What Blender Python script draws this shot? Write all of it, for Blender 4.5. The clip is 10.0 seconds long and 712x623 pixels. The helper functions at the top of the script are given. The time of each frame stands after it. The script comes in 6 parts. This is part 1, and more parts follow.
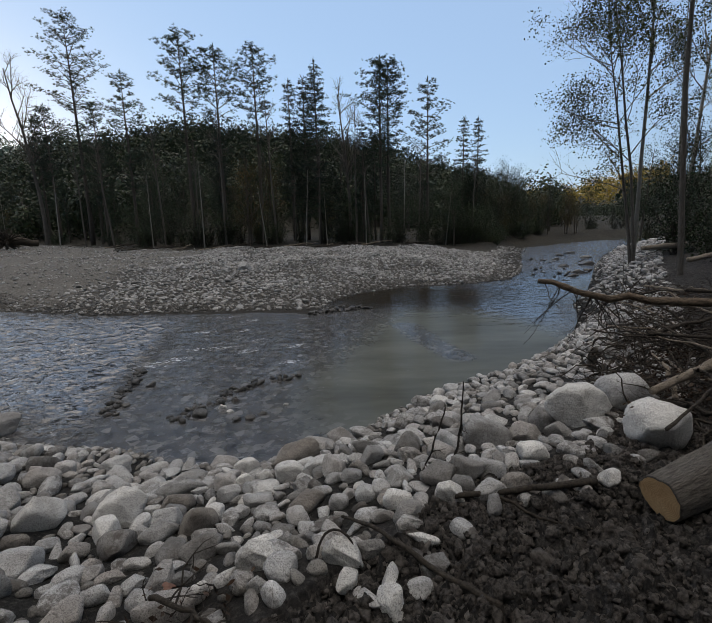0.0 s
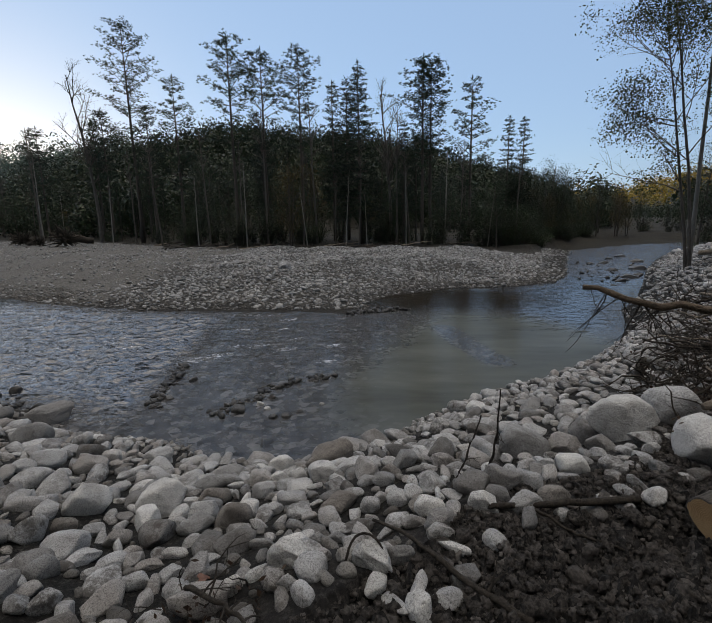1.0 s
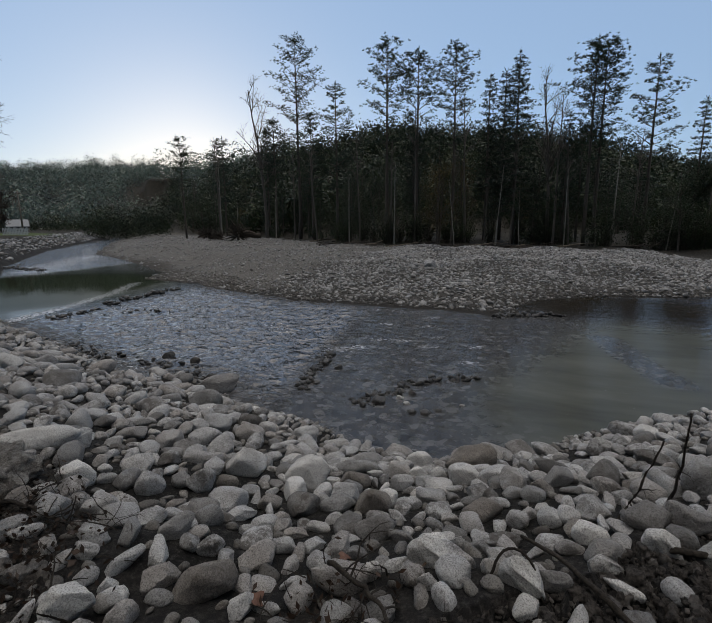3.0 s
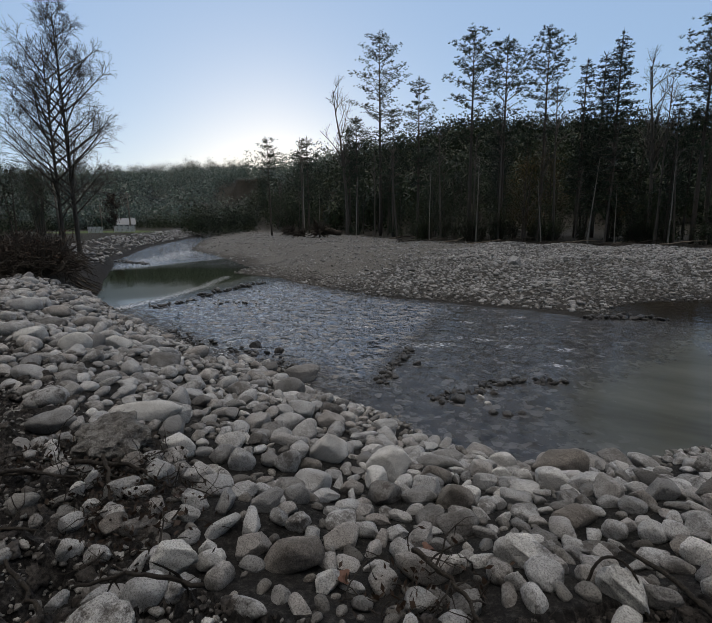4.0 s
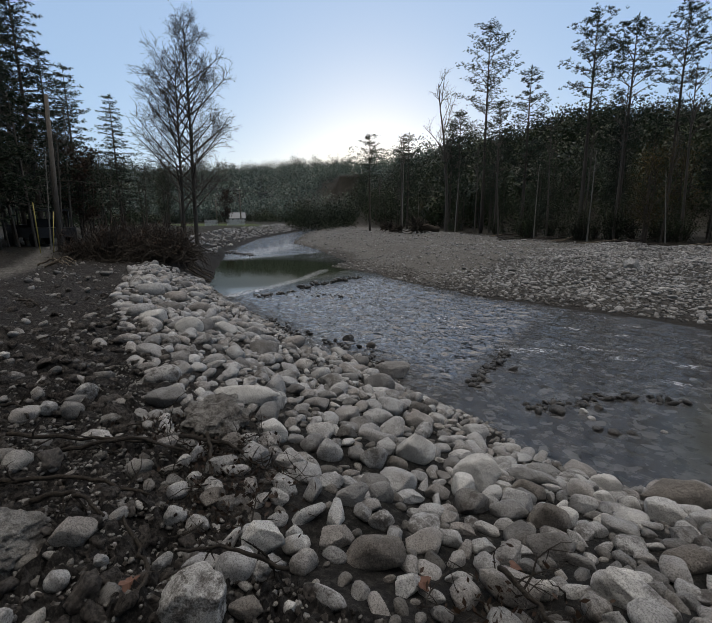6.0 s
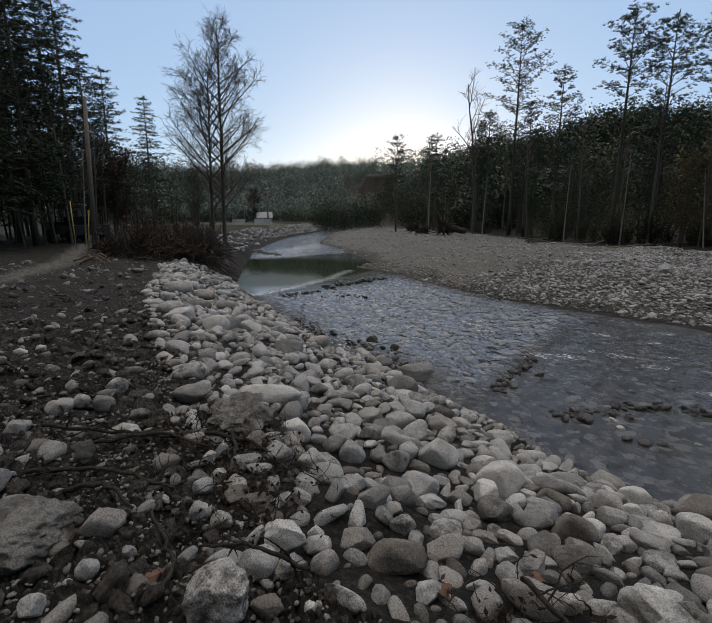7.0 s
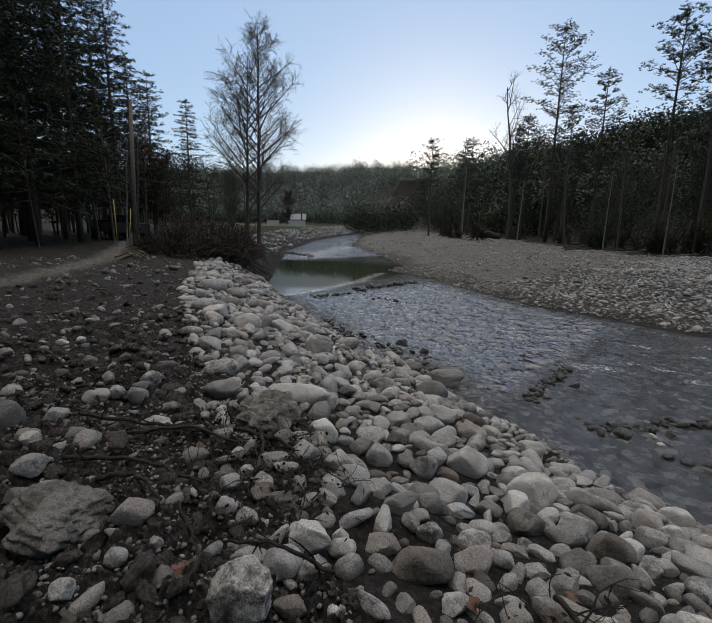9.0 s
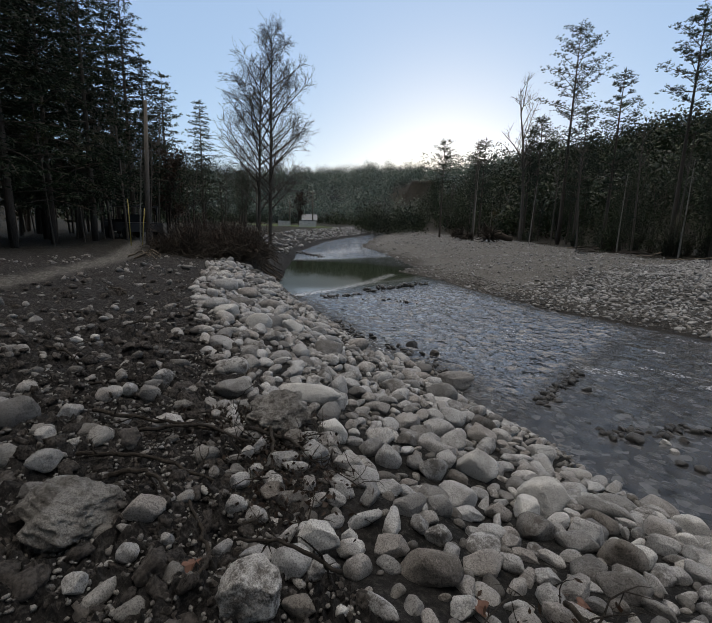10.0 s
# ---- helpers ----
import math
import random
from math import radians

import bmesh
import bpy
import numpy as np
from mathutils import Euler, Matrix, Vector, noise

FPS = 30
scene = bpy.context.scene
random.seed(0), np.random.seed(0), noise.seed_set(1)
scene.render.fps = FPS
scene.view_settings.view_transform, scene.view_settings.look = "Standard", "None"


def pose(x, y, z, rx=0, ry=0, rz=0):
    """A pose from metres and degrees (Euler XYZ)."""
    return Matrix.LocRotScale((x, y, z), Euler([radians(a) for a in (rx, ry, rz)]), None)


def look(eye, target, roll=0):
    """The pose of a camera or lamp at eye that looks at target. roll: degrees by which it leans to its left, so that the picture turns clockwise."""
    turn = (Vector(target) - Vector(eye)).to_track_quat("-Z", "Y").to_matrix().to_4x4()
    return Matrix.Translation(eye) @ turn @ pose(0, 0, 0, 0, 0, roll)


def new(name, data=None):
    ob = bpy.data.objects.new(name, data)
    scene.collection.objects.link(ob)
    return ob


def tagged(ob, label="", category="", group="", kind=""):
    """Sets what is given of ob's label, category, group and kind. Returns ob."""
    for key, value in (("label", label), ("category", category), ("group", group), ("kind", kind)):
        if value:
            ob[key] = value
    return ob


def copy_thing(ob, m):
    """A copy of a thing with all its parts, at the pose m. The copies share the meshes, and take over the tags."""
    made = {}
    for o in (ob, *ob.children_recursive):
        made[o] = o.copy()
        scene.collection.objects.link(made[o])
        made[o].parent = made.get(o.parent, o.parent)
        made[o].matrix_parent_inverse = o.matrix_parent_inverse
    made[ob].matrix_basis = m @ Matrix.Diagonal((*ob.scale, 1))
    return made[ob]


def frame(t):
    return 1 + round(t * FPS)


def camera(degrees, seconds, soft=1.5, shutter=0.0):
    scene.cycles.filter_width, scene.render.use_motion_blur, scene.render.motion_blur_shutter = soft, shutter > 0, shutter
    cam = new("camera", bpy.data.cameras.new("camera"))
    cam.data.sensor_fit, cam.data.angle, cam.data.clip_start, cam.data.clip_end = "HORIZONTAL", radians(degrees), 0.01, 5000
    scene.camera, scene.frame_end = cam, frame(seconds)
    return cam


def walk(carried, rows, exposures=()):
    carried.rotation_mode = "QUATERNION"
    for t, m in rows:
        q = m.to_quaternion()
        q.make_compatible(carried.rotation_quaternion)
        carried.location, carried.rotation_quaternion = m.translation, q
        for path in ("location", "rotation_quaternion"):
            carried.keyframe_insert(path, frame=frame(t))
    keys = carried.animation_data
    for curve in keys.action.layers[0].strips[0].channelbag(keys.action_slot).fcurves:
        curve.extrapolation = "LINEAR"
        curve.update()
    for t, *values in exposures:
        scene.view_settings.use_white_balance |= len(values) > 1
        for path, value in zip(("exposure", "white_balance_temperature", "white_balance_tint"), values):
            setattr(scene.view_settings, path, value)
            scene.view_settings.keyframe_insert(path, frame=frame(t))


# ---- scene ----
cam = camera(76, 10.0, 0.75)
PATH = [
    (0.0, pose(0.000, -0.000, 2.600, 78.38, 1.46, -0.30)),
    (0.5, pose(0.009, 0.006, 2.601, 78.47, 1.24, 1.29)),
    (1.0, pose(0.013, -0.001, 2.620, 78.50, 1.11, 4.67)),
    (1.5, pose(0.026, 0.018, 2.612, 78.69, 1.23, 8.50)),
    (2.0, pose(-0.004, 0.051, 2.595, 78.75, 0.93, 12.88)),
    (2.5, pose(-0.037, 0.049, 2.589, 78.67, 0.71, 17.88)),
    (4.0, pose(-0.121, -0.008, 2.531, 78.53, 1.02, 32.35)),
    (4.5, pose(-0.116, -0.023, 2.539, 78.17, 1.06, 37.57)),
    (5.0, pose(-0.118, -0.019, 2.537, 78.18, 0.90, 40.29)),
    (5.5, pose(-0.132, -0.006, 2.536, 78.26, 0.63, 42.18)),
    (6.0, pose(-0.139, 0.008, 2.544, 78.17, 0.42, 44.40)),
    (7.5, pose(-0.154, -0.002, 2.558, 78.32, -0.44, 48.73)),
    (8.0, pose(-0.169, 0.003, 2.549, 78.38, -0.75, 49.79)),
    (8.5, pose(-0.172, 0.004, 2.546, 78.45, -1.08, 50.64)),
    (9.0, pose(-0.173, 0.010, 2.538, 78.57, -1.16, 51.61)),
    (9.5, pose(-0.173, 0.006, 2.539, 78.62, -1.40, 52.42)),
    (10.0, pose(-0.174, 0.003, 2.539, 78.65, -1.53, 52.96)),
]
walk(cam, PATH, [(0.0, 0.22, 7600, 10), (2.5, -0.13, 7450, 10), (5.0, 0.0, 7600, 10), (10.0, 0.09, 7700, 10)])

# ---- daylight after sunset behind the hill ----
SUN_AZ = 42.0
SUN_EL = 2.6
world = bpy.data.worlds.new("evening_sky")
scene.world = world
world.use_nodes = True
wt = world.node_tree
sky = wt.nodes.new("ShaderNodeTexSky")
sky.sky_type = "NISHITA"
sky.sun_disc = False
sky.sun_elevation = radians(7)
sky.sun_rotation = radians(-SUN_AZ)
sky.altitude = 600
sky.air_density = 1.0
sky.dust_density = 0.6
sky.ozone_density = 2.5
veil = wt.nodes.new("ShaderNodeMix")
veil.data_type, veil.blend_type = "RGBA", "ADD"
veil.inputs[0].default_value = 1.0
tc = wt.nodes.new("ShaderNodeTexCoord")
up = wt.nodes.new("ShaderNodeSeparateXYZ")
wt.links.new(tc.outputs["Generated"], up.inputs[0])
thin = wt.nodes.new("ShaderNodeValToRGB")
for el, (at_, c_) in zip((thin.color_ramp.elements[0], thin.color_ramp.elements.new(0.5), thin.color_ramp.elements[-1]),
                         ((0.52, (0.190, 0.300, 0.520, 1)), (0.72, (0.40, 0.42, 0.465, 1)), (0.92, (1.62, 1.64, 1.74, 1)))):
    el.position, el.color = at_, c_
wt.links.new(up.outputs["Z"], thin.inputs[0])
wide = wt.nodes.new("ShaderNodeMix")
wide.data_type, wide.blend_type = "RGBA", "MULTIPLY"
wide.inputs[0].default_value = 1.0
wide.inputs[7].default_value = (10, 10, 10, 1)
wt.links.new(thin.outputs[0], wide.inputs[6])
toward = wt.nodes.new("ShaderNodeVectorMath")
toward.operation = "DOT_PRODUCT"
toward.inputs[1].default_value = (-math.sin(radians(SUN_AZ)), math.cos(radians(SUN_AZ)), 0.35)
wt.links.new(tc.outputs["Generated"], toward.inputs[0])
dusk = wt.nodes.new("ShaderNodeMapRange")
dusk.inputs["From Min"].default_value, dusk.inputs["From Max"].default_value = -0.6, 0.5
dusk.inputs["To Min"].default_value, dusk.inputs["To Max"].default_value = 0.30, 1.0
wt.links.new(toward.outputs["Value"], dusk.inputs["Value"])
dusky = wt.nodes.new("ShaderNodeMix")
dusky.data_type, dusky.blend_type = "RGBA", "MULTIPLY"
dusky.inputs[0].default_value = 1.0
wt.links.new(wide.outputs[2], dusky.inputs[6])
wt.links.new(dusk.outputs[0], dusky.inputs[7])
wt.links.new(dusky.outputs[2], veil.inputs[7])
dim = wt.nodes.new("ShaderNodeMix")
dim.data_type, dim.blend_type = "RGBA", "MULTIPLY"
dim.inputs[0].default_value = 1.0
dim.inputs[7].default_value = (0.50, 0.49, 0.47, 1)
wt.links.new(sky.outputs[0], dim.inputs[6])
wt.links.new(dim.outputs[2], veil.inputs[6])
wt.links.new(veil.outputs[2], wt.nodes["Background"].inputs[0])
wt.nodes["Background"].inputs[1].default_value = 0.13
sun = new("sun", bpy.data.lights.new("sun", "SUN"))
sun.data.energy = 2.0
sun.data.angle = radians(0.5)
sun.data.color = (1.0, 0.82, 0.6)
sun_way = Vector((-math.sin(radians(SUN_AZ)) * math.cos(radians(SUN_EL)), math.cos(radians(SUN_AZ)) * math.cos(radians(SUN_EL)), math.sin(radians(SUN_EL))))
sun.matrix_world = look(sun_way * 100, (0, 0, 0))


# ---- materials ----
def mat(name, rough=0.85):
    m = bpy.data.materials.new(name)
    m.use_nodes = True
    t = m.node_tree
    b = t.nodes["Principled BSDF"]
    b.inputs["Roughness"].default_value = rough
    b.inputs["Specular IOR Level"].default_value = 0.3
    return m, t, b


def node(t, kind, **values):
    n = t.nodes.new(kind)
    for k, val in values.items():
        n.inputs[k.replace("_", " ")].default_value = val
    return n


def ramp(t, src, stops):
    r = t.nodes.new("ShaderNodeValToRGB")
    els = r.color_ramp.elements
    while len(els) < len(stops):
        els.new(0.5)
    for e, (p, c) in zip(els, stops):
        e.position = p
        e.color = (*c, 1) if len(c) == 3 else c
    t.links.new(src, r.inputs[0])
    return r.outputs[0]


def noise_of(t, scale, detail=5.0, rough=0.6, where="Object", stretch=None):
    tc = t.nodes.new("ShaderNodeTexCoord")
    src = tc.outputs[where]
    if stretch:
        mp = t.nodes.new("ShaderNodeMapping")
        mp.inputs["Scale"].default_value = stretch
        t.links.new(src, mp.inputs[0])
        src = mp.outputs[0]
    n = node(t, "ShaderNodeTexNoise", Scale=scale, Detail=detail, Roughness=rough)
    t.links.new(src, n.inputs["Vector"])
    return n.outputs["Fac"]


def place_noise(t, scale, detail=5.0, rough=0.6):
    """Noise in world metres."""
    g = t.nodes.new("ShaderNodeNewGeometry")
    n = node(t, "ShaderNodeTexNoise", Scale=scale, Detail=detail, Roughness=rough)
    t.links.new(g.outputs["Position"], n.inputs["Vector"])
    return n.outputs["Fac"]


def blend(t, fac, a, b, kind="MIX"):
    n = t.nodes.new("ShaderNodeMix")
    n.data_type, n.blend_type = "RGBA", kind
    for sock, val in ((n.inputs[0], fac), (n.inputs[6], a), (n.inputs[7], b)):
        if isinstance(val, (int, float)):
            sock.default_value = val
        elif isinstance(val, tuple):
            sock.default_value = (*val, 1)
        else:
            t.links.new(val, sock)
    return n.outputs[2]


def bump(t, b, src, strength, dist=0.02):
    n = node(t, "ShaderNodeBump", Strength=strength, Distance=dist)
    t.links.new(src, n.inputs["Height"])
    t.links.new(n.outputs[0], b.inputs["Normal"])
    return n


def stone_mat(name, colors, island, dirt=0.6, relief=0.012):
    m, t, b = mat(name, 0.8)
    if island:
        rnd = t.nodes.new("ShaderNodeNewGeometry").outputs["Random Per Island"]
    else:
        rnd = t.nodes.new("ShaderNodeObjectInfo").outputs["Random"]
    base = ramp(t, rnd, [(k / (len(colors) - 1), c) for k, c in enumerate(colors)])
    # cloudy mottling, and a scatter of fine dark pits
    big = ramp(t, place_noise(t, 6, 4, 0.6), [(0.30, (0.72, 0.70, 0.68)), (0.55, (1.0, 0.995, 0.985)), (0.75, (1.16, 1.15, 1.12))])
    col = blend(t, 1.0, base, big, "MULTIPLY")
    fine = ramp(t, place_noise(t, 150, 4, 0.75), [(0.38, (0.35, 0.34, 0.33)), (0.5, (1.0, 1.0, 1.0)), (0.64, (1.3, 1.29, 1.26))])
    col = blend(t, 0.8, col, fine, "MULTIPLY")
    pits = ramp(t, place_noise(t, 55, 6, 0.8), [(0.60, (0, 0, 0)), (0.64, (1, 1, 1))])
    col = blend(t, blend(t, 1.0, pits, (0.3 + 0.35 * dirt,) * 3, "MULTIPLY"), col, (0.09, 0.084, 0.078))
    # every third stone or so carries a crust of mud
    pick = t.nodes.new("ShaderNodeMath")
    pick.operation = "FRACT"
    spread_ = t.nodes.new("ShaderNodeMath")
    spread_.operation = "MULTIPLY"
    spread_.inputs[1].default_value = 37.7
    t.links.new(rnd, spread_.inputs[0])
    t.links.new(spread_.outputs[0], pick.inputs[0])
    muddy = ramp(t, pick.outputs[0], [(max(0.0, 0.95 - 0.8 * dirt), (0.1 * dirt,) * 3), (1.0, (1, 1, 1))])
    mud = ramp(t, place_noise(t, 9, 12, 0.84), [(0.46, (0, 0, 0)), (0.56, (1, 1, 1))])
    col = blend(t, blend(t, 1.0, mud, muddy, "MULTIPLY"), col, (0.085, 0.075, 0.067))
    t.links.new(col, b.inputs["Base Color"])
    h1, h2 = place_noise(t, 75, 7, 0.75), place_noise(t, 14, 5, 0.6)
    hm = t.nodes.new("ShaderNodeMath")
    hm.operation = "MULTIPLY_ADD"
    t.links.new(h2, hm.inputs[0])
    hm.inputs[1].default_value = 2.0
    t.links.new(h1, hm.inputs[2])
    bump(t, b, hm.outputs[0], 1.0, relief)
    return m


GREYS = [(0.39, 0.389, 0.39), (0.49, 0.49, 0.493), (0.25, 0.249, 0.25), (0.55, 0.546, 0.54), (0.34, 0.317, 0.301), (0.44, 0.444, 0.45), (0.17, 0.167, 0.165), (0.38, 0.366, 0.357)]
M_STONE = stone_mat("river_stone", GREYS, False, 0.75, 0.014)
M_PALE = stone_mat("pale_stone", [(0.50, 0.496, 0.485), (0.57, 0.562, 0.55)], False, 0.35, 0.010)
M_BROWN = stone_mat("brown_stone", [(0.22, 0.20, 0.182), (0.29, 0.265, 0.243)], False, 0.5, 0.02)
M_COBBLE = stone_mat("cobbles", GREYS, True, 0.7, 0.014)
M_BARSTONE = stone_mat("bar_stone", [(0.29, 0.287, 0.284), (0.45, 0.446, 0.442), (0.14, 0.137, 0.134), (0.37, 0.367, 0.364), (0.23, 0.217, 0.20)], True, 0.1)
M_PEBBLE = stone_mat("pebble", [(0.14, 0.132, 0.124), (0.22, 0.21, 0.198), (0.08, 0.075, 0.07), (0.34, 0.325, 0.305)], True, 0.5)
M_WETSTONE = stone_mat("wet_stone", [(0.055, 0.053, 0.052), (0.10, 0.096, 0.092), (0.04, 0.04, 0.04)], False, 0.2)
M_WETSTONE.node_tree.nodes["Principled BSDF"].inputs["Roughness"].default_value = 0.3

# soil, gravel, sand and leaf litter on one sheet, by where they lie
M_GROUND, gt, gb = mat("ground", 0.95)


def attribute(t, name):
    a = t.nodes.new("ShaderNodeAttribute")
    a.attribute_name = name
    return a.outputs["Fac"]


soil = ramp(gt, place_noise(gt, 26, 9, 0.78), [(0.36, (0.008, 0.0072, 0.0068)), (0.5, (0.028, 0.025, 0.0235)), (0.66, (0.12, 0.109, 0.102))])
gravel = ramp(gt, place_noise(gt, 34, 6, 0.8), [(0.38, (0.008, 0.0075, 0.007)), (0.54, (0.024, 0.022, 0.020)), (0.70, (0.13, 0.122, 0.114))])
sand = blend(gt, 0.55, ramp(gt, place_noise(gt, 1.6, 8, 0.75), [(0.32, (0.070, 0.064, 0.056)), (0.68, (0.20, 0.186, 0.166))]),
             ramp(gt, place_noise(gt, 12, 6, 0.8), [(0.36, (0.03, 0.028, 0.025)), (0.5, (0.12, 0.113, 0.103)), (0.66, (0.36, 0.345, 0.32))]))
grass = ramp(gt, place_noise(gt, 1.5, 7, 0.7), [(0.3, (0.05, 0.075, 0.02)), (0.7, (0.11, 0.15, 0.04))])
litter = ramp(gt, place_noise(gt, 1.2, 8, 0.75), [(0.3, (0.010, 0.009, 0.006)), (0.7, (0.034, 0.028, 0.018))])
col = blend(gt, attribute(gt, "soil"), gravel, soil)
col = blend(gt, attribute(gt, "sand"), col, sand)
col = blend(gt, attribute(gt, "damp"), col, blend(gt, 1.0, col, (0.42, 0.39, 0.35), "MULTIPLY"))
col = blend(gt, attribute(gt, "litter"), col, litter)
col = blend(gt, attribute(gt, "grass"), col, grass)
gt.links.new(col, gb.inputs["Base Color"])
bump(gt, gb, place_noise(gt, 38, 10, 0.8), 1.0, 0.06)

M_CLOD, ct, cb = mat("soil_clod", 0.97)
g = ct.nodes.new("ShaderNodeNewGeometry")
ct.links.new(blend(ct, 0.5, ramp(ct, g.outputs["Random Per Island"], [(0, (0.030, 0.0255, 0.0225)), (0.6, (0.098, 0.086, 0.078)), (0.92, (0.19, 0.168, 0.153)), (1, (0.40, 0.37, 0.345))]),
                   ramp(ct, place_noise(ct, 60, 6), [(0.40, (0.014, 0.012, 0.011)), (0.6, (0.21, 0.184, 0.166))])), cb.inputs["Base Color"])
bump(ct, cb, place_noise(ct, 75, 8, 0.85), 1.0, 0.07)


def bark_mat(name, dark, light, scale=6, grain=(6, 6, 1)):
    m, t, b = mat(name, 0.9)
    n = noise_of(t, scale, 8, 0.75, "Object", grain)
    t.links.new(ramp(t, n, [(0.3, dark), (0.7, light)]), b.inputs["Base Color"])
    bump(t, b, n, 1.0, 0.04)
    return m


M_BARK = bark_mat("pine_bark", (0.035, 0.028, 0.022), (0.12, 0.10, 0.085))
M_PALEBARK = bark_mat("pale_bark", (0.12, 0.11, 0.095), (0.34, 0.32, 0.29), 3)
M_GREYBARK = bark_mat("grey_bark", (0.05, 0.043, 0.036), (0.15, 0.132, 0.114), 4)
M_LOGBARK = bark_mat("log_bark", (0.035, 0.030, 0.025), (0.22, 0.195, 0.17), 16)
M_DEADWOOD = bark_mat("dead_wood", (0.018, 0.015, 0.012), (0.085, 0.068, 0.053), 25, (2, 2, 2))
M_BLEACHED = bark_mat("bleached_wood", (0.13, 0.105, 0.08), (0.29, 0.24, 0.19), 12, (2, 2, 2))
M_TWIG = bark_mat("twig", (0.02, 0.016, 0.013), (0.07, 0.058, 0.048), 20, (2, 2, 2))


def leaf_mat(name, colors, through_light=0.25, patch=0.4):
    m, t, b = mat(name, 0.6)
    rnd = t.nodes.new("ShaderNodeNewGeometry").outputs["Random Per Island"]
    c1 = ramp(t, rnd, [(k / (len(colors) - 1), c) for k, c in enumerate(colors)])
    c2 = ramp(t, place_noise(t, patch, 3), [(0.36, (0.45, 0.5, 0.5)), (0.66, (1.4, 1.3, 1.15))])
    c = blend(t, 1.0, c1, c2, "MULTIPLY")
    t.links.new(c, b.inputs["Base Color"])
    tr = t.nodes.new("ShaderNodeBsdfTranslucent")
    t.links.new(c, tr.inputs["Color"])
    mx = t.nodes.new("ShaderNodeMixShader")
    mx.inputs[0].default_value = through_light
    t.links.new(b.outputs[0], mx.inputs[1])
    t.links.new(tr.outputs[0], mx.inputs[2])
    t.links.new(mx.outputs[0], t.nodes["Material Output"].inputs[0])
    return m


M_NEEDLE = leaf_mat("pine_needles", [(0.015, 0.029, 0.016), (0.028, 0.048, 0.025), (0.022, 0.038, 0.026)], 0.15)
M_HEMLOCK = leaf_mat("hemlock_needles", [(0.011, 0.022, 0.012), (0.021, 0.037, 0.018)], 0.15)
M_LEAF = leaf_mat("green_leaves", [(0.030, 0.045, 0.014), (0.055, 0.075, 0.022), (0.07, 0.07, 0.02), (0.04, 0.055, 0.02)])
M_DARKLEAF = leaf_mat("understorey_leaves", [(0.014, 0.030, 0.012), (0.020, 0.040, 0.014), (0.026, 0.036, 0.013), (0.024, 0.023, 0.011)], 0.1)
M_AUTUMN = leaf_mat("autumn_leaves", [(0.07, 0.052, 0.012), (0.10, 0.065, 0.015), (0.045, 0.048, 0.015)])
# autumn gold, with the low sun's brightness put into the leaf colour too
M_GOLD = leaf_mat("autumn_gold_sun_tint", [(0.30, 0.20, 0.04), (0.36, 0.26, 0.06), (0.20, 0.19, 0.05)])
M_RUST = leaf_mat("rusty_leaves", [(0.042, 0.026, 0.019), (0.060, 0.035, 0.024), (0.034, 0.025, 0.019)])
# the haze of distance is put into these pale blue-green leaf colours
M_HAZE_TINT = leaf_mat("valley_woods", [(0.12, 0.175, 0.155), (0.15, 0.205, 0.175), (0.18, 0.19, 0.165), (0.125, 0.185, 0.175), (0.185, 0.185, 0.175)], 0.1, 0.16)
M_WOODS = leaf_mat("far_woods", [(0.020, 0.037, 0.017), (0.029, 0.047, 0.020), (0.036, 0.040, 0.018), (0.024, 0.043, 0.022), (0.036, 0.033, 0.018)], 0.08, 0.10)

# water: dark and glossy, gravel seen through the shallows, silt in the still part
M_WATER, t, b = mat("river_water", 0.03)
b.inputs["IOR"].default_value = 2.1
still_c = ramp(t, noise_of(t, 0.55, 4, 0.6, "Object", (0.5, 1.6, 1)), [(0.35, (0.066, 0.070, 0.062)), (0.65, (0.118, 0.124, 0.108))])
gravel_n = node(t, "ShaderNodeTexVoronoi", Scale=9.0)
t.links.new(t.nodes.new("ShaderNodeNewGeometry").outputs["Position"], gravel_n.inputs["Vector"])
bed_c = ramp(t, gravel_n.outputs["Color"], [(0.15, (0.024, 0.024, 0.026)), (0.6, (0.088, 0.088, 0.092)), (0.9, (0.25, 0.25, 0.252))])
bed_c = blend(t, 0.5, bed_c, ramp(t, noise_of(t, 5, 8, 0.8), [(0.38, (0.016, 0.016, 0.018)), (0.62, (0.17, 0.169, 0.172))]))
col = blend(t, attribute(t, "silt"), blend(t, attribute(t, "shoal"), (0.030, 0.033, 0.042), bed_c), still_c)
deep = attribute(t, "pool")
# the dark woods mirrored in the pool are painted as a dark green base
col = blend(t, deep, col, (0.018, 0.024, 0.014))
# brown far shallows: silt, with the woods' dark reflection put into the colour
col = blend(t, attribute(t, "tan"), col, (0.028, 0.022, 0.015))
# white colour for river foam and for the sky sheen on the pool lip
foam_sheen_n = noise_of(t, 8.5, 8, 0.75, "Object", (1, 1.8, 1))
rap = attribute(t, "rapid")
froth_and_sheen = t.nodes.new("ShaderNodeMath")
froth_and_sheen.operation = "MULTIPLY_ADD"
t.links.new(attribute(t, "foam_and_sheen"), froth_and_sheen.inputs[0])
froth_and_sheen.inputs[1].default_value = 0.15
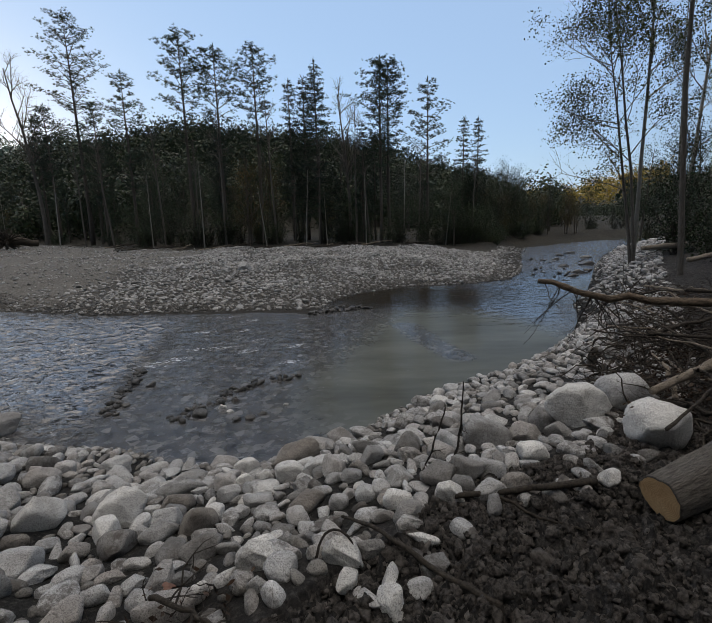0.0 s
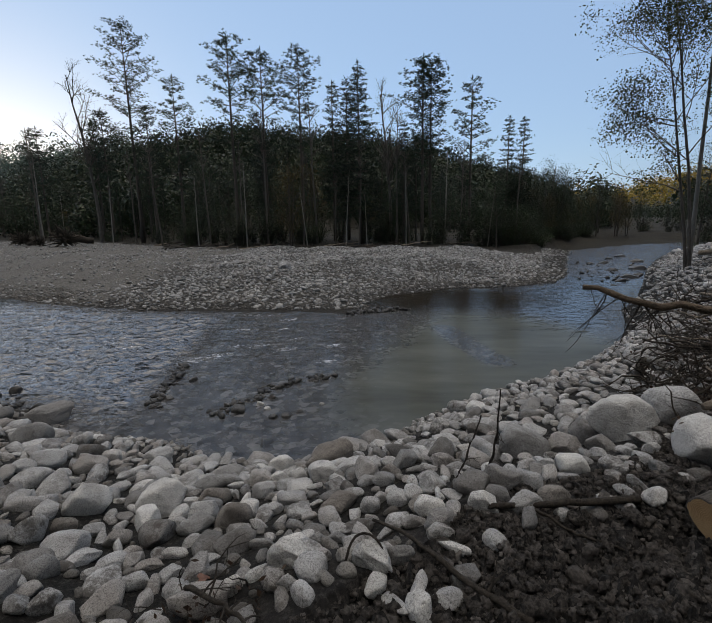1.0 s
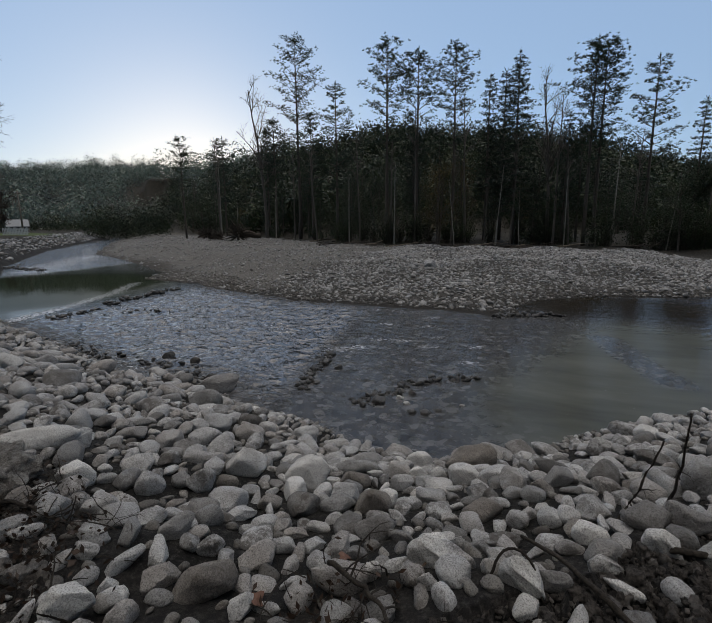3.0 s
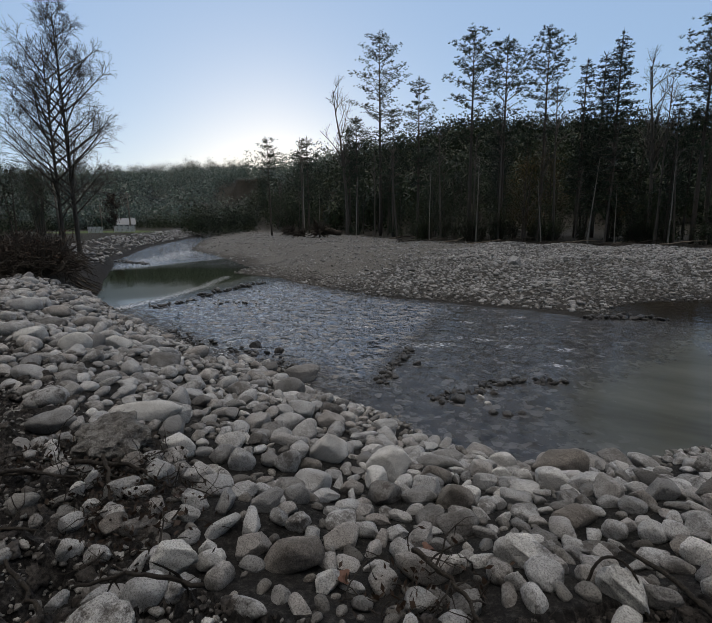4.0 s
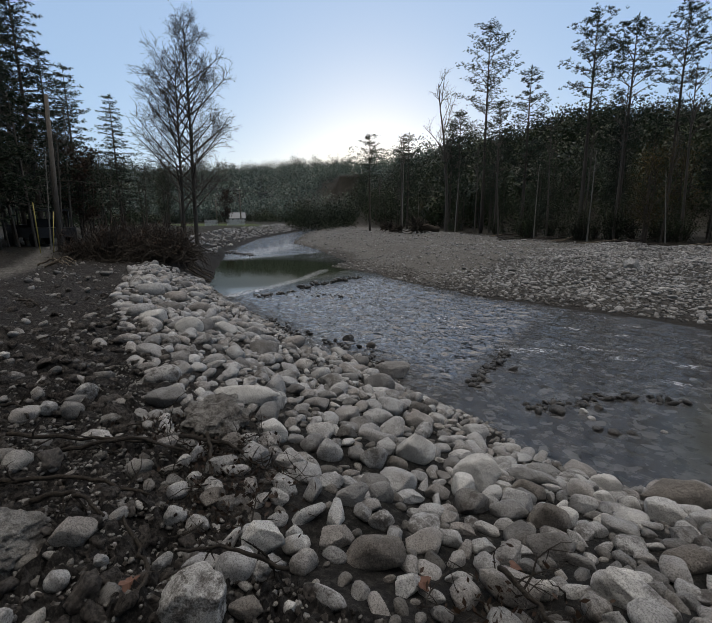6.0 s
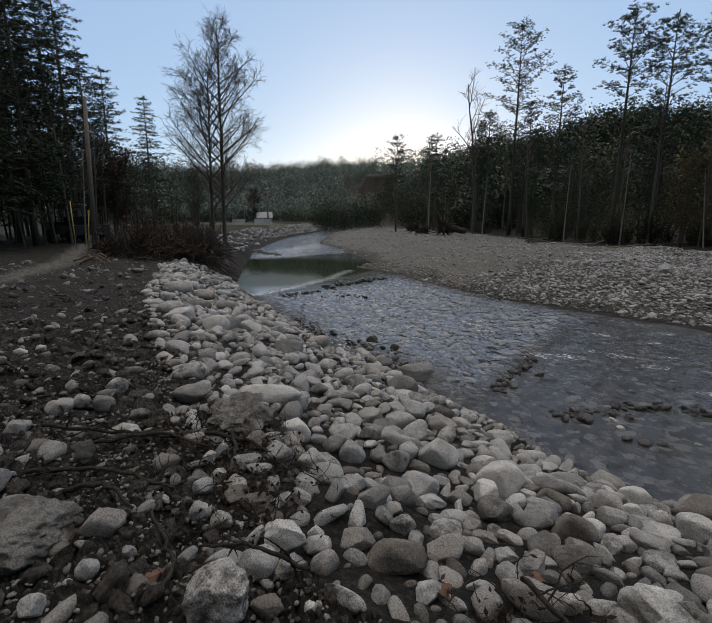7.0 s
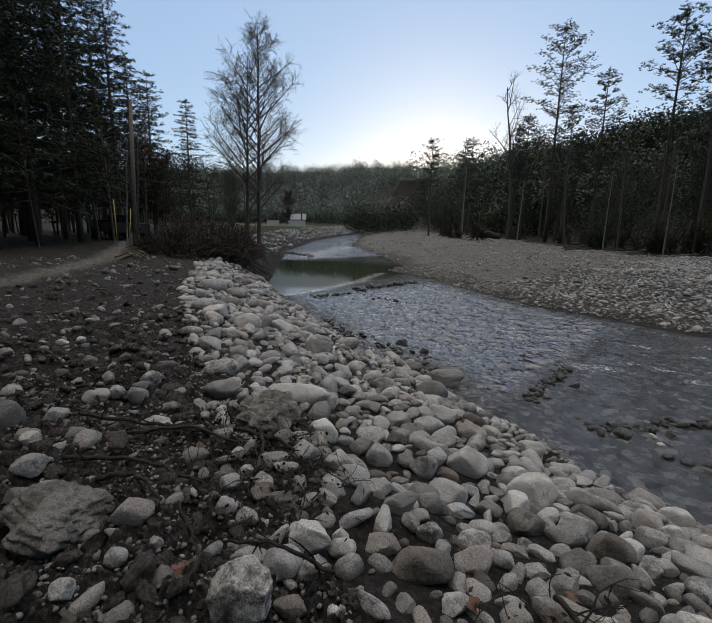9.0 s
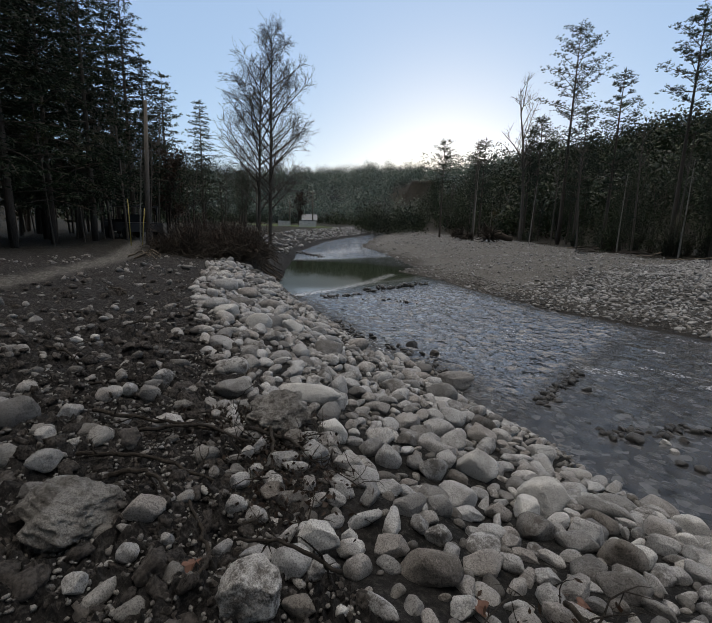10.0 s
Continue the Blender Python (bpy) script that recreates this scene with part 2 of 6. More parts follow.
t.links.new(foam_sheen_n, froth_and_sheen.inputs[2])
white = ramp(t, froth_and_sheen.outputs[0], [(0.655, (0, 0, 0)), (0.71, (1, 1, 1))])
t.links.new(blend(t, white, col, (0.72, 0.74, 0.78)), b.inputs["Base Color"])
w1 = noise_of(t, 2.7, 2, 0.5, "Object", (1, 1.35, 1))
w2 = noise_of(t, 7.5, 2, 0.55, "Object", (1, 1.4, 1))
add = t.nodes.new("ShaderNodeMath")
add.operation = "MULTIPLY_ADD"
t.links.new(w2, add.inputs[0])
add.inputs[1].default_value = 0.36
t.links.new(w1, add.inputs[2])
bn = node(t, "ShaderNodeBump", Strength=1.0, Distance=0.19)
t.links.new(add.outputs[0], bn.inputs["Height"])
st = t.nodes.new("ShaderNodeMapRange")
st.inputs["To Min"].default_value, st.inputs["To Max"].default_value = 0.006, 1.0
t.links.new(rap, st.inputs["Value"])
t.links.new(st.outputs[0], bn.inputs["Strength"])
t.links.new(bn.outputs[0], b.inputs["Normal"])
calm = t.nodes.new("ShaderNodeMath")
calm.operation = "MAXIMUM"
some_silt = t.nodes.new("ShaderNodeMath")
some_silt.operation = "MULTIPLY"
some_silt.inputs[1].default_value = 0.95
t.links.new(attribute(t, "silt"), some_silt.inputs[0])
thin_w = t.nodes.new("ShaderNodeMath")
thin_w.operation = "MULTIPLY"
thin_w.inputs[1].default_value = 0.93
t.links.new(attribute(t, "shoal"), thin_w.inputs[0])
quiet = t.nodes.new("ShaderNodeMath")
quiet.operation = "MAXIMUM"
t.links.new(some_silt.outputs[0], quiet.inputs[0])
t.links.new(thin_w.outputs[0], quiet.inputs[1])
t.links.new(quiet.outputs[0], calm.inputs[0])
t.links.new(attribute(t, "tan"), calm.inputs[1])
calm2 = t.nodes.new("ShaderNodeMath")
calm2.operation = "MULTIPLY_ADD"
calm2.use_clamp = True
t.links.new(deep, calm2.inputs[0])
calm2.inputs[1].default_value = 1.28
t.links.new(calm.outputs[0], calm2.inputs[2])
gl = t.nodes.new("ShaderNodeMapRange")
gl.inputs["To Min"].default_value, gl.inputs["To Max"].default_value = 0.5, 0.012
t.links.new(calm2.outputs[0], gl.inputs["Value"])
t.links.new(gl.outputs[0], b.inputs["Specular IOR Level"])
clear = t.nodes.new("ShaderNodeBsdfTransparent")
clear.inputs[0].default_value = (0.62, 0.66, 0.58, 1)
mx = t.nodes.new("ShaderNodeMixShader")
cover = t.nodes.new("ShaderNodeMapRange")
cover.inputs["To Min"].default_value, cover.inputs["To Max"].default_value = 0.93, 0.70
t.links.new(attribute(t, "shoal"), cover.inputs["Value"])
t.links.new(cover.outputs[0], mx.inputs[0])
t.links.new(clear.outputs[0], mx.inputs[1])
t.links.new(b.outputs[0], mx.inputs[2])
# matte share: turbid silt, and the pool's painted reflection of dark woods
silt_and_pool_mirror = t.nodes.new("ShaderNodeBsdfDiffuse")
t.links.new(col, silt_and_pool_mirror.inputs["Color"])
silt_and_pool_mirror_amt = t.nodes.new("ShaderNodeMath")
silt_and_pool_mirror_amt.operation = "MULTIPLY_ADD"
t.links.new(deep, silt_and_pool_mirror_amt.inputs[0])
silt_and_pool_mirror_amt.inputs[1].default_value = 0.62
half_silt = t.nodes.new("ShaderNodeMath")
half_silt.operation = "MULTIPLY"
half_silt.inputs[1].default_value = 0.5
t.links.new(attribute(t, "silt"), half_silt.inputs[0])
t.links.new(half_silt.outputs[0], silt_and_pool_mirror_amt.inputs[2])
mx3 = t.nodes.new("ShaderNodeMixShader")
t.links.new(silt_and_pool_mirror_amt.outputs[0], mx3.inputs[0])
t.links.new(mx.outputs[0], mx3.inputs[1])
t.links.new(silt_and_pool_mirror.outputs[0], mx3.inputs[2])
t.links.new(mx3.outputs[0], t.nodes["Material Output"].inputs[0])


def plain(name, color, rough=0.7, metal=0.0):
    m, t, b = mat(name, rough)
    n = ramp(t, place_noise(t, 12, 6, 0.7), [(0.3, tuple(c * 0.75 for c in color)), (0.7, tuple(min(1, c * 1.1) for c in color))])
    t.links.new(n, b.inputs["Base Color"])
    b.inputs["Metallic"].default_value = metal
    return m


M_WHITE = plain("white_paint", (0.6, 0.6, 0.6))
M_ROOF = plain("roof_metal", (0.25, 0.26, 0.27), 0.5)
M_YELLOW = plain("yellow_plastic", (0.46, 0.37, 0.10), 0.5)
M_WIRE = plain("wire", (0.03, 0.03, 0.03))
M_POLE = bark_mat("pole_wood", (0.10, 0.085, 0.07), (0.23, 0.20, 0.17), 8)
M_GLASS = plain("dark_window", (0.02, 0.022, 0.025), 0.15)
M_RED = plain("red_leaf", (0.13, 0.065, 0.045))
M_CUT, t, b = mat("cut_wood", 0.75)
tc = t.nodes.new("ShaderNodeTexCoord")
wv = t.nodes.new("ShaderNodeTexWave")
wv.wave_type, wv.rings_direction = "RINGS", "Z"
wv.inputs["Scale"].default_value, wv.inputs["Distortion"].default_value = 42, 2.5
t.links.new(tc.outputs["Object"], wv.inputs["Vector"])
rings = ramp(t, wv.outputs["Fac"], [(0, (0.30, 0.16, 0.07)), (1, (0.58, 0.37, 0.18))])
t.links.new(blend(t, 0.5, rings, ramp(t, noise_of(t, 7, 6), [(0.3, (0.34, 0.19, 0.09)), (0.55, (0.52, 0.34, 0.18)), (0.7, (0.60, 0.43, 0.25))])), b.inputs["Base Color"])
bump(t, b, noise_of(t, 30, 6), 0.5, 0.01)


# ---- mesh helpers ----
def mesh_of(name, verts, faces, material, smooth=True):
    """One mesh from arrays of corners and of triangles or quads."""
    verts, faces = np.asarray(verts, np.float32), np.asarray(faces, np.int32)
    me = bpy.data.meshes.new(name)
    k = faces.shape[1]
    me.vertices.add(len(verts))
    me.vertices.foreach_set("co", verts.ravel())
    me.loops.add(faces.size)
    me.loops.foreach_set("vertex_index", faces.ravel())
    me.polygons.add(len(faces))
    me.polygons.foreach_set("loop_start", np.arange(0, faces.size, k, dtype=np.int32))
    me.polygons.foreach_set("use_smooth", np.full(len(faces), smooth))
    me.update(calc_edges=True)
    me.validate()
    me.materials.append(material)
    return me


def part(name, me, parent, label="", kind=""):
    ob = new(name, me)
    ob.parent = parent
    return tagged(ob, label, "", "", kind)


class Shape:
    """Gathers triangles."""

    def __init__(self):
        self.v, self.f, self.n = [], [], 0

    def add(self, v, f):
        self.v.append(np.asarray(v, float))
        self.f.append(np.asarray(f, int) + self.n)
        self.n += len(v)

    def tube(self, pts, radii, sides=5, cap=True):
        pts = np.asarray(pts, float)
        k = len(pts)
        way = np.gradient(pts, axis=0)
        way /= np.linalg.norm(way, axis=1)[:, None] + 1e-9
        ref = np.where(np.abs(way[:, 2:3]) > 0.9, np.array([[1.0, 0, 0]]), np.array([[0, 0, 1.0]]))
        u = np.cross(way, ref)
        u /= np.linalg.norm(u, axis=1)[:, None] + 1e-9
        w = np.cross(way, u)
        a = np.arange(sides) * 2 * np.pi / sides
        v = pts[:, None] + np.asarray(radii)[:, None, None] * (np.cos(a)[None, :, None] * u[:, None] + np.sin(a)[None, :, None] * w[:, None])
        i, j = np.meshgrid(np.arange(k - 1), np.arange(sides), indexing="ij")
        p, q = (i * sides + j).ravel(), (i * sides + (j + 1) % sides).ravel()
        f = np.concatenate([np.stack([p, q, q + sides], 1), np.stack([p, q + sides, p + sides], 1)])
        v = v.reshape(-1, 3)
        if cap:
            ends = np.array([[0, m + 1, m] for m in range(1, sides - 1)] + [[(k - 1) * sides, (k - 1) * sides + m, (k - 1) * sides + m + 1] for m in range(1, sides - 1)])
            f = np.concatenate([f, ends])
        self.add(v, f)

    def blades(self, at, along, across, long, wide):
        """Slender leaves: a pointed pair of triangles each."""
        at, along, across = np.asarray(at), np.asarray(along), np.asarray(across)
        long, wide = np.asarray(long)[:, None], np.asarray(wide)[:, None]
        mid = at + along * long * 0.5
        v = np.stack([at, mid + across * wide * 0.5, at + along * long, mid - across * wide * 0.5], 1).reshape(-1, 3)
        b = np.arange(len(at))[:, None] * 4
        self.add(v, np.concatenate([b + [0, 1, 2], b + [0, 2, 3]]))

    def box(self, lo, hi):
        x0, y0, z0 = lo
        x1, y1, z1 = hi
        v = [(x0, y0, z0), (x1, y0, z0), (x1, y1, z0), (x0, y1, z0), (x0, y0, z1), (x1, y0, z1), (x1, y1, z1), (x0, y1, z1)]
        q = [(0, 3, 2, 1), (4, 5, 6, 7), (0, 1, 5, 4), (1, 2, 6, 5), (2, 3, 7, 6), (3, 0, 4, 7)]
        self.add(v, [t for a, b_, c, d in q for t in ((a, b_, c), (a, c, d))])

    def mesh(self, name, material, smooth=True):
        return mesh_of(name, np.concatenate(self.v), np.concatenate(self.f), material, smooth)


def dirs(rng, n):
    d = rng.normal(size=(n, 3))
    return d / np.linalg.norm(d, axis=1)[:, None]


NEAR = np.array([(60, 46), (45, 41.5), (27, 36.5), (19, 32.3), (15.4, 28.2), (11.4, 21.6), (7.8, 15), (6.3, 12.9), (5.6, 11.1), (4.6, 9.4), (3.3, 7.9), (2.3, 7.0), (1.15, 6.35), (0.48, 5.75), (-0.05, 5.15), (-0.5, 4.75), (-1.1, 4.5),
                 (-2.1, 4.5), (-2.6, 4.85), (-3.2, 4.95), (-4.2, 5.08), (-5.0, 5.6), (-5.5, 5.6), (-6.0, 5.2), (-7.7, 5.75), (-9.8, 6.4), (-12.6, 7.0), (-13.6, 7.5), (-15.8, 7.8), (-17.2, 9), (-20, 10.6),
                 (-26, 14.5), (-31, 17.6), (-45, 29.5), (-70, 57), (-120, 118)], float)
FAR = np.array([(60, 52), (45, 47.5), (21, 41), (13.2, 35.2), (10.9, 29.8), (8.9, 24.3), (7.5, 20.4), (6.2, 18.3), (4.5, 17.35), (2.0, 17.0), (-0.2, 15.4), (-0.9, 13.9), (-0.6, 12.9), (-1.2, 12.5), (-2.6, 12.8), (-4.0, 12.75), (-5.6, 12.95), (-7.4, 12.95),
                (-9.3, 13.5), (-12.0, 14.3), (-13.8, 15.3), (-17.5, 15.8), (-18.8, 18.2), (-24, 21.5), (-30, 24.7), (-36, 27.5), (-53, 43), (-73, 63), (-120, 124)], float)
CREST = np.array([(60, 42), (46, 38), (30, 33.6), (23, 30), (18, 26), (12, 18.6), (7.2, 11.2), (4.4, 6.6), (2.9, 4.3), (1.7, 2.9), (1.1, 2.45), (0.5, 2.3), (0.2, 1.9), (-0.3, 1.45), (-0.9, 1.05),
                  (-1.5, 0.9), (-2.2, 1.15), (-2.9, 1.4), (-4.1, 1.75), (-6.3, 2.3), (-8.7, 3.0), (-14.0, 5.3), (-15.6, 7.0), (-18, 8.2), (-23, 10.5),
                  (-34, 16.5), (-48, 28), (-74, 54), (-124, 114)], float)
BAR = np.array([(60, 56), (45, 51), (19, 44.5), (11.4, 38), (9.6, 31.5), (6.3, 30.3), (-1, 33), (-6, 33.5), (-11, 34), (-17, 34), (-21, 40), (-33, 48), (-50, 54), (-74, 74), (-124, 132)], float)


def reach(px, py, line):
    """Distance from each point to a polyline."""
    best = np.full(px.shape, 1e9)
    for a, b in zip(line[:-1], line[1:]):
        d = b - a
        s = np.clip(((px - a[0]) * d[0] + (py - a[1]) * d[1]) / (d @ d), 0, 1)
        best = np.minimum(best, np.hypot(px - a[0] - s * d[0], py - a[1] - s * d[1]))
    return best


def within(px, py, ring):
    """Whether each point lies inside a closed outline."""
    odd = np.zeros(px.shape, bool)
    for a, b in zip(ring, np.roll(ring, -1, axis=0)):
        cross = (a[1] > py) != (b[1] > py)
        odd ^= cross & (px < (b[0] - a[0]) * (py - a[1]) / (b[1] - a[1] + 1e-12) + a[0])
    return odd


WATER = np.concatenate([NEAR, FAR[::-1]])
SLOPE = np.concatenate([NEAR, CREST[::-1]])
SHOAL = np.concatenate([FAR, BAR[::-1]])


def ease(v):
    v = np.clip(v, 0, 1)
    return v * v * (3 - 2 * v)


def wavy(px, py, size, seed):
    """Smooth uneven relief, about -1 to 1, with bumps of the given size."""
    rng = np.random.RandomState(seed)
    out = np.zeros(px.shape)
    for k in range(7):
        a, f, ph = rng.uniform(0, 6.28), rng.uniform(0.7, 1.6), rng.uniform(0, 6.28, 2)
        u = (px * np.cos(a) + py * np.sin(a)) * f * 6.28 / size
        w = (py * np.cos(a) - px * np.sin(a)) * f * 3.1 / size
        out += np.sin(u + ph[0] + 1.3 * np.sin(w + ph[1]))
    return out / 4.2


AZ = np.array([-180, -95, -60, -40, -30, -24, -17, -7, 4, 17, 28, 40, 52, 58, 66, 90, 130, 180], float)
RISE = np.array([4, 4, 5, 4, 3.0, 1.5, 2.6, 5.2, 7.3, 8.7, 7.0, 5.2, 5.2, 4.7, 4.3, 4, 4, 4], float)
RIDGE = np.array([200, 200, 180, 220, 520, 520, 160, 130, 120, 115, 125, 190, 300, 320, 330, 250, 220, 200], float)


def hills(px, py):
    """The height that the hills add beyond the valley floor."""
    r = np.hypot(px, py) + 1e-6
    az = np.degrees(np.arctan2(-px, py))
    top = np.tan(np.radians(np.interp(az, AZ, RISE))) * np.interp(az, AZ, RIDGE)
    ridge = np.interp(az, AZ, RIDGE)
    start = np.minimum(60, 0.45 * ridge)
    start = np.where(ridge > 250, 0.4 * ridge, start)
    up = ease((r - start) / (ridge - start))
    return top * up * (1 - 0.3 * ease((r - ridge) / 900)) + wavy(px, py, 70, 5) * 1.5 * up


def ground_z(px, py):
    px, py = np.asarray(px, float), np.asarray(py, float)
    dn, df, dc, db = (reach(px, py, line) for line in (NEAR, FAR, CREST, BAR))
    wet, slope, shoal = within(px, py, WATER), within(px, py, SLOPE), within(px, py, SHOAL)
    dw = np.minimum(dn, df)
    z_wet = -0.5 * (1 - np.exp(-dw / 1.3))
    z_slope = 1.15 * (dn / (dn + dc + 1e-9)) ** 0.85 + 0.05 * wavy(px, py, 1.1, 2) * ease(dn / 0.6)
    z_shoal = 0.62 * ease(df / 7) + 0.10 * wavy(px, py, 6, 3) * ease(df / 2) + 0.02
    z_top = 1.15 + 0.12 * ease(dc / 5) + 0.35 * ease((px - 1.2) / 2.5) * ease((dc - 0.2) / 2.0) * ease((30 - np.hypot(px, py)) / 20) \
        + (0.05 * wavy(px, py, 0.8, 4) + 0.03 * wavy(px, py, 0.25, 6)) * ease(dc / 0.4)
    nearside = (dn < df)
    z_wood = 0.62 + 0.03 * np.minimum(db, 10) + 0.1 * wavy(px, py, 5, 7)
    z = np.where(nearside, z_top, z_wood)
    z = np.where(shoal, z_shoal, z)
    z = np.where(slope, z_slope, z)
    z = np.where(wet, z_wet, z)
    return z + np.where(wet | slope | shoal, 0, hills(px, py))


# ---- ground and river ----
rr_ = np.concatenate([np.linspace(0.15, 1.0, 10), np.geomspace(1.03, 30, 220), np.geomspace(31, 2500, 80)])
aa_ = np.linspace(-np.pi, np.pi, 560, endpoint=False)
gr, ga = np.meshgrid(rr_, aa_, indexing="ij")
gx, gy = (-np.sin(ga) * gr).ravel(), (np.cos(ga) * gr).ravel()
gz = ground_z(gx, gy)
crumb = np.random.RandomState(4)
rough_ = (reach(gx, gy, NEAR) < reach(gx, gy, FAR)) & ~within(gx, gy, SLOPE) & ~within(gx, gy, WATER)
gz += np.where(rough_, 0.019 * crumb.normal(size=gz.shape) * ease((9 - np.hypot(gx, gy)) / 5), 0)
n_r, n_a = gr.shape
i_, j_ = np.meshgrid(np.arange(n_r - 1), np.arange(n_a), indexing="ij")
p_, q_ = (i_ * n_a + j_).ravel(), (i_ * n_a + (j_ + 1) % n_a).ravel()
gv = np.stack([gx, gy, gz], 1)
gf = np.stack([p_, p_ + n_a, q_ + n_a, q_], 1)
me = mesh_of("ground", gv, gf, M_GROUND)
me.polygons.foreach_set("use_smooth", ~(rough_[gf].all(axis=1) & (np.hypot(gx, gy)[gf].max(axis=1) < 7)))
hub = bmesh.new()
hub.from_mesh(me)
hub.verts.ensure_lookup_table()
hub.faces.new([hub.verts[k] for k in range(n_a)])
hub.to_mesh(me)
hub.free()
ground = tagged(new("ground", me), "dark soil and grey gravel river bank running to wooded hills", "ground", "", "structure")
wet = within(gx, gy, WATER)
slope = within(gx, gy, SLOPE)
shoal = within(gx, gy, SHOAL)
nearside = reach(gx, gy, NEAR) < reach(gx, gy, FAR)
dist_crest = reach(gx, gy, CREST)
soil_a = np.where(nearside & ~slope & ~wet, 1.0, 0.0)
soil_a = np.maximum(soil_a, np.where(slope, ease(1 - dist_crest / 0.5), 0))
soil_a = np.maximum(soil_a, np.where(slope, ease((-gx - 14.2) / 0.5) * ease((gx + 26) / 2), 0))
track = ease(1 - np.hypot((gx + 13.5) * 0.7, (gy - 19.5)) / 6.0) * shoal
left_bar = ease((-gx - 8.2 + 0.6 * wavy(gx, gy, 4, 8)) / 2.5) * shoal * 0.92
sand_a = np.maximum(np.maximum(track, left_bar), 0.35 * shoal)
sand_a = sand_a * (1 - ease((gx - 10) / 3))
TRACK = np.array([(-2, -8), (-8, -1.8), (-11.3, 0.3), (-13, 1.3), (-15.7, 2.75), (-24, 5), (-40, 9)], float)
road_d = reach(gx, gy, TRACK)
sand_a = np.maximum(sand_a, 0.95 * ease(1.5 - road_d / 0.38))
grass_a = ease(1 - np.hypot((gx + 74) / 16, (gy - 40) / 9) ** 2) * nearside
litter_a = np.where(~nearside & ~shoal & ~wet, 1.0, 0.0)
litter_a = np.maximum(litter_a, np.where(shoal & ~wet, ease((gx - 11) / 3), 0))
litter_a = np.maximum(litter_a, np.where(~shoal & ~wet & ~slope, ease((np.hypot(gx, gy) - 40) / 10), 0))
litter_a = np.maximum(litter_a, np.where(nearside & ~slope & ~wet, ease((np.hypot(gx, gy) - 14) / 8) * (1 - ease(1.4 - road_d / 0.35)), 0))
damp_a = np.where(shoal, ease(1.5 - reach(gx, gy, FAR) / (1.1 + 0.5 * wavy(gx, gy, 3, 9))), np.where(slope, ease(1.3 - reach(gx, gy, NEAR) / 0.5), 0))
for name, values in (("soil", soil_a), ("sand", sand_a), ("grass", grass_a), ("litter", litter_a), ("damp", damp_a)):
    at_ = me.attributes.new(name, "FLOAT", "POINT")
    at_.data.foreach_set("value", values.astype(np.float32))

wx = np.concatenate([np.linspace(-120, -22, 110), np.linspace(-21.8, -14.1, 60), np.linspace(-14, 3, 330), np.linspace(3.1, 12, 90), np.linspace(12.3, 50, 60)])
wy = np.concatenate([np.linspace(4.3, 15, 210), np.linspace(15.15, 20, 34), np.linspace(20.3, 124, 120)])
ux, uy = np.meshgrid(wx, wy, indexing="ij")
px, py = ux.ravel(), uy.ravel()
keep = within(px, py, WATER) | (np.minimum(reach(px, py, NEAR), reach(px, py, FAR)) < 1.4)
lee = -3.75 + 0.18 * (7 - py)
swift = ease((lee - px + 0.35) / 0.7) * ease((13.9 + px + 0.28 * (py - 7.5)) / 0.8)
swift = np.maximum(swift, ease((-px - 24) / 5))
swift = np.maximum(swift, 0.8 * ease((py - 17) / 5) * ease((px - 4) / 3))
swift = np.maximum(swift, 0.22 * ease((py - 7.5) / 4) * ease((px - 2.2) / 2.5))
swift = np.maximum(swift, 0.16 * ease((px + 4.5) / 1) * ease((-px - 0.4 + 0.25 * (py - 6)) / 2.2))
swift = np.maximum(swift, 0.05)
pool_ = ease(2.2 - 1.5 * np.hypot((px + 19.6) / 5.6, (py - 11.8) / 5.4))
swift = swift * (1 - pool_)
foam_sheen_ = np.zeros(px.shape)
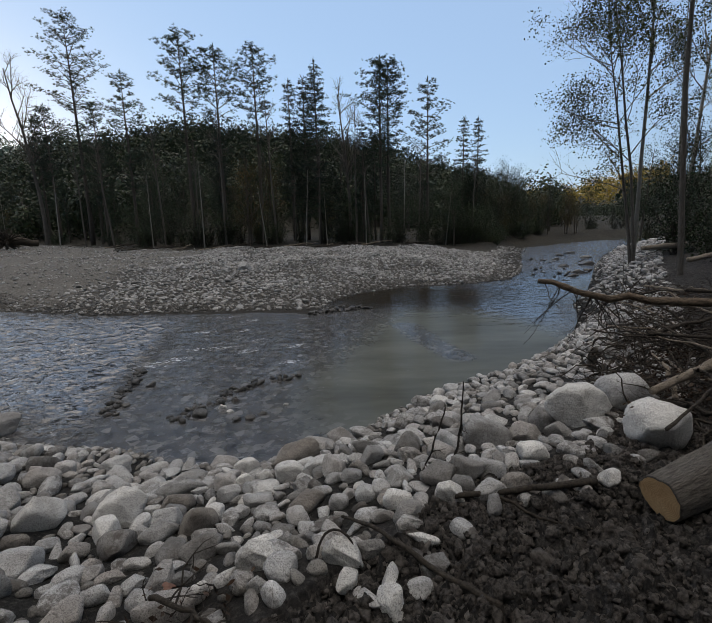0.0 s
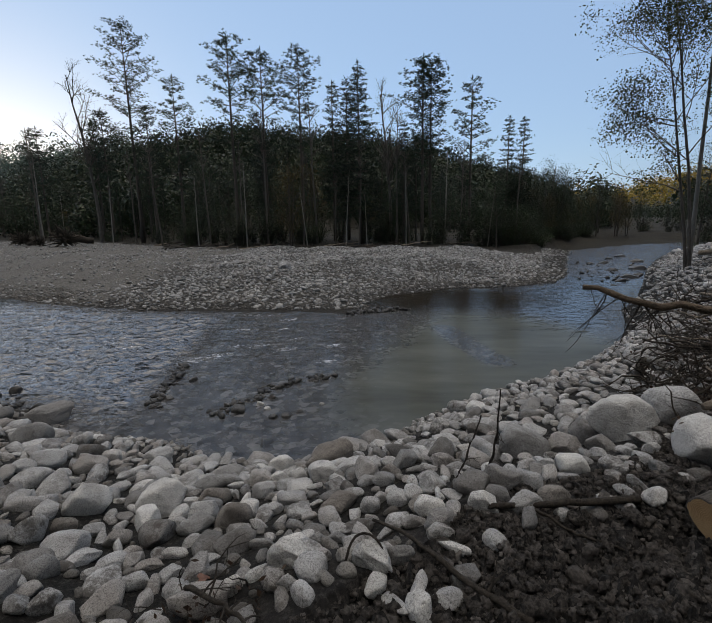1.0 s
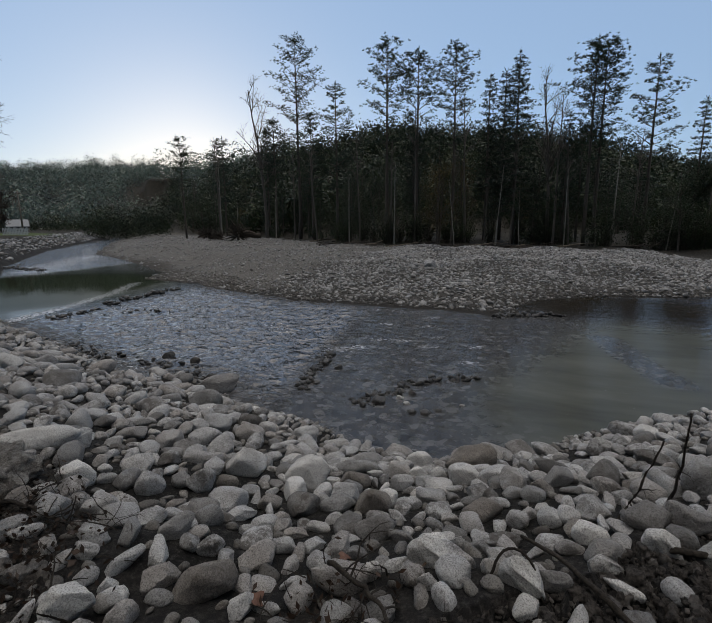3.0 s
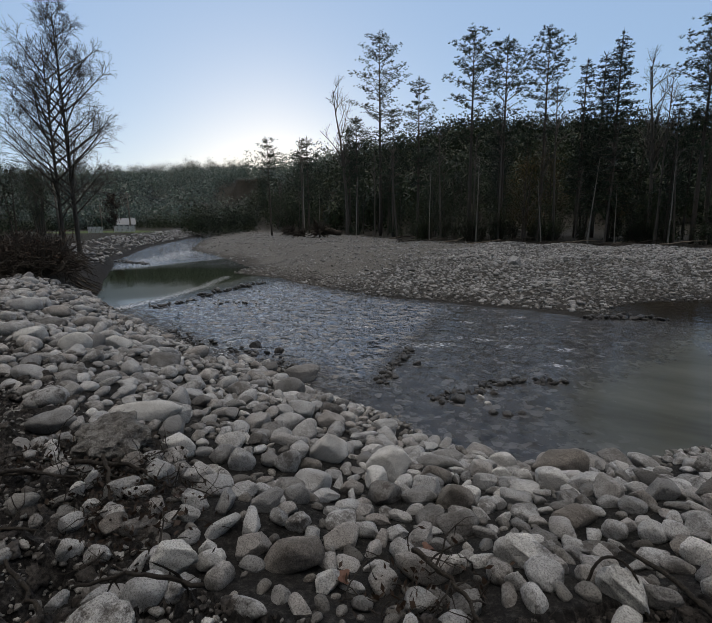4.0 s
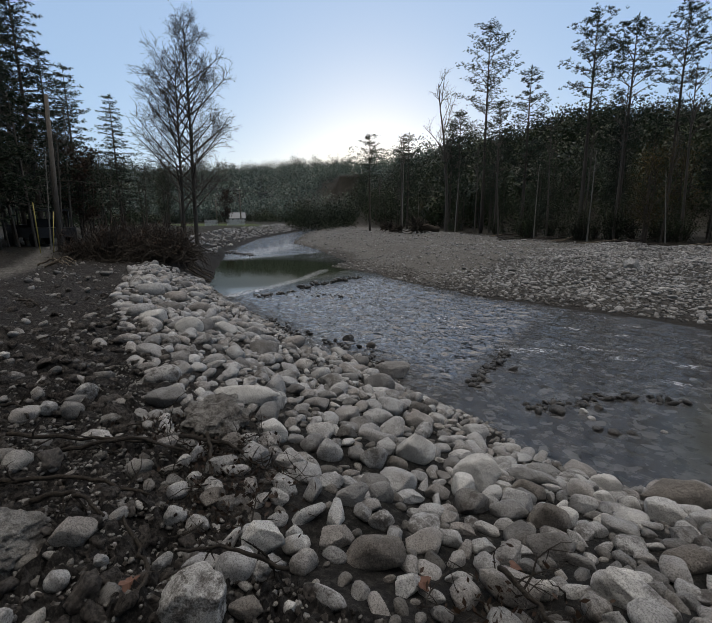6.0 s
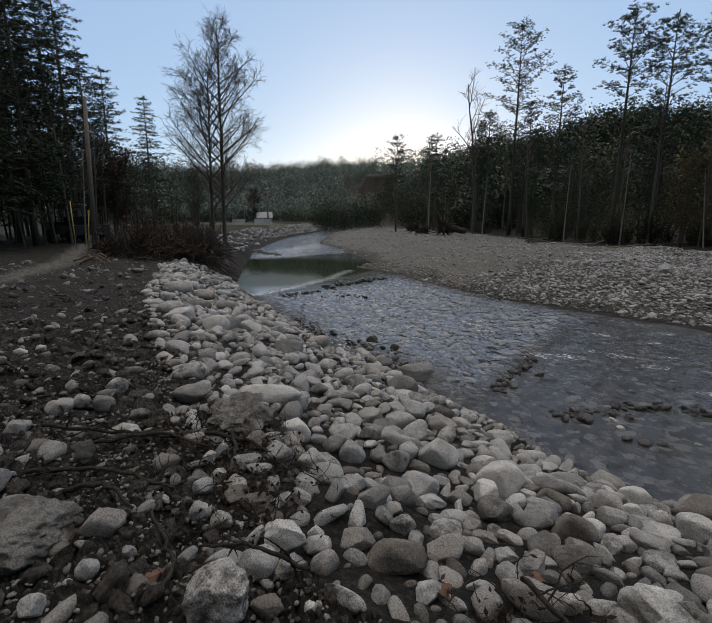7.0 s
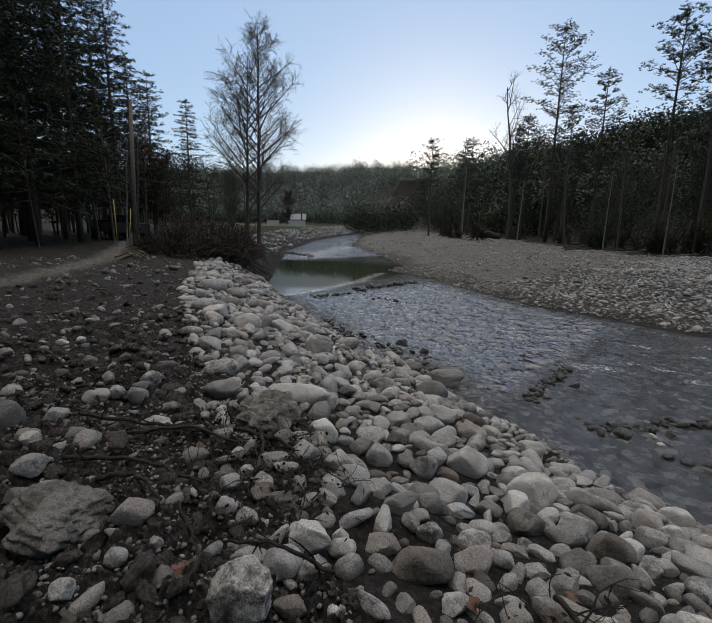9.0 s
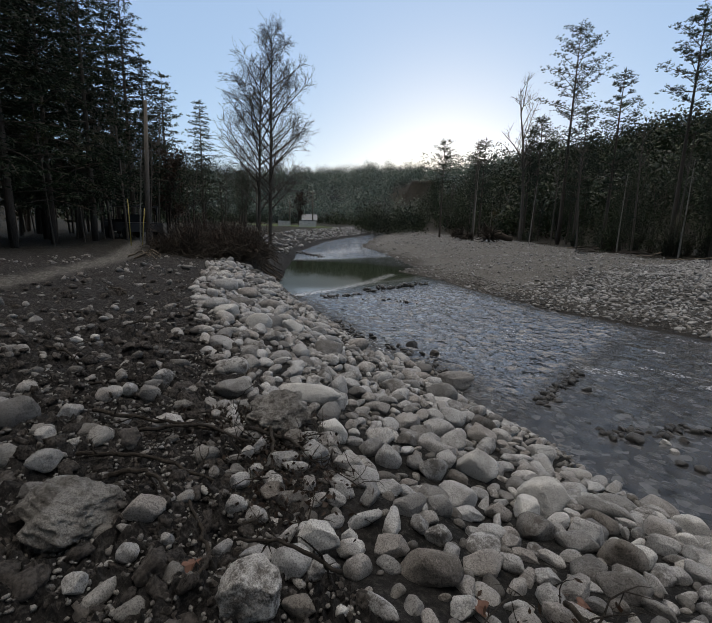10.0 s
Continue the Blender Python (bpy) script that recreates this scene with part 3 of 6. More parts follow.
# first line: sky reflection on the pool lip painted white; the others: foam
for line, wide_, much in ((((-13.5, 7.7), (-14.0, 9.7), (-15.0, 12.0), (-16.6, 14.6)), 0.40, 1.4), (((-12.6, 8.3), (-11.9, 13.6)), 0.9, 0.45), (((-25.5, 15.6), (-29, 19.5), (-34, 26)), 2.4, 1.2), (((-36, 27), (-50, 38)), 3.0, 0.8),
                          (((8.6, 18.4), (10.4, 22), (13.5, 27), (15, 31)), 1.3, 0.45), (((16, 32), (24, 38)), 2.5, 0.4),
                          (((-3.0, 9.2), (-2.7, 9.25)), 0.15, 1.1), (((-2.75, 10.7), (-2.6, 10.75)), 0.16, 1.1), (((-3.8, 10.6), (-3.5, 10.65)), 0.16, 1.1), (((-1.35, 9.2), (-1.2, 9.25)), 0.16, 1.1), (((-1.35, 8.15), (-1.2, 8.15)), 0.14, 1.1),
                          (((-3.9, 8.1), (-3.5, 8.45)), 0.3, 1.0), (((-3.4, 9.1), (-3.3, 9.2)), 0.2, 0.9), (((-2.9, 11.75), (-2.7, 11.8)), 0.2, 1.0), (((-2.3, 8.9), (-2.1, 9.0)), 0.18, 0.9), (((-2.2, 9.7), (-2.05, 9.8)), 0.18, 0.9),
                          (((-9.4, 6.3), (-7.6, 5.9), (-6.2, 5.6)), 0.25, 0.7), (((-4.6, 12.3), (-3.4, 12.3)), 0.25, 0.8), (((-6.4, 9.5), (-5.6, 9.0)), 0.5, 0.5)):
    foam_sheen_ = np.maximum(foam_sheen_, much * np.exp(-(reach(px, py, np.array(line, float)) / wide_) ** 2))
still = ease(1.4 * (1 - np.hypot((px - 1.5) / 3.9, (py - 8.8) / 5.2) ** 2.5)) * ease((px + 2.0 - 0.35 * (py - 6)) / 1.6)
still = still * (1 - 0.8 * ease(1.3 - reach(px, py, np.array([(1.2, 10.8), (1.5, 9.4), (1.9, 8.2)], float)) / 0.35))
shore_ = np.minimum(reach(px, py, NEAR), reach(px, py, FAR))
shoal_w = np.maximum(ease((px - lee + 0.5) / 0.5) * ease((4.4 - px) / 1.6) * ease((17 - py) / 1.5), ease(1.2 - shore_ / 0.9)) * (1 - 0.6 * ease((py - 16) / 3)) * (1 - pool_)
tan_ = ease(1.7 - 1.1 * np.hypot((px - 1.9) / 3.2, (py - 15.0) / 2.0))
fine_ = ease((15 + px) / 2) * ease((4.5 - px) / 2)
pz = (0.024 * wavy(px, py, 1.1, 21) + 0.020 * wavy(px, py, 0.55, 22) + 0.012 * fine_ * wavy(px, py, 0.3, 23)) * swift * ease((40 - np.hypot(px, py)) / 20)
n_x, n_y = ux.shape
i_, j_ = np.meshgrid(np.arange(n_x - 1), np.arange(n_y - 1), indexing="ij")
c_ = (i_ * n_y + j_).ravel()
wf = np.stack([c_, c_ + n_y, c_ + n_y + 1, c_ + 1], 1)
wf = wf[keep[wf].any(axis=1)]
used, inv = np.unique(wf, return_inverse=True)
me = mesh_of("river", np.stack([px, py, pz], 1)[used], inv.reshape(-1, 4), M_WATER)
for name, values in (("rapid", swift), ("silt", np.clip(still, 0, 1)), ("foam_and_sheen", foam_sheen_), ("pool", pool_), ("shoal", shoal_w), ("tan", tan_)):
    at_ = me.attributes.new(name, "FLOAT", "POINT")
    at_.data.foreach_set("value", values[used].astype(np.float32))
tagged(new("water", me), "shallow rippling grey-green river reflecting the pale sky", "river", "", "structure")


# ---- stones ----
def ico(level):
    b_ = bmesh.new()
    bmesh.ops.create_icosphere(b_, subdivisions=level, radius=1)
    v = np.array([w.co for w in b_.verts])
    f = np.array([[w.index for w in t_.verts] for t_ in b_.faces])
    b_.free()
    return v, f


def clod_shape(seed, level=1):
    """A crumbly lump."""
    v, f = ico(level)
    rng = np.random.RandomState(seed)
    lump = sum(np.sin(v @ (rng.normal(size=3) * 3.2) + rng.uniform(0, 6)) for _ in range(4)) * 0.17
    return v * (1 + lump + rng.uniform(-0.26, 0.26, len(v)))[:, None], f


def stone_shape(level, seed, angular):
    """A river stone about 2 across: rounded, or broken with flat sides."""
    v, f = ico(level)
    rng = np.random.RandomState(seed)
    v = v.copy()
    lump = sum(np.sin(v @ (rng.normal(size=3) * 1.7) + rng.uniform(0, 6)) for _ in range(4)) * (0.065 if not angular else 0.07)
    v *= (1 + lump)[:, None]
    for _ in range(12 if angular else 10):
        d = dirs(rng, 1)[0]
        lim = rng.uniform(0.55, 0.8) if angular else rng.uniform(0.56, 0.84)
        over = np.maximum(v @ d - lim, 0)
        v -= (over * (0.93 if angular else 0.8))[:, None] * d
    if level > 2:
        v *= (1 + 0.014 * sum(np.sin(v @ (rng.normal(size=3) * 9) + rng.uniform(0, 6)) for _ in range(4)))[:, None]
    v *= np.array([1, rng.uniform(0.66, 0.92), 1])
    v -= (v.max(axis=0) + v.min(axis=0)) / 2
    half = np.abs(v).max(axis=0)
    v /= np.array([half[0], half[0], half[2]])
    return v, f


ROUND = [stone_shape(4 if k < 2 else 3, 40 + k, False) for k in range(9)]
BROKEN = [stone_shape(4 if k < 2 else 3, 80 + k, True) for k in range(6)]
ROUND_MESH = {}
STONES = []
rng = np.random.RandomState(7)
TONES = {"grey": M_STONE, "pale": M_PALE, "brown": M_BROWN, "wet": M_WETSTONE}


def stone_mesh(kind, tone, k):
    key = (kind, tone, k)
    if key not in ROUND_MESH:
        v, f = (ROUND if kind == "round" else BROKEN)[k]
        ROUND_MESH[key] = mesh_of("stone_" + kind, v, f, TONES[tone], True)
    return ROUND_MESH[key]


WORDS = {("round", "grey"): "smooth rounded grey river stone lying on the bank", ("round", "pale"): "pale smooth rounded river boulder among the cobbles",
         ("round", "brown"): "dark brown rounded river stone among the cobbles", ("angular", "grey"): "rough broken grey rock with soil on it",
         ("angular", "pale"): "pale broken rock with sharp flat sides", ("angular", "brown"): "brown angular rock with rough faces",
         ("round", "wet"): "dark wet stone standing in the shallow river", ("angular", "wet"): "dark wet stone standing in the shallow river"}


def stone(x, y, wide, high, kind="round", tone="grey", turn=None, z=None):
    """One stone, with its width and the height that shows of it."""
    g0 = float(ground_z(np.array([x]), np.array([y]))[0]) if z is None else z
    k = rng.randint(len(ROUND if kind == "round" else BROKEN))
    ob = new("boulder" if wide > 0.2 else "stone", stone_mesh(kind, tone, k))
    a = wide / 2
    c = max(min(high * 0.54, a * 0.9), 0.34 * a)
    tilt = rng.uniform(-14, 14, 2)
    ob.matrix_world = pose(x, y, g0 + c * 0.55, tilt[0], tilt[1], math.degrees(math.atan2(-x, y)) + rng.uniform(-20, 20) if turn is None else turn) @ Matrix.Diagonal((a, a * (rng.uniform(0.8, 1.0) if high > 0.45 * wide else rng.uniform(0.5, 0.62)), c, 1))
    tagged(ob, WORDS[kind, tone], "stone" if wide <= 0.2 else "boulder", "river stones on the bank" if tone != "wet" else "stones in the river")
    STONES.append((x, y, a * 0.9))
    return ob


def rough_rock(x, y, wide, high, dirt, seed):
    """A rugged broken rock with soil caught in its hollows."""
    v, f = ico(5)
    rg = np.random.RandomState(seed)
    v = v.copy()
    for _ in range(16):
        d = dirs(rg, 1)[0]
        over = np.maximum(v @ d - rg.uniform(0.5, 0.85), 0)
        v -= (over * 0.85)[:, None] * d
    relief = np.zeros(len(v))
    for f_, a_ in ((2.5, 0.10), (5, 0.06), (11, 0.035), (23, 0.018)):
        for _ in range(3):
            relief += a_ * (1 - 2 * np.abs(np.sin(v @ (rg.normal(size=3) * f_) + rg.uniform(0, 6)))) / 2
    v *= (1 + relief * (0.5 + 0.6 * dirt))[:, None]
    v -= (v.max(axis=0) + v.min(axis=0)) / 2
    v /= np.abs(v).max(axis=0)
    ob = new("boulder", mesh_of("rough_rock", v, f, M_SOILED if dirt > 0.5 else M_STONE))
    g0 = float(ground_z(np.array([x]), np.array([y]))[0])
    ob.matrix_world = pose(x, y, g0 + high * 0.32, rg.uniform(-8, 8), rg.uniform(-8, 8), rg.uniform(20, 60)) @ Matrix.Diagonal((wide / 2, wide * 0.42, high * 0.62, 1))
    tagged(ob, "large rugged broken rock caked with dark soil" if dirt > 0.5 else "blunt grey rock standing up from the soil", "boulder", "river stones on the bank")
    STONES.append((x, y, wide * 0.42))
    return ob


M_SOILED = stone_mat("soiled_rock", [(0.30, 0.29, 0.275), (0.34, 0.33, 0.315)], False, 1.25, 0.03)
stone(-2.04, 2.58, 0.32, 0.31, 'round', 'pale')
stone(-1.98, 2.29, 0.15, 0.12, 'round', 'brown')
stone(-1.60, 2.22, 0.16, 0.23, 'round', 'grey')
stone(-1.78, 2.04, 0.25, 0.15, 'round', 'grey')
stone(-2.08, 2.15, 0.20, 0.18, 'round', 'grey')
stone(-1.36, 2.23, 0.21, 0.15, 'round', 'grey')
stone(-1.60, 2.72, 0.35, 0.27, 'round', 'pale')
stone(-0.98, 2.41, 0.25, 0.22, 'angular', 'brown')
stone(-1.29, 2.84, 0.26, 0.18, 'angular', 'brown')
stone(-2.34, 3.98, 0.32, 0.23, 'round', 'grey')
stone(-3.82, 4.18, 0.41, 0.36, 'round', 'grey')
stone(-2.95, 3.34, 0.29, 0.18, 'round', 'grey')
stone(-2.65, 3.45, 0.28, 0.16, 'round', 'grey')
stone(-2.65, 3.73, 0.19, 0.17, 'round', 'grey')
stone(-1.99, 3.17, 0.18, 0.15, 'round', 'grey')
stone(-1.67, 1.76, 0.15, 0.14, 'round', 'grey')
stone(-1.47, 1.81, 0.09, 0.13, 'round', 'grey')
stone(-1.47, 1.53, 0.14, 0.10, 'round', 'grey')
stone(-1.26, 1.61, 0.20, 0.10, 'angular', 'grey')
stone(-0.82, 1.58, 0.25, 0.15, 'angular', 'grey')
stone(-0.71, 1.65, 0.12, 0.10, 'angular', 'pale')
stone(-1.35, 1.97, 0.13, 0.08, 'round', 'grey')
stone(-1.15, 2.03, 0.14, 0.06, 'round', 'grey')
stone(-0.55, 3.57, 0.43, 0.31, 'angular', 'brown')
stone(-1.02, 3.74, 0.25, 0.17, 'round', 'pale')
stone(-0.74, 3.21, 0.16, 0.16, 'round', 'grey')
stone(-0.90, 3.19, 0.14, 0.13, 'round', 'pale')
stone(0.49, 4.42, 0.26, 0.19, 'round', 'grey')
stone(0.07, 3.53, 0.29, 0.13, 'round', 'grey')
stone(-0.01, 2.81, 0.14, 0.15, 'round', 'grey')
stone(0.03, 2.41, 0.13, 0.17, 'round', 'grey')
stone(0.20, 2.22, 0.17, 0.11, 'round', 'pale')
stone(-0.46, 1.77, 0.21, 0.15, 'angular', 'pale')
stone(-0.08, 1.70, 0.18, 0.15, 'angular', 'pale')
stone(-0.43, 1.59, 0.09, 0.09, 'round', 'grey')
stone(-0.13, 2.39, 0.12, 0.15, 'round', 'grey')
stone(-0.95, 2.96, 0.18, 0.13, 'round', 'grey')
stone(-0.78, 2.58, 0.16, 0.09, 'round', 'grey')
stone(-0.28, 2.03, 0.12, 0.07, 'round', 'grey')
stone(-0.37, 1.98, 0.10, 0.09, 'round', 'grey')
stone(-0.20, 1.73, 0.09, 0.10, 'round', 'grey')
stone(-0.31, 1.74, 0.09, 0.08, 'round', 'grey')
stone(0.28, 1.82, 0.15, 0.04, 'angular', 'pale')
stone(0.47, 2.13, 0.16, 0.19, 'angular', 'pale')
stone(0.94, 3.12, 0.36, 0.35, 'round', 'grey')
stone(1.22, 3.07, 0.26, 0.19, 'angular', 'grey')
stone(1.62, 3.16, 0.46, 0.36, 'round', 'pale')
stone(1.99, 3.22, 0.40, 0.34, 'round', 'grey')
stone(1.44, 3.29, 0.24, 0.20, 'round', 'grey')
stone(1.08, 2.60, 0.21, 0.14, 'round', 'pale')
stone(1.29, 2.54, 0.17, 0.11, 'round', 'grey')
stone(0.98, 2.73, 0.10, 0.17, 'round', 'grey')
stone(0.96, 5.07, 0.24, 0.15, 'round', 'pale')
stone(1.39, 2.94, 0.20, 0.15, 'round', 'grey')
stone(1.57, 4.05, 0.17, 0.12, 'round', 'grey')
stone(1.91, 2.68, 0.39, 0.29, 'round', 'pale')
rough_rock(-1.50, 0.57, 0.23, 0.19, 0.2, 5)
stone(-1.29, 0.83, 0.05, 0.06, 'round', 'pale')
rough_rock(-2.45, 0.08, 0.50, 0.23, 0.9, 6)
stone(-2.19, 0.38, 0.18, 0.13, 'round', 'grey')
stone(-3.74, -0.06, 0.27, 0.24, 'round', 'grey')
stone(-3.35, 0.07, 0.12, 0.18, 'angular', 'grey')
stone(-2.95, 0.04, 0.20, 0.11, 'round', 'grey')
stone(-2.77, 0.09, 0.14, 0.09, 'round', 'grey')
stone(-2.73, -0.02, 0.11, 0.09, 'round', 'grey')
stone(-3.64, 0.23, 0.17, 0.11, 'round', 'grey')
stone(-3.86, 0.50, 0.19, 0.10, 'round', 'grey')
stone(-3.85, 0.64, 0.12, 0.12, 'round', 'grey')
stone(-3.68, 0.75, 0.15, 0.21, 'round', 'grey')
stone(-4.10, 0.95, 0.19, 0.16, 'round', 'grey')
stone(-3.20, 0.76, 0.22, 0.12, 'angular', 'grey')
stone(-3.28, 1.90, 0.52, 0.17, 'round', 'pale')
rough_rock(-2.77, 1.34, 0.46, 0.20, 0.8, 7)
stone(-2.56, 1.46, 0.15, 0.17, 'round', 'grey')
stone(-2.30, 1.34, 0.19, 0.16, 'round', 'grey')
stone(-2.51, 1.01, 0.09, 0.08, 'round', 'pale')
stone(-2.34, 0.99, 0.10, 0.17, 'angular', 'grey')
stone(-2.26, 0.86, 0.11, 0.12, 'round', 'grey')
stone(-2.08, 0.76, 0.11, 0.09, 'round', 'grey')
stone(-1.88, 0.61, 0.10, 0.14, 'round', 'grey')
stone(-2.01, 0.42, 0.06, 0.08, 'round', 'grey')
stone(-2.02, 0.27, 0.09, 0.11, 'round', 'grey')
stone(-1.94, 0.08, 0.09, 0.08, 'angular', 'grey')
stone(-1.47, 1.04, 0.13, 0.15, 'round', 'grey')
stone(-1.32, 1.31, 0.29, 0.18, 'angular', 'brown')
stone(-1.59, 0.79, 0.17, 0.11, 'round', 'grey')
stone(-1.70, 1.24, 0.21, 0.08, 'angular', 'grey')
stone(-1.64, 1.12, 0.09, 0.08, 'round', 'pale')
stone(-2.28, 1.92, 0.19, 0.22, 'round', 'grey')
stone(-1.64, 0.95, 0.18, 0.18, 'angular', 'pale')
stone(-2.04, 1.51, 0.21, 0.13, 'round', 'grey')
stone(-3.17, 2.12, 0.19, 0.16, 'round', 'grey')
stone(-2.86, 2.67, 0.24, 0.16, 'round', 'grey')
stone(-4.67, 5.43, 0.65, 0.32, 'round', 'grey')
stone(-5.80, 0.50, 0.15, 0.07, 'round', 'pale')
stone(-5.75, 0.67, 0.10, 0.07, 'round', 'pale')
stone(-4.94, 0.63, 0.13, 0.09, 'round', 'grey')
stone(-6.56, 2.48, 0.40, 0.20, 'round', 'pale')
stone(-5.93, 2.69, 0.38, 0.32, 'round', 'pale')
stone(-6.64, 3.59, 0.45, 0.23, 'round', 'pale')


def pack(bounds, inside, sizes, taken, seed, squeeze=0.86):
    """Strews discs without overlap, the largest first. sizes: rows of (least radius, greatest radius, tries)."""
    rng = np.random.RandomState(seed)
    cell = 0.6
    grid = {}

    def enter(x, y, r):
        grid.setdefault((int(x // cell), int(y // cell)), []).append((x, y, r))

    for s in taken:
        enter(*s)
    out = []
    for lo, hi, tries in sizes:
        xs = rng.uniform(bounds[0], bounds[1], tries)
        ys = rng.uniform(bounds[2], bounds[3], tries)
        rs = lo + (hi - lo) * rng.uniform(0, 1, tries) ** 1.6
        ok = inside(xs, ys, rs)
        for x, y, r in zip(xs[ok], ys[ok], rs[ok]):
            cx, cy = int(x // cell), int(y // cell)
            free = True
            for ix in (cx - 1, cx, cx + 1):
                for iy in (cy - 1, cy, cy + 1):
                    for (a, b_, c) in grid.get((ix, iy), ()):
                        if (a - x) ** 2 + (b_ - y) ** 2 < (squeeze * (c + r)) ** 2:
                            free = False
                            break
                    if not free:
                        break
                if not free:
                    break
            if free:
                enter(x, y, r)
                out.append((x, y, r))
    return out


def strew(name, spots, level, material, label, category, seed, flat=(0.5, 0.8), sink=0.35, angular=False, kinds=8):
    """Many small stones as one mesh."""
    rng = np.random.RandomState(seed)
    spots = np.array(spots)
    zs = ground_z(spots[:, 0], spots[:, 1])
    shapes = [clod_shape(300 + seed * 10 + k, 1 - level) if level <= 0 else stone_shape(level, 300 + seed * 10 + k, angular and k % 2 == 0) for k in range(kinds)]
    pick = rng.randint(kinds, size=len(spots))
    allv, allf, n = [], [], 0
    for k, (v, f) in enumerate(shapes):
        idx = np.where(pick == k)[0]
        if not len(idx):
            continue
        m = len(idx)
        r = spots[idx, 2]
        sc = np.stack([r * rng.uniform(1.0, 1.6, m), r * rng.uniform(0.85, 1.15, m), r * rng.uniform(*flat, m)], 1)
        a, bb, cc = rng.uniform(0, 6.28, m), rng.normal(0, 0.28, m), rng.normal(0, 0.28, m)
        w = v[None] * sc[:, None]
        y2, z2 = w[..., 1] * np.cos(bb)[:, None] - w[..., 2] * np.sin(bb)[:, None], w[..., 1] * np.sin(bb)[:, None] + w[..., 2] * np.cos(bb)[:, None]
        x3, z3 = w[..., 0] * np.cos(cc)[:, None] + z2 * np.sin(cc)[:, None], -w[..., 0] * np.sin(cc)[:, None] + z2 * np.cos(cc)[:, None]
        x4, y4 = x3 * np.cos(a)[:, None] - y2 * np.sin(a)[:, None], x3 * np.sin(a)[:, None] + y2 * np.cos(a)[:, None]
        p = np.stack([x4 + spots[idx, 0:1], y4 + spots[idx, 1:2], z3 + (zs[idx] + sink * sc[:, 2])[:, None]], 2)
        allv.append(p.reshape(-1, 3))
        allf.append((f[None] + (np.arange(m) * len(v))[:, None, None] + n).reshape(-1, 3))
        n += m * len(v)
    me = mesh_of(name, np.concatenate(allv), np.concatenate(allf), material, level != 0)
    return tagged(new(name, me), label, category, "", "stuff")


def on_slope(x, y, r):
    near_ = np.hypot(x, y)
    low_ = ((r < 0.05) | (reach(x, y, NEAR) > 0.4)) & ~((x < -14.4) & (x > -25))
    small = low_ & ((r < 0.042 * near_) | (r < 0.05)) & ((r < 0.085) | (x < 1.4) | (x > 9))
    return small & (within(x, y, SLOPE) | ((reach(x, y, CREST) < 0.35) & (rng.uniform(0, 1, x.shape) < 0.5)))


def on_edge(x, y, r):
    return within(x, y, SLOPE) | (reach(x, y, NEAR) < 0.12)


# the stony bank: the nearest are single stones, the rest one heap
heap = pack((-17, 5, 0.6, 9.5), on_slope, [(0.13, 0.21, 420), (0.085, 0.13, 2600), (0.045, 0.085, 26000)], STONES, 11, 0.78)
heap = [s for s in heap if not (s[1] > 4 and s[2] > 0.17 and s[0] > -4)]
single = sorted([s for s in heap if s[2] > 0.05], key=lambda s: math.hypot(*s[:2]))[:190]
chosen = set(single)
for x, y, r in single:
    stone(x, y, r * 2.5, r * rng.uniform(1.0, 1.7), "round" if rng.uniform() < 0.72 else "angular", ("grey", "pale", "brown")[rng.choice(3, p=[0.85, 0.09, 0.06])], rng.uniform(0, 180))
rest = [s for s in heap if s not in chosen]
near_rest = [s for s in rest if math.hypot(s[0], s[1]) < 5.2]
far_rest = [s for s in rest if math.hypot(s[0], s[1]) >= 5.2]
strew("cobbles", near_rest, 3, M_COBBLE, "heap of smooth grey river cobbles on the bank", "cobbles", 1)
strew("cobbles", far_rest, 2, M_COBBLE, "long slope of grey cobbles beside the river", "cobbles", 2)
pebbles = pack((-13.5, 4, 0.5, 8), on_edge, [(0.03, 0.05, 13000), (0.018, 0.03, 12000)], heap + STONES, 12, 0.9)
strew("pebbles", pebbles, 2, M_PEBBLE, "small grey pebbles and gravel between the cobbles", "pebbles", 3)
right = pack((3.5, 16, 5, 26), on_slope, [(0.08, 0.14, 150), (0.04, 0.08, 20000)], [], 13)
right += pack((14, 34, 22, 48), on_slope, [(0.1, 0.22, 1500)], [], 23)
strew("cobbles", right, 2, M_COBBLE, "narrow strip of pale cobbles along the far bank", "cobbles", 4)
leftfar = pack((-75, -17, 7, 58), on_slope, [(0.08, 0.2, 12000)], [], 14)
strew("cobbles", leftfar, 1, M_COBBLE, "grey gravel and rubble slope below the lawn", "cobbles", 5)


# the gravel bar across the water
def on_bar(x, y, r):
    bare = 0.90 * ease((-x - 8.2 + 0.6 * wavy(x, y, 4, 8)) / 2.5) * ease((24 + x) / 6) + 0.88 * ease((-x - 18) / 4)
    wet_ = ease(1.4 - reach(x, y, FAR) / 1.6)
    return within(x, y, SHOAL) & (rng.uniform(0, 1, x.shape) > np.maximum(bare, wet_ * 0.85))


bar = pack((-24, 13, 13, 36), on_bar, [(0.14, 0.22, 30), (0.07, 0.11, 2600), (0.035, 0.07, 60000)], [], 15, 0.7)
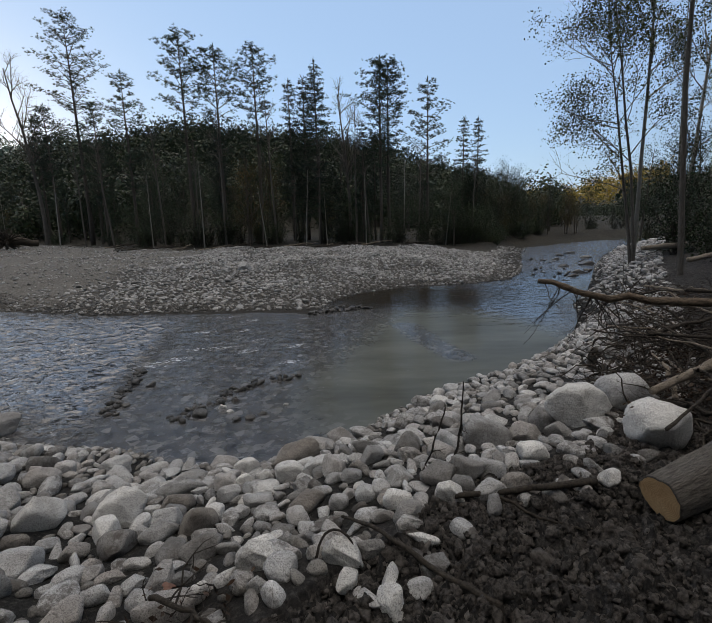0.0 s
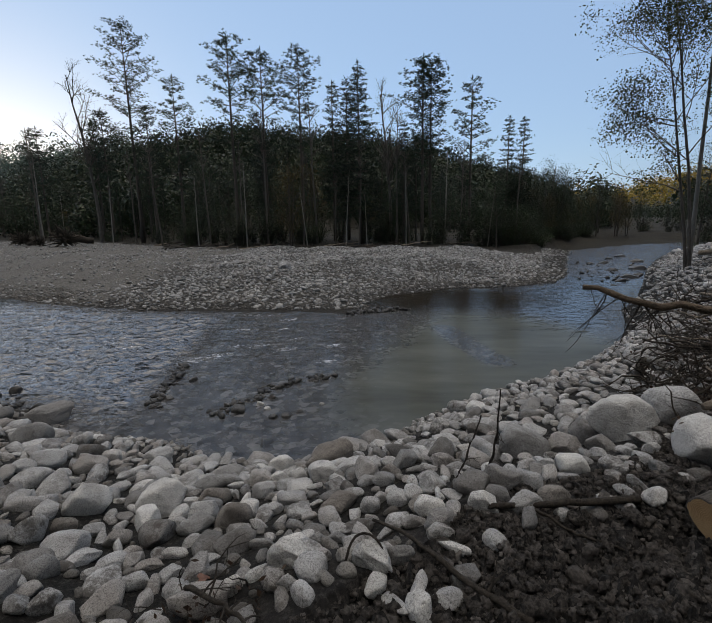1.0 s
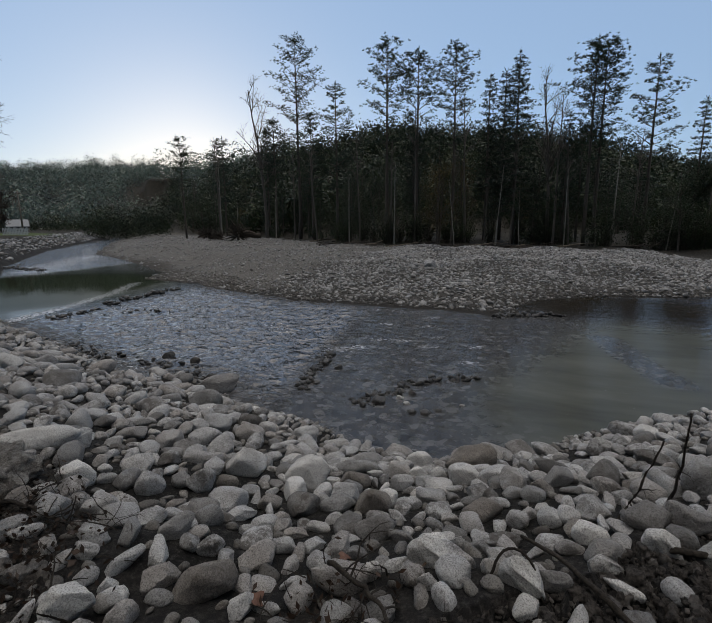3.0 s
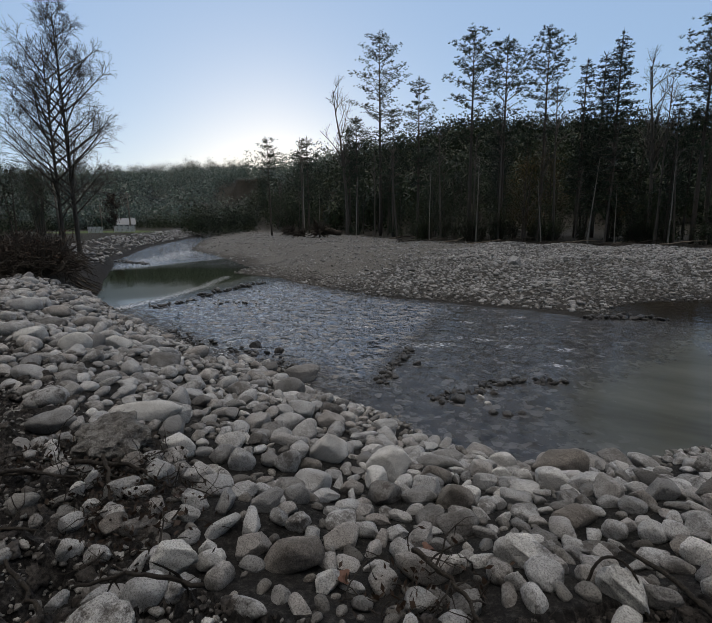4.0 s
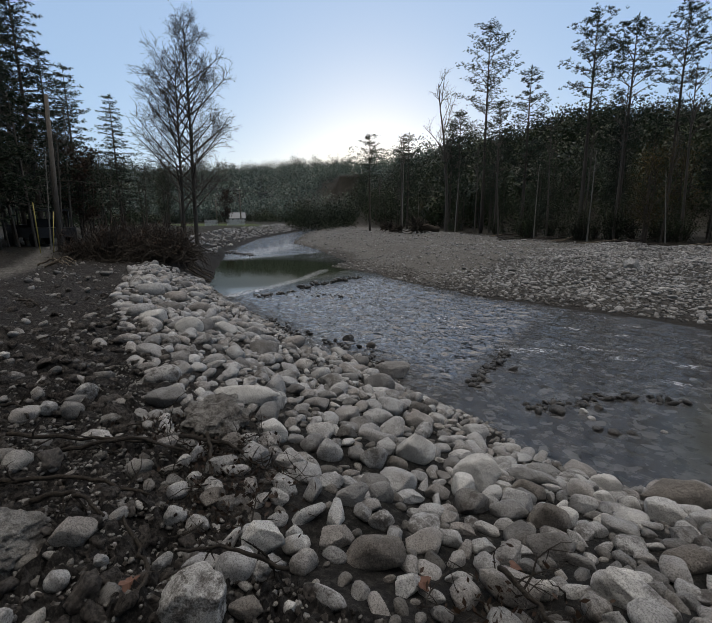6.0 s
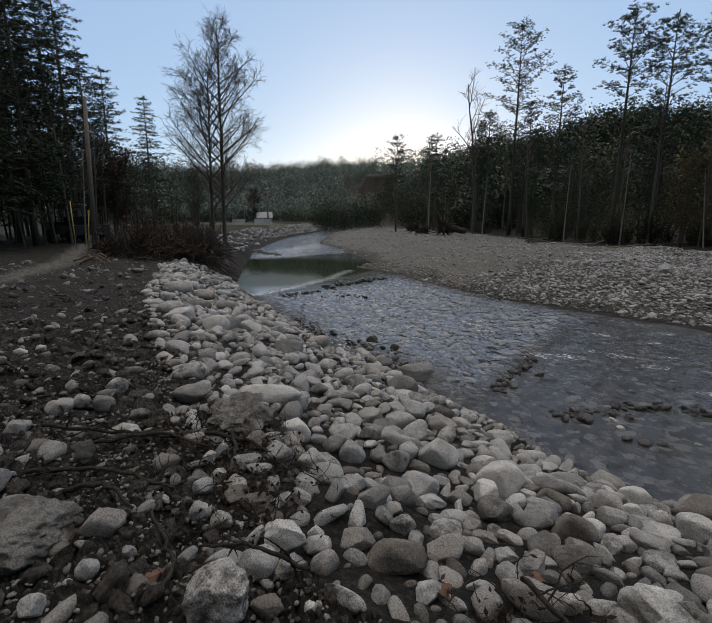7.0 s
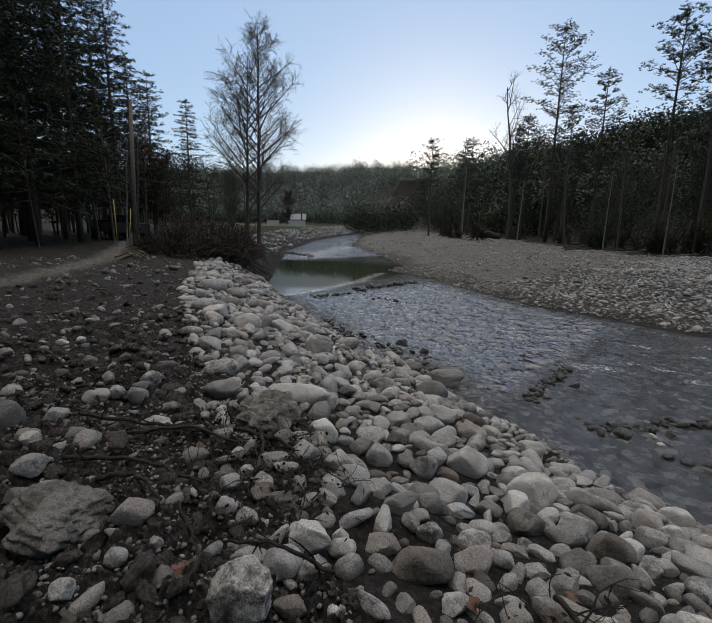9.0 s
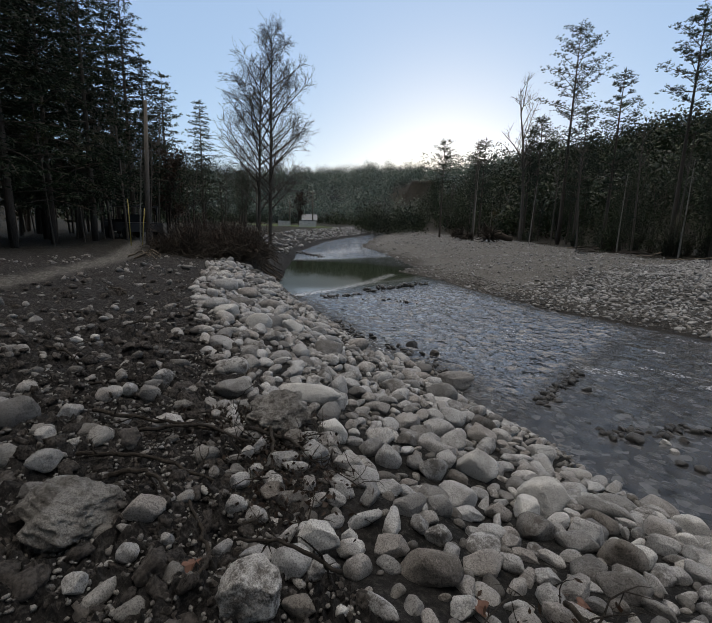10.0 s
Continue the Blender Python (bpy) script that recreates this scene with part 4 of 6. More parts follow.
strew("bar_cobbles", [s for s in bar if s[1] < 17.5 or s[2] > 0.1], 2, M_BARSTONE, "broad bar of pale grey cobbles across the river", "cobbles", 6)
strew("bar_cobbles", [s for s in bar if s[1] >= 17.5 and s[2] <= 0.1], 1, M_BARSTONE, "broad bar of pale grey cobbles below the woods", "cobbles", 7)
strand = pack((-17, 9, 13, 23), lambda x, y, r: within(x, y, SHOAL) & (reach(x, y, FAR) < 2.0), [(0.05, 0.09, 500), (0.025, 0.05, 16000)], [], 22, 0.8)
strew("wet_gravel", strand, 1, M_PEBBLE, "dark wet gravel along the edge of the bar", "gravel", 14)
far_bar = pack((-75, -20, 16, 75), lambda x, y, r: within(x, y, SHOAL) & (rng.uniform(0, 1, x.shape) < 0.6), [(0.035, 0.09, 15000)], [], 16)
strew("bar_gravel", far_bar, 1, M_BARSTONE, "low bar of sandy gravel upstream", "gravel", 8)


# soil clods and small stones on the top of the bank
M_BANKSTONE = stone_mat("bank_stone", [(0.24, 0.233, 0.225), (0.36, 0.35, 0.338), (0.13, 0.125, 0.12), (0.28, 0.272, 0.262)], True, 0.8)


def on_top(x, y, r):
    return (reach(x, y, NEAR) < reach(x, y, FAR)) & ~within(x, y, SLOPE) & ~within(x, y, WATER) & (reach(x, y, TRACK) > 0.5)


clods = pack((-0.6, 2.5, 0.5, 3.2), lambda x, y, r: on_top(x, y, r) & (x > -0.5), [(0.026, 0.04, 70), (0.010, 0.022, 8000), (0.005, 0.010, 20000)], STONES, 17, 0.55)
for big_, lv in ((True, -1), (False, 0)):
    strew("soil_clods", [s for s in clods if (s[2] > 0.015) == big_], lv, M_CLOD, "loose crumbly dark brown soil clods", "soil", 9, (0.8, 1.3), 0.4, True)
clods2 = pack((-14, -0.4, -2.2, 5.0), lambda x, y, r: on_top(x, y, r) & (r > 0.0045 * np.hypot(x, y)), [(0.035, 0.06, 700), (0.018, 0.035, 7000), (0.009, 0.018, 32000)], STONES, 18, 0.65)
for big_, lv in ((True, -1), (False, 0)):
    strew("soil_clods", [s for s in clods2 if (s[2] > 0.02) == big_], lv, M_CLOD, "dark crumbled soil on top of the bank", "soil", 10, (0.7, 1.2), 0.3, True)
bits = pack((-16, -0.6, -3, 6), lambda x, y, r: on_top(x, y, r) & (rng.uniform(0, 1, x.shape) < 0.75 - 0.6 * ease((-x - 5.5) / 3)), [(0.055, 0.10, 620), (0.03, 0.055, 2800), (0.013, 0.03, 8000)], STONES, 19)
strew("bank_stones", bits, 2, M_BANKSTONE, "scattered grey stones and pebbles on dark soil", "stones", 11, (0.55, 0.85), 0.25, True)


grit = pack((-4.6, -0.4, -1.2, 2.6), on_top, [(0.006, 0.014, 11000)], STONES, 24, 0.6)
strew("grit", grit, 1, M_BANKSTONE, "fine pale grit strewn over the dark soil", "gravel", 15, (0.6, 0.9), 0.7, True)


# stones in the river: a few singles and rows that just break the surface
stone(-2.17, 5.84, 0.22, 0.14, "round", "wet", None, -0.02)
stone(-1.94, 6.08, 0.14, 0.09, "angular", "pale", None, -0.02)
stone(-1.63, 5.67, 0.13, 0.08, "round", "wet", None, -0.02)
stone(-1.45, 5.70, 0.15, 0.10, "angular", "wet", None, -0.02)
stone(-3.39, 6.25, 0.13, 0.08, "round", "wet", None, -0.02)
stone(-3.37, 7.05, 0.16, 0.10, "angular", "wet", None, -0.02)
stone(-1.82, 6.34, 0.12, 0.08, "round", "wet", None, -0.02)
stone(-6.71, 6.46, 0.26, 0.18, "round", "wet", None, -0.02)
stone(-6.06, 6.46, 0.20, 0.14, "round", "wet", None, -0.02)
stone(-5.12, 5.80, 0.22, 0.15, "round", "wet", None, -0.02)
stone(-13.26, 10.46, 0.22, 0.13, "round", "wet", None, -0.02)
stone(-13.73, 11.53, 0.24, 0.14, "round", "wet", None, -0.02)
stone(-13.38, 13.44, 0.19, 0.10, "round", "wet", None, -0.02)
stone(-13.42, 12.57, 0.37, 0.20, "round", "wet", None, -0.02)
stone(-4.54, 18.79, 0.55, 0.5, "angular", "grey")
stone(-1.78, 5.92, 0.11, 0.07, "angular", "pale", None, -0.02)
stone(-1.30, 5.85, 0.12, 0.07, "angular", "wet", None, -0.02)
stone(-1.05, 6.15, 0.10, 0.06, "angular", "grey", None, -0.02)

for x, y, w_ in ((8.9, 18.7, 0.5), (9.8, 19.8, 0.7), (10.6, 20.6, 0.45), (10.2, 22.2, 0.6), (11.6, 22.8, 0.8), (12.2, 24.4, 0.5), (11.2, 25.6, 0.6), (13.4, 26.4, 0.7), (12.6, 28.2, 0.6), (8.2, 17.6, 0.35), (13.9, 29.5, 0.7)):
    stone(x, y, w_, 0.4 * w_, "angular", "wet", None, -0.08)
rows_ = []
r9 = np.random.RandomState(31)
for (ax, ay), (bx, by), n, w in (((-3.45, 5.9), (-3.75, 6.9), 56, 0.05), ((-3.7, 6.9), (-3.9, 7.9), 44, 0.04), ((-2.45, 5.65), (-1.85, 6.85), 52, 0.10), ((-1.8, 6.9), (-1.0, 7.4), 26, 0.12), ((-12.8, 8.2), (-12.6, 9.7), 40, 0.10), ((-13.0, 10.2), (-13.5, 13.9), 34, 0.12), ((-12.0, 9.4), (-10.6, 10.2), 20, 0.3),
                                 ((-9.5, 6.4), (-7.8, 5.9), 60, 0.2), ((-7.0, 6.3), (-5.2, 5.7), 50, 0.2), ((7, 17.6), (12, 27), 30, 0.9), ((-30.7, 17.6), (-26.6, 17.0), 90, 0.3), ((-1.2, 12.5), (0.2, 13.1), 50, 0.15)):
    for k in range(n):
        s = r9.uniform()
        rows_.append((ax + (bx - ax) * s + r9.normal() * w, ay + (by - ay) * s + r9.normal() * w * 0.6, r9.uniform(0.022, 0.058) * (1 if ay < 10 else 1.7)))


def strew_wet(spots, seed):
    ob = strew("river_stones", spots, 2, M_WETISLE, "dark wet stones breaking the surface of the river", "stones", seed)
    v = np.empty(len(ob.data.vertices) * 3, np.float32)
    ob.data.vertices.foreach_get("co", v)
    v = v.reshape(-1, 3)
    per = len(ico(2)[0])
    lift = np.repeat(v[:, 2].reshape(-1, per).min(axis=1), per)
    v[:, 2] += -0.022 - lift
    ob.data.vertices.foreach_set("co", v.ravel())
    ob.data.update()


M_WETISLE = stone_mat("wet_stone_rows", [(0.030, 0.029, 0.029), (0.07, 0.067, 0.064), (0.022, 0.022, 0.022), (0.13, 0.125, 0.12)], True, 0.2)
M_WETISLE.node_tree.nodes["Principled BSDF"].inputs["Roughness"].default_value = 0.35
strew_wet(rows_, 12)
bed = pack((-9, 5, 4.6, 14), lambda x, y, r: within(x, y, WATER) & (reach(x, y, NEAR) > 7 * r) & (reach(x, y, FAR) > 7 * r), [(0.05, 0.10, 3500)], [], 20)
strew("river_bed_stones", bed, 2, M_COBBLE, "stones on the river bed seen through the water", "stones", 13, (0.4, 0.6), -0.1)


# ---- trees ----
def limb(shape, rng, p, way, length, radius, segs=4, sides=4, wobble=0.12, lift=0.0, tip=0.25):
    pts, w = [np.array(p, float)], np.array(way, float)
    for _ in range(segs):
        w = w + rng.normal(0, wobble, 3) + np.array([0, 0, lift])
        w /= np.linalg.norm(w)
        pts.append(pts[-1] + w * length / segs)
    shape.tube(pts, np.linspace(radius, radius * tip, segs + 1), sides, False)
    return np.array(pts), w


def conifer(seed, height, start, spread, kind):
    """A conifer standing at the origin: the shapes of its wood and of its needles. kind: pine (open, flat-topped tiers), spruce (dense spire), hemlock (drooping)."""
    rng = np.random.RandomState(seed)
    wood, green, arms = Shape(), Shape(), Shape()
    k = 9
    hs = np.linspace(0, height, k)
    sway = np.cumsum(rng.normal(0, 0.006 * height / k, (k, 2)), axis=0)
    sway[0] = 0
    trunk = np.column_stack([sway, hs])
    base = 0.0085 * height + 0.025
    wood.tube(trunk, base * (1 - hs / height) ** 0.85 + 0.015, 7)
    z = start * height
    at, along, across, long, wide = [], [], [], [], []
    step = {"pine": 0.62, "spruce": 0.34, "hemlock": 0.42}[kind]
    while z < height * 0.985:
        u = (z - start * height) / (height * (1 - start))
        if kind == "pine":
            reach_ = spread * (0.45 + 0.55 * math.sin(math.pi * min(1, 0.18 + u * 0.82))) * rng.uniform(0.55, 1.15)
            n = rng.randint(3, 6)
            if rng.uniform() < 0.12:
                n = 1
        elif kind == "spruce":
            reach_ = spread * (1 - u) ** 0.8 * rng.uniform(0.8, 1.1) + 0.15
            n = rng.randint(5, 8)
        else:
            reach_ = spread * (1 - u) ** 0.65 * rng.uniform(0.6, 1.15) + 0.2
            n = rng.randint(4, 7)
        c = np.array([np.interp(z, hs, trunk[:, 0]), np.interp(z, hs, trunk[:, 1]), z])
        a0 = rng.uniform(0, 6.28)
        for b_ in range(n):
            a = a0 + b_ * 6.28 / n + rng.normal(0, 0.25)
            L = max(0.3, reach_ * rng.uniform(0.65, 1.1))
            rise = {"pine": rng.uniform(0.0, 0.45) + 0.3 * u, "spruce": rng.uniform(-0.3, 0.05) + 0.5 * u, "hemlock": rng.uniform(-0.25, 0.15) + 0.4 * u}[kind]
            w = np.array([math.cos(a), math.sin(a), rise])
            w /= np.linalg.norm(w)
            pts, _ = limb(arms, rng, c, w, L, 0.012 + 0.011 * L, 3, 3, 0.10, 0.07 if kind == "pine" else -0.05)
            m = int((12 if kind == "pine" else 9) * L + 3)
            s = rng.uniform(0.25 if kind == "pine" else 0.12, 1.0, m) ** 0.7
            q = np.stack([np.interp(s * 3, np.arange(4), pts[:, i]) for i in range(3)], 1)
            q += rng.normal(0, 1, (m, 3)) * np.array([0.16, 0.16, 0.035]) * (0.6 + 0.5 * L)
            reps = 22 if kind == "pine" else 9
            q = np.repeat(q, reps, axis=0)
            d = dirs(rng, len(q))
            d = d * np.array([1, 1, 0.4]) + (pts[-1] - pts[0]) / L * 0.7 + np.array([0, 0, 0.25 if kind == "pine" else -0.25])
            d /= np.linalg.norm(d, axis=1)[:, None]
            at.append(q)
            along.append(d)
            across.append(np.cross(d, dirs(rng, len(q))))
            long.append(rng.uniform(0.12, 0.23, len(q)) if kind == "pine" else rng.uniform(0.12, 0.26, len(q)))
            wide.append(rng.uniform(0.013, 0.028, len(q)) if kind == "pine" else rng.uniform(0.026, 0.055, len(q)))
        z += step * rng.uniform(0.7, 1.3) * (1.0 if kind != "pine" else 1 - 0.25 * u)
    n = 22
    d = dirs(rng, n) * np.array([0.6, 0.6, 1]) + np.array([0, 0, 0.4])
    at.append(np.repeat([trunk[-1]], n, axis=0) - np.array([0, 0, 0.15]))
    along.append(d / np.linalg.norm(d, axis=1)[:, None])
    across.append(np.cross(along[-1], dirs(rng, n)))
    long.append(rng.uniform(0.25, 0.5, n))
    wide.append(rng.uniform(0.05, 0.09, n))
    green.blades(np.concatenate(at), np.concatenate(along), np.concatenate(across), np.concatenate(long), np.concatenate(wide))
    return wood, green, arms


def broadleaf(seed, height, spread, fork, leaves, twigs=4, leaf=(0.10, 0.2), trunk_r=None, upright=0.5, low=0.3, many=1.0, scatter=0.12, clumps=9999, wobble=0.05, thin=0.0, apart=0.09, peak=0.14, kink=0.12, droop=0.6):
    """A deciduous tree at the origin: wood, and leaves (bare where leaves is 0)."""
    rng = np.random.RandomState(seed)
    wood, green, arms = Shape(), Shape(), Shape()
    r0 = trunk_r or 0.011 * height + 0.02
    tips = []

    def grow(p, way, length, radius, level):
        radius = max(radius, thin)
        segs = 6 if level == 0 else 4 if level < 3 else 3
        pts, w = limb(wood if level == 0 else arms, rng, p, way, length, radius, segs, 7 if level == 0 else 4 if level < 2 else 3, wobble if level == 0 else kink, 0.05 if level else 0.02, 0.3 if level else 0.2)
        if level >= min(2, twigs):
            tips.extend(pts[1:])
        if level == twigs:
            return
        n = int({0: int(9 + height * 0.7), 1: 7, 2: 5, 3: 4}[level] * (many if level < 2 else 1))
        for k in range(n):
            s = rng.uniform(low if level == 0 else 0.25, 1.0)
            q = np.array([np.interp(s * (len(pts) - 1), np.arange(len(pts)), pts[:, i]) for i in range(3)])
            out = rng.normal(0, 1, 3)
            out -= out @ w * w
            out /= np.linalg.norm(out) + 1e-9
            d = out * rng.uniform(0.7, 1.0) + w * rng.uniform(0.25, 0.8) + np.array([0, 0, upright * (droop if level else 1)])
            d /= np.linalg.norm(d)
            if level == 0:
                L = spread * math.sin(math.pi * (peak + 0.80 * (1 - s))) * rng.uniform(0.7, 1.2)
            else:
                L = length * rng.uniform(0.32, 0.55)
            grow(q, d, L, radius * ((0.42 if many == 1 else 0.3) if level == 0 else 0.5) * (1.1 - 0.5 * s), level + 1)

    stems = fork
    for k in range(stems):
        a = rng.uniform(0, 6.28)
        w = np.array([math.cos(a) * apart, math.sin(a) * apart, 1.0]) if stems > 1 else np.array([0.4 * wobble, 0.0, 1.0])
        grow(np.array([math.cos(a), math.sin(a), 0]) * (0.18 if stems > 1 else 0), w / np.linalg.norm(w), height * (1 if k == 0 else rng.uniform(0.78, 0.95)), r0, 0)
    if leaves:
        t_ = np.array(tips)
        t_ = t_[rng.permutation(len(t_))[:clumps]]
        q = t_[rng.randint(len(t_), size=leaves)] + scatter * np.clip(rng.normal(0, 1, (leaves, 3)), -1.4, 1.4)
        d = dirs(rng, leaves) + np.array([0, 0, -0.3])
        d /= np.linalg.norm(d, axis=1)[:, None]
        green.blades(q, d, np.cross(d, dirs(rng, leaves)), rng.uniform(*leaf, leaves), rng.uniform(leaf[0] * 0.7, leaf[1] * 0.8, leaves))
    return wood, green, arms


def bush(seed, height, wide, leaves, leaf=(0.08, 0.16), stems=14):
    """A leafy shrub or thicket at the origin, with an uneven outline."""
    rng = np.random.RandomState(seed)
    wood, green = Shape(), Shape()
    ends = []
    for _ in range(stems):
        a, s = rng.uniform(0, 6.28), rng.uniform(0.2, 1.0)
        w = np.array([math.cos(a) * wide / height * s, math.sin(a) * wide / height * s, 1.0])
        w /= np.linalg.norm(w)
        pts, _ = limb(wood, rng, (rng.normal(0, 0.15 * wide), rng.normal(0, 0.15 * wide), 0), w, height * rng.uniform(0.5, 1.05), 0.012 + 0.006 * height, 5, 4, 0.14)
        ends.append(pts[1:])
    ends = np.concatenate(ends)
    clump = ends[rng.randint(len(ends), size=max(8, leaves // 40))] + rng.normal(0, 0.12, (max(8, leaves // 40), 3)) * np.array([wide, wide, height * 0.5])
    q = clump[rng.randint(len(clump), size=leaves)] + rng.normal(0, 0.085 * (wide + height) / 2, (leaves, 3))
    q[:, 2] = np.abs(q[:, 2])
    d = dirs(rng, leaves)
    green.blades(q, d, np.cross(d, dirs(rng, leaves)), rng.uniform(*leaf, leaves), rng.uniform(leaf[0] * 0.6, leaf[1] * 0.7, leaves))
    return wood, green, None


def tree(name, shapes, bark, foliage, label, category, group=""):
    wood, green, arms = shapes
    base = new(name)
    tagged(base, label, category, group)
    part("trunk" if arms else "stemwork", wood.mesh(name + "_trunk", bark), base, "", "" if arms else "stuff")
    if arms:
        part("branchwork", arms.mesh(name + "_branches", bark), base, "", "stuff")
    if green.n:
        part("crown" if arms else "foliage", green.mesh(name + "_crown", foliage, False), base, "", "stuff")
    return base


def stand(ob, x, y, scale=1.0, turn=0.0, lean=(0, 0), sink=0.1, fresh=True):
    """Sets a tree on the ground: the first one itself, later ones as copies."""
    z = float(ground_z(np.array([x]), np.array([y]))[0]) - sink
    m = pose(x, y, z, lean[0], lean[1], 0) @ pose(0, 0, 0, 0, 0, turn)
    if fresh and not ob.get("stood"):
        ob["stood"] = 1
        ob.matrix_world = m @ Matrix.Diagonal((scale, scale, scale, 1))
        return ob
    twin = copy_thing(ob, m)
    twin.scale = (scale, scale, scale)
    return twin


EDGE = "trees along the edge of the woods"
pine_a = tree("pine_tree", conifer(101, 20, 0.50, 3.3, "pine"), M_BARK, M_NEEDLE, "tall white pine with a bare trunk and open tiers", "pine tree", EDGE)
pine_b = tree("pine_tree", conifer(102, 15, 0.42, 2.8, "pine"), M_BARK, M_NEEDLE, "tall pine with open layered branches", "pine tree", EDGE)
pine_c = tree("pine_tree", conifer(103, 14, 0.52, 2.2, "pine"), M_BARK, M_NEEDLE, "slender pine with a sparse uneven top", "pine tree", EDGE)
pine_d = tree("pine_tree", conifer(104, 13, 0.35, 2.4, "pine"), M_BARK, M_NEEDLE, "dark pine with branches most of the way down", "pine tree", EDGE)
spruce_a = tree("spruce_tree", conifer(111, 13, 0.2, 2.3, "spruce"), M_BARK, M_HEMLOCK, "dense dark pointed spruce", "spruce tree", EDGE)
spruce_b = tree("spruce_tree", conifer(112, 12, 0.3, 1.3, "hemlock"), M_BARK, M_HEMLOCK, "narrow feathery hemlock with a pointed top", "hemlock tree", EDGE)
hem_a = tree("hemlock_tree", conifer(113, 12, 0.17, 2.8, "hemlock"), M_BARK, M_HEMLOCK, "dark hemlock with drooping boughs", "hemlock tree", "dark conifers beside the track")
hem_b = tree("hemlock_tree", conifer(114, 13, 0.22, 2.6, "hemlock"), M_BARK, M_HEMLOCK, "tall dark hemlock with a ragged outline", "hemlock tree", "dark conifers beside the track")
bare_a = tree("bare_tree", broadleaf(121, 11, 2.6, 1, 0, 3), M_GREYBARK, M_LEAF, "bare grey deciduous tree without leaves", "bare tree", EDGE)
snag = tree("dead_tree", broadleaf(123, 7, 0.4, 1, 0, 1, low=0.6, wobble=0.012, trunk_r=0.07), M_PALEBARK, M_LEAF, "pale dead standing trunk stripped of branches", "dead tree", EDGE)
bare_b = tree("bare_tree", broadleaf(122, 9, 1.1, 1, 0, 2, low=0.55, wobble=0.012, trunk_r=0.085), M_GREYBARK, M_DARKLEAF, "thin pale trunk with few twigs", "bare tree", EDGE)
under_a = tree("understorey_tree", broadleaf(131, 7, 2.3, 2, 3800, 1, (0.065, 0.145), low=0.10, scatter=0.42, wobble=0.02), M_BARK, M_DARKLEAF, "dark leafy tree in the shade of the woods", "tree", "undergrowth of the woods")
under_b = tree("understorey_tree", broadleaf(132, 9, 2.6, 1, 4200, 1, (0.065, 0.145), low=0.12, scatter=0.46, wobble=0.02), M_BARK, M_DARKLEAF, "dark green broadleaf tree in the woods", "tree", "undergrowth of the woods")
under_c = tree("understorey_tree", broadleaf(133, 6, 1.9, 2, 3600, 1, (0.05, 0.11), low=0.12, scatter=0.34, wobble=0.02), M_BARK, M_AUTUMN, "small tree with yellowing autumn leaves", "tree", "undergrowth of the woods")
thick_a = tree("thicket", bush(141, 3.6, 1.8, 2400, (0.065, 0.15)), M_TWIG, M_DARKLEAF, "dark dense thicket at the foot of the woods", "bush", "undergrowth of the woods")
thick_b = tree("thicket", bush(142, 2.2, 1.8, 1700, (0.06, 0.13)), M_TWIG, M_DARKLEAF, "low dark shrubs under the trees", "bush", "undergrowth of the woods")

# the recognisable trees across the river
stand(pine_a, -25.2, 44.6, 1.0, 20)
stand(pine_c, -12.6, 36.9, 1.09, 0)
stand(pine_d, -17.9, 38.5, 1.04, 40)
stand(pine_b, -10.1, 36.8, 0.97, 80)
stand(pine_c, -7.5, 38.5, 1.05, 130)
stand(spruce_b, -5.0, 39.3, 1.06, 0)
stand(spruce_b, -3.9, 40.2, 1.1, 90)
stand(spruce_a, -2.6, 36.1, 1.02, 0)
stand(bare_a, -0.2, 35.5, 1.0, 0)
stand(pine_b, 2.1, 34.5, 0.86, 200)
stand(pine_c, 2.7, 35.3, 0.90, 20)
stand(pine_d, 5.6, 35.3, 0.88, 210)
stand(spruce_b, 8.6, 36.9, 0.76, 30)
stand(spruce_b, 10.0, 37.9, 0.78, 150)
stand(bare_a, -32.0, 48.3, 1.55, 60)
stand(pine_d, -33.0, 50.5, 1.0, 10)
stand(pine_d, -40.5, 51.5, 0.98, 77)
stand(pine_b, -30.0, 47.5, 0.9, 120)
stand(pine_d, -22.5, 42.5, 0.95, 160)
stand(pine_d, -45.8, 57.0, 1.0, 140)
stand(pine_c, -42.2, 45.6, 0.85, 14)
stand(bare_b, -34.6, 42.8, 1.25, 0)
for x, y, s in ((-7.0, 35.5, 0.8), (-4.5, 35.3, 0.6), (1.2, 34.1, 0.8), (-8.0, 35.6, 0.5), (-9.9, 35.8, 1.15), (0.2, 34.5, 1.1), (-2.6, 34.8, 0.9), (-14.5, 35.6, 1.0), (4.6, 33.0, 0.8), (8.3, 32.5, 0.7), (-20, 38.5, 1.0), (-12, 36, 0.9), (-6, 36, 1.2), (-25, 43, 1.0)):
    stand(bare_b, x, y, s, x * 50, (0, rng.uniform(-3, 3)))

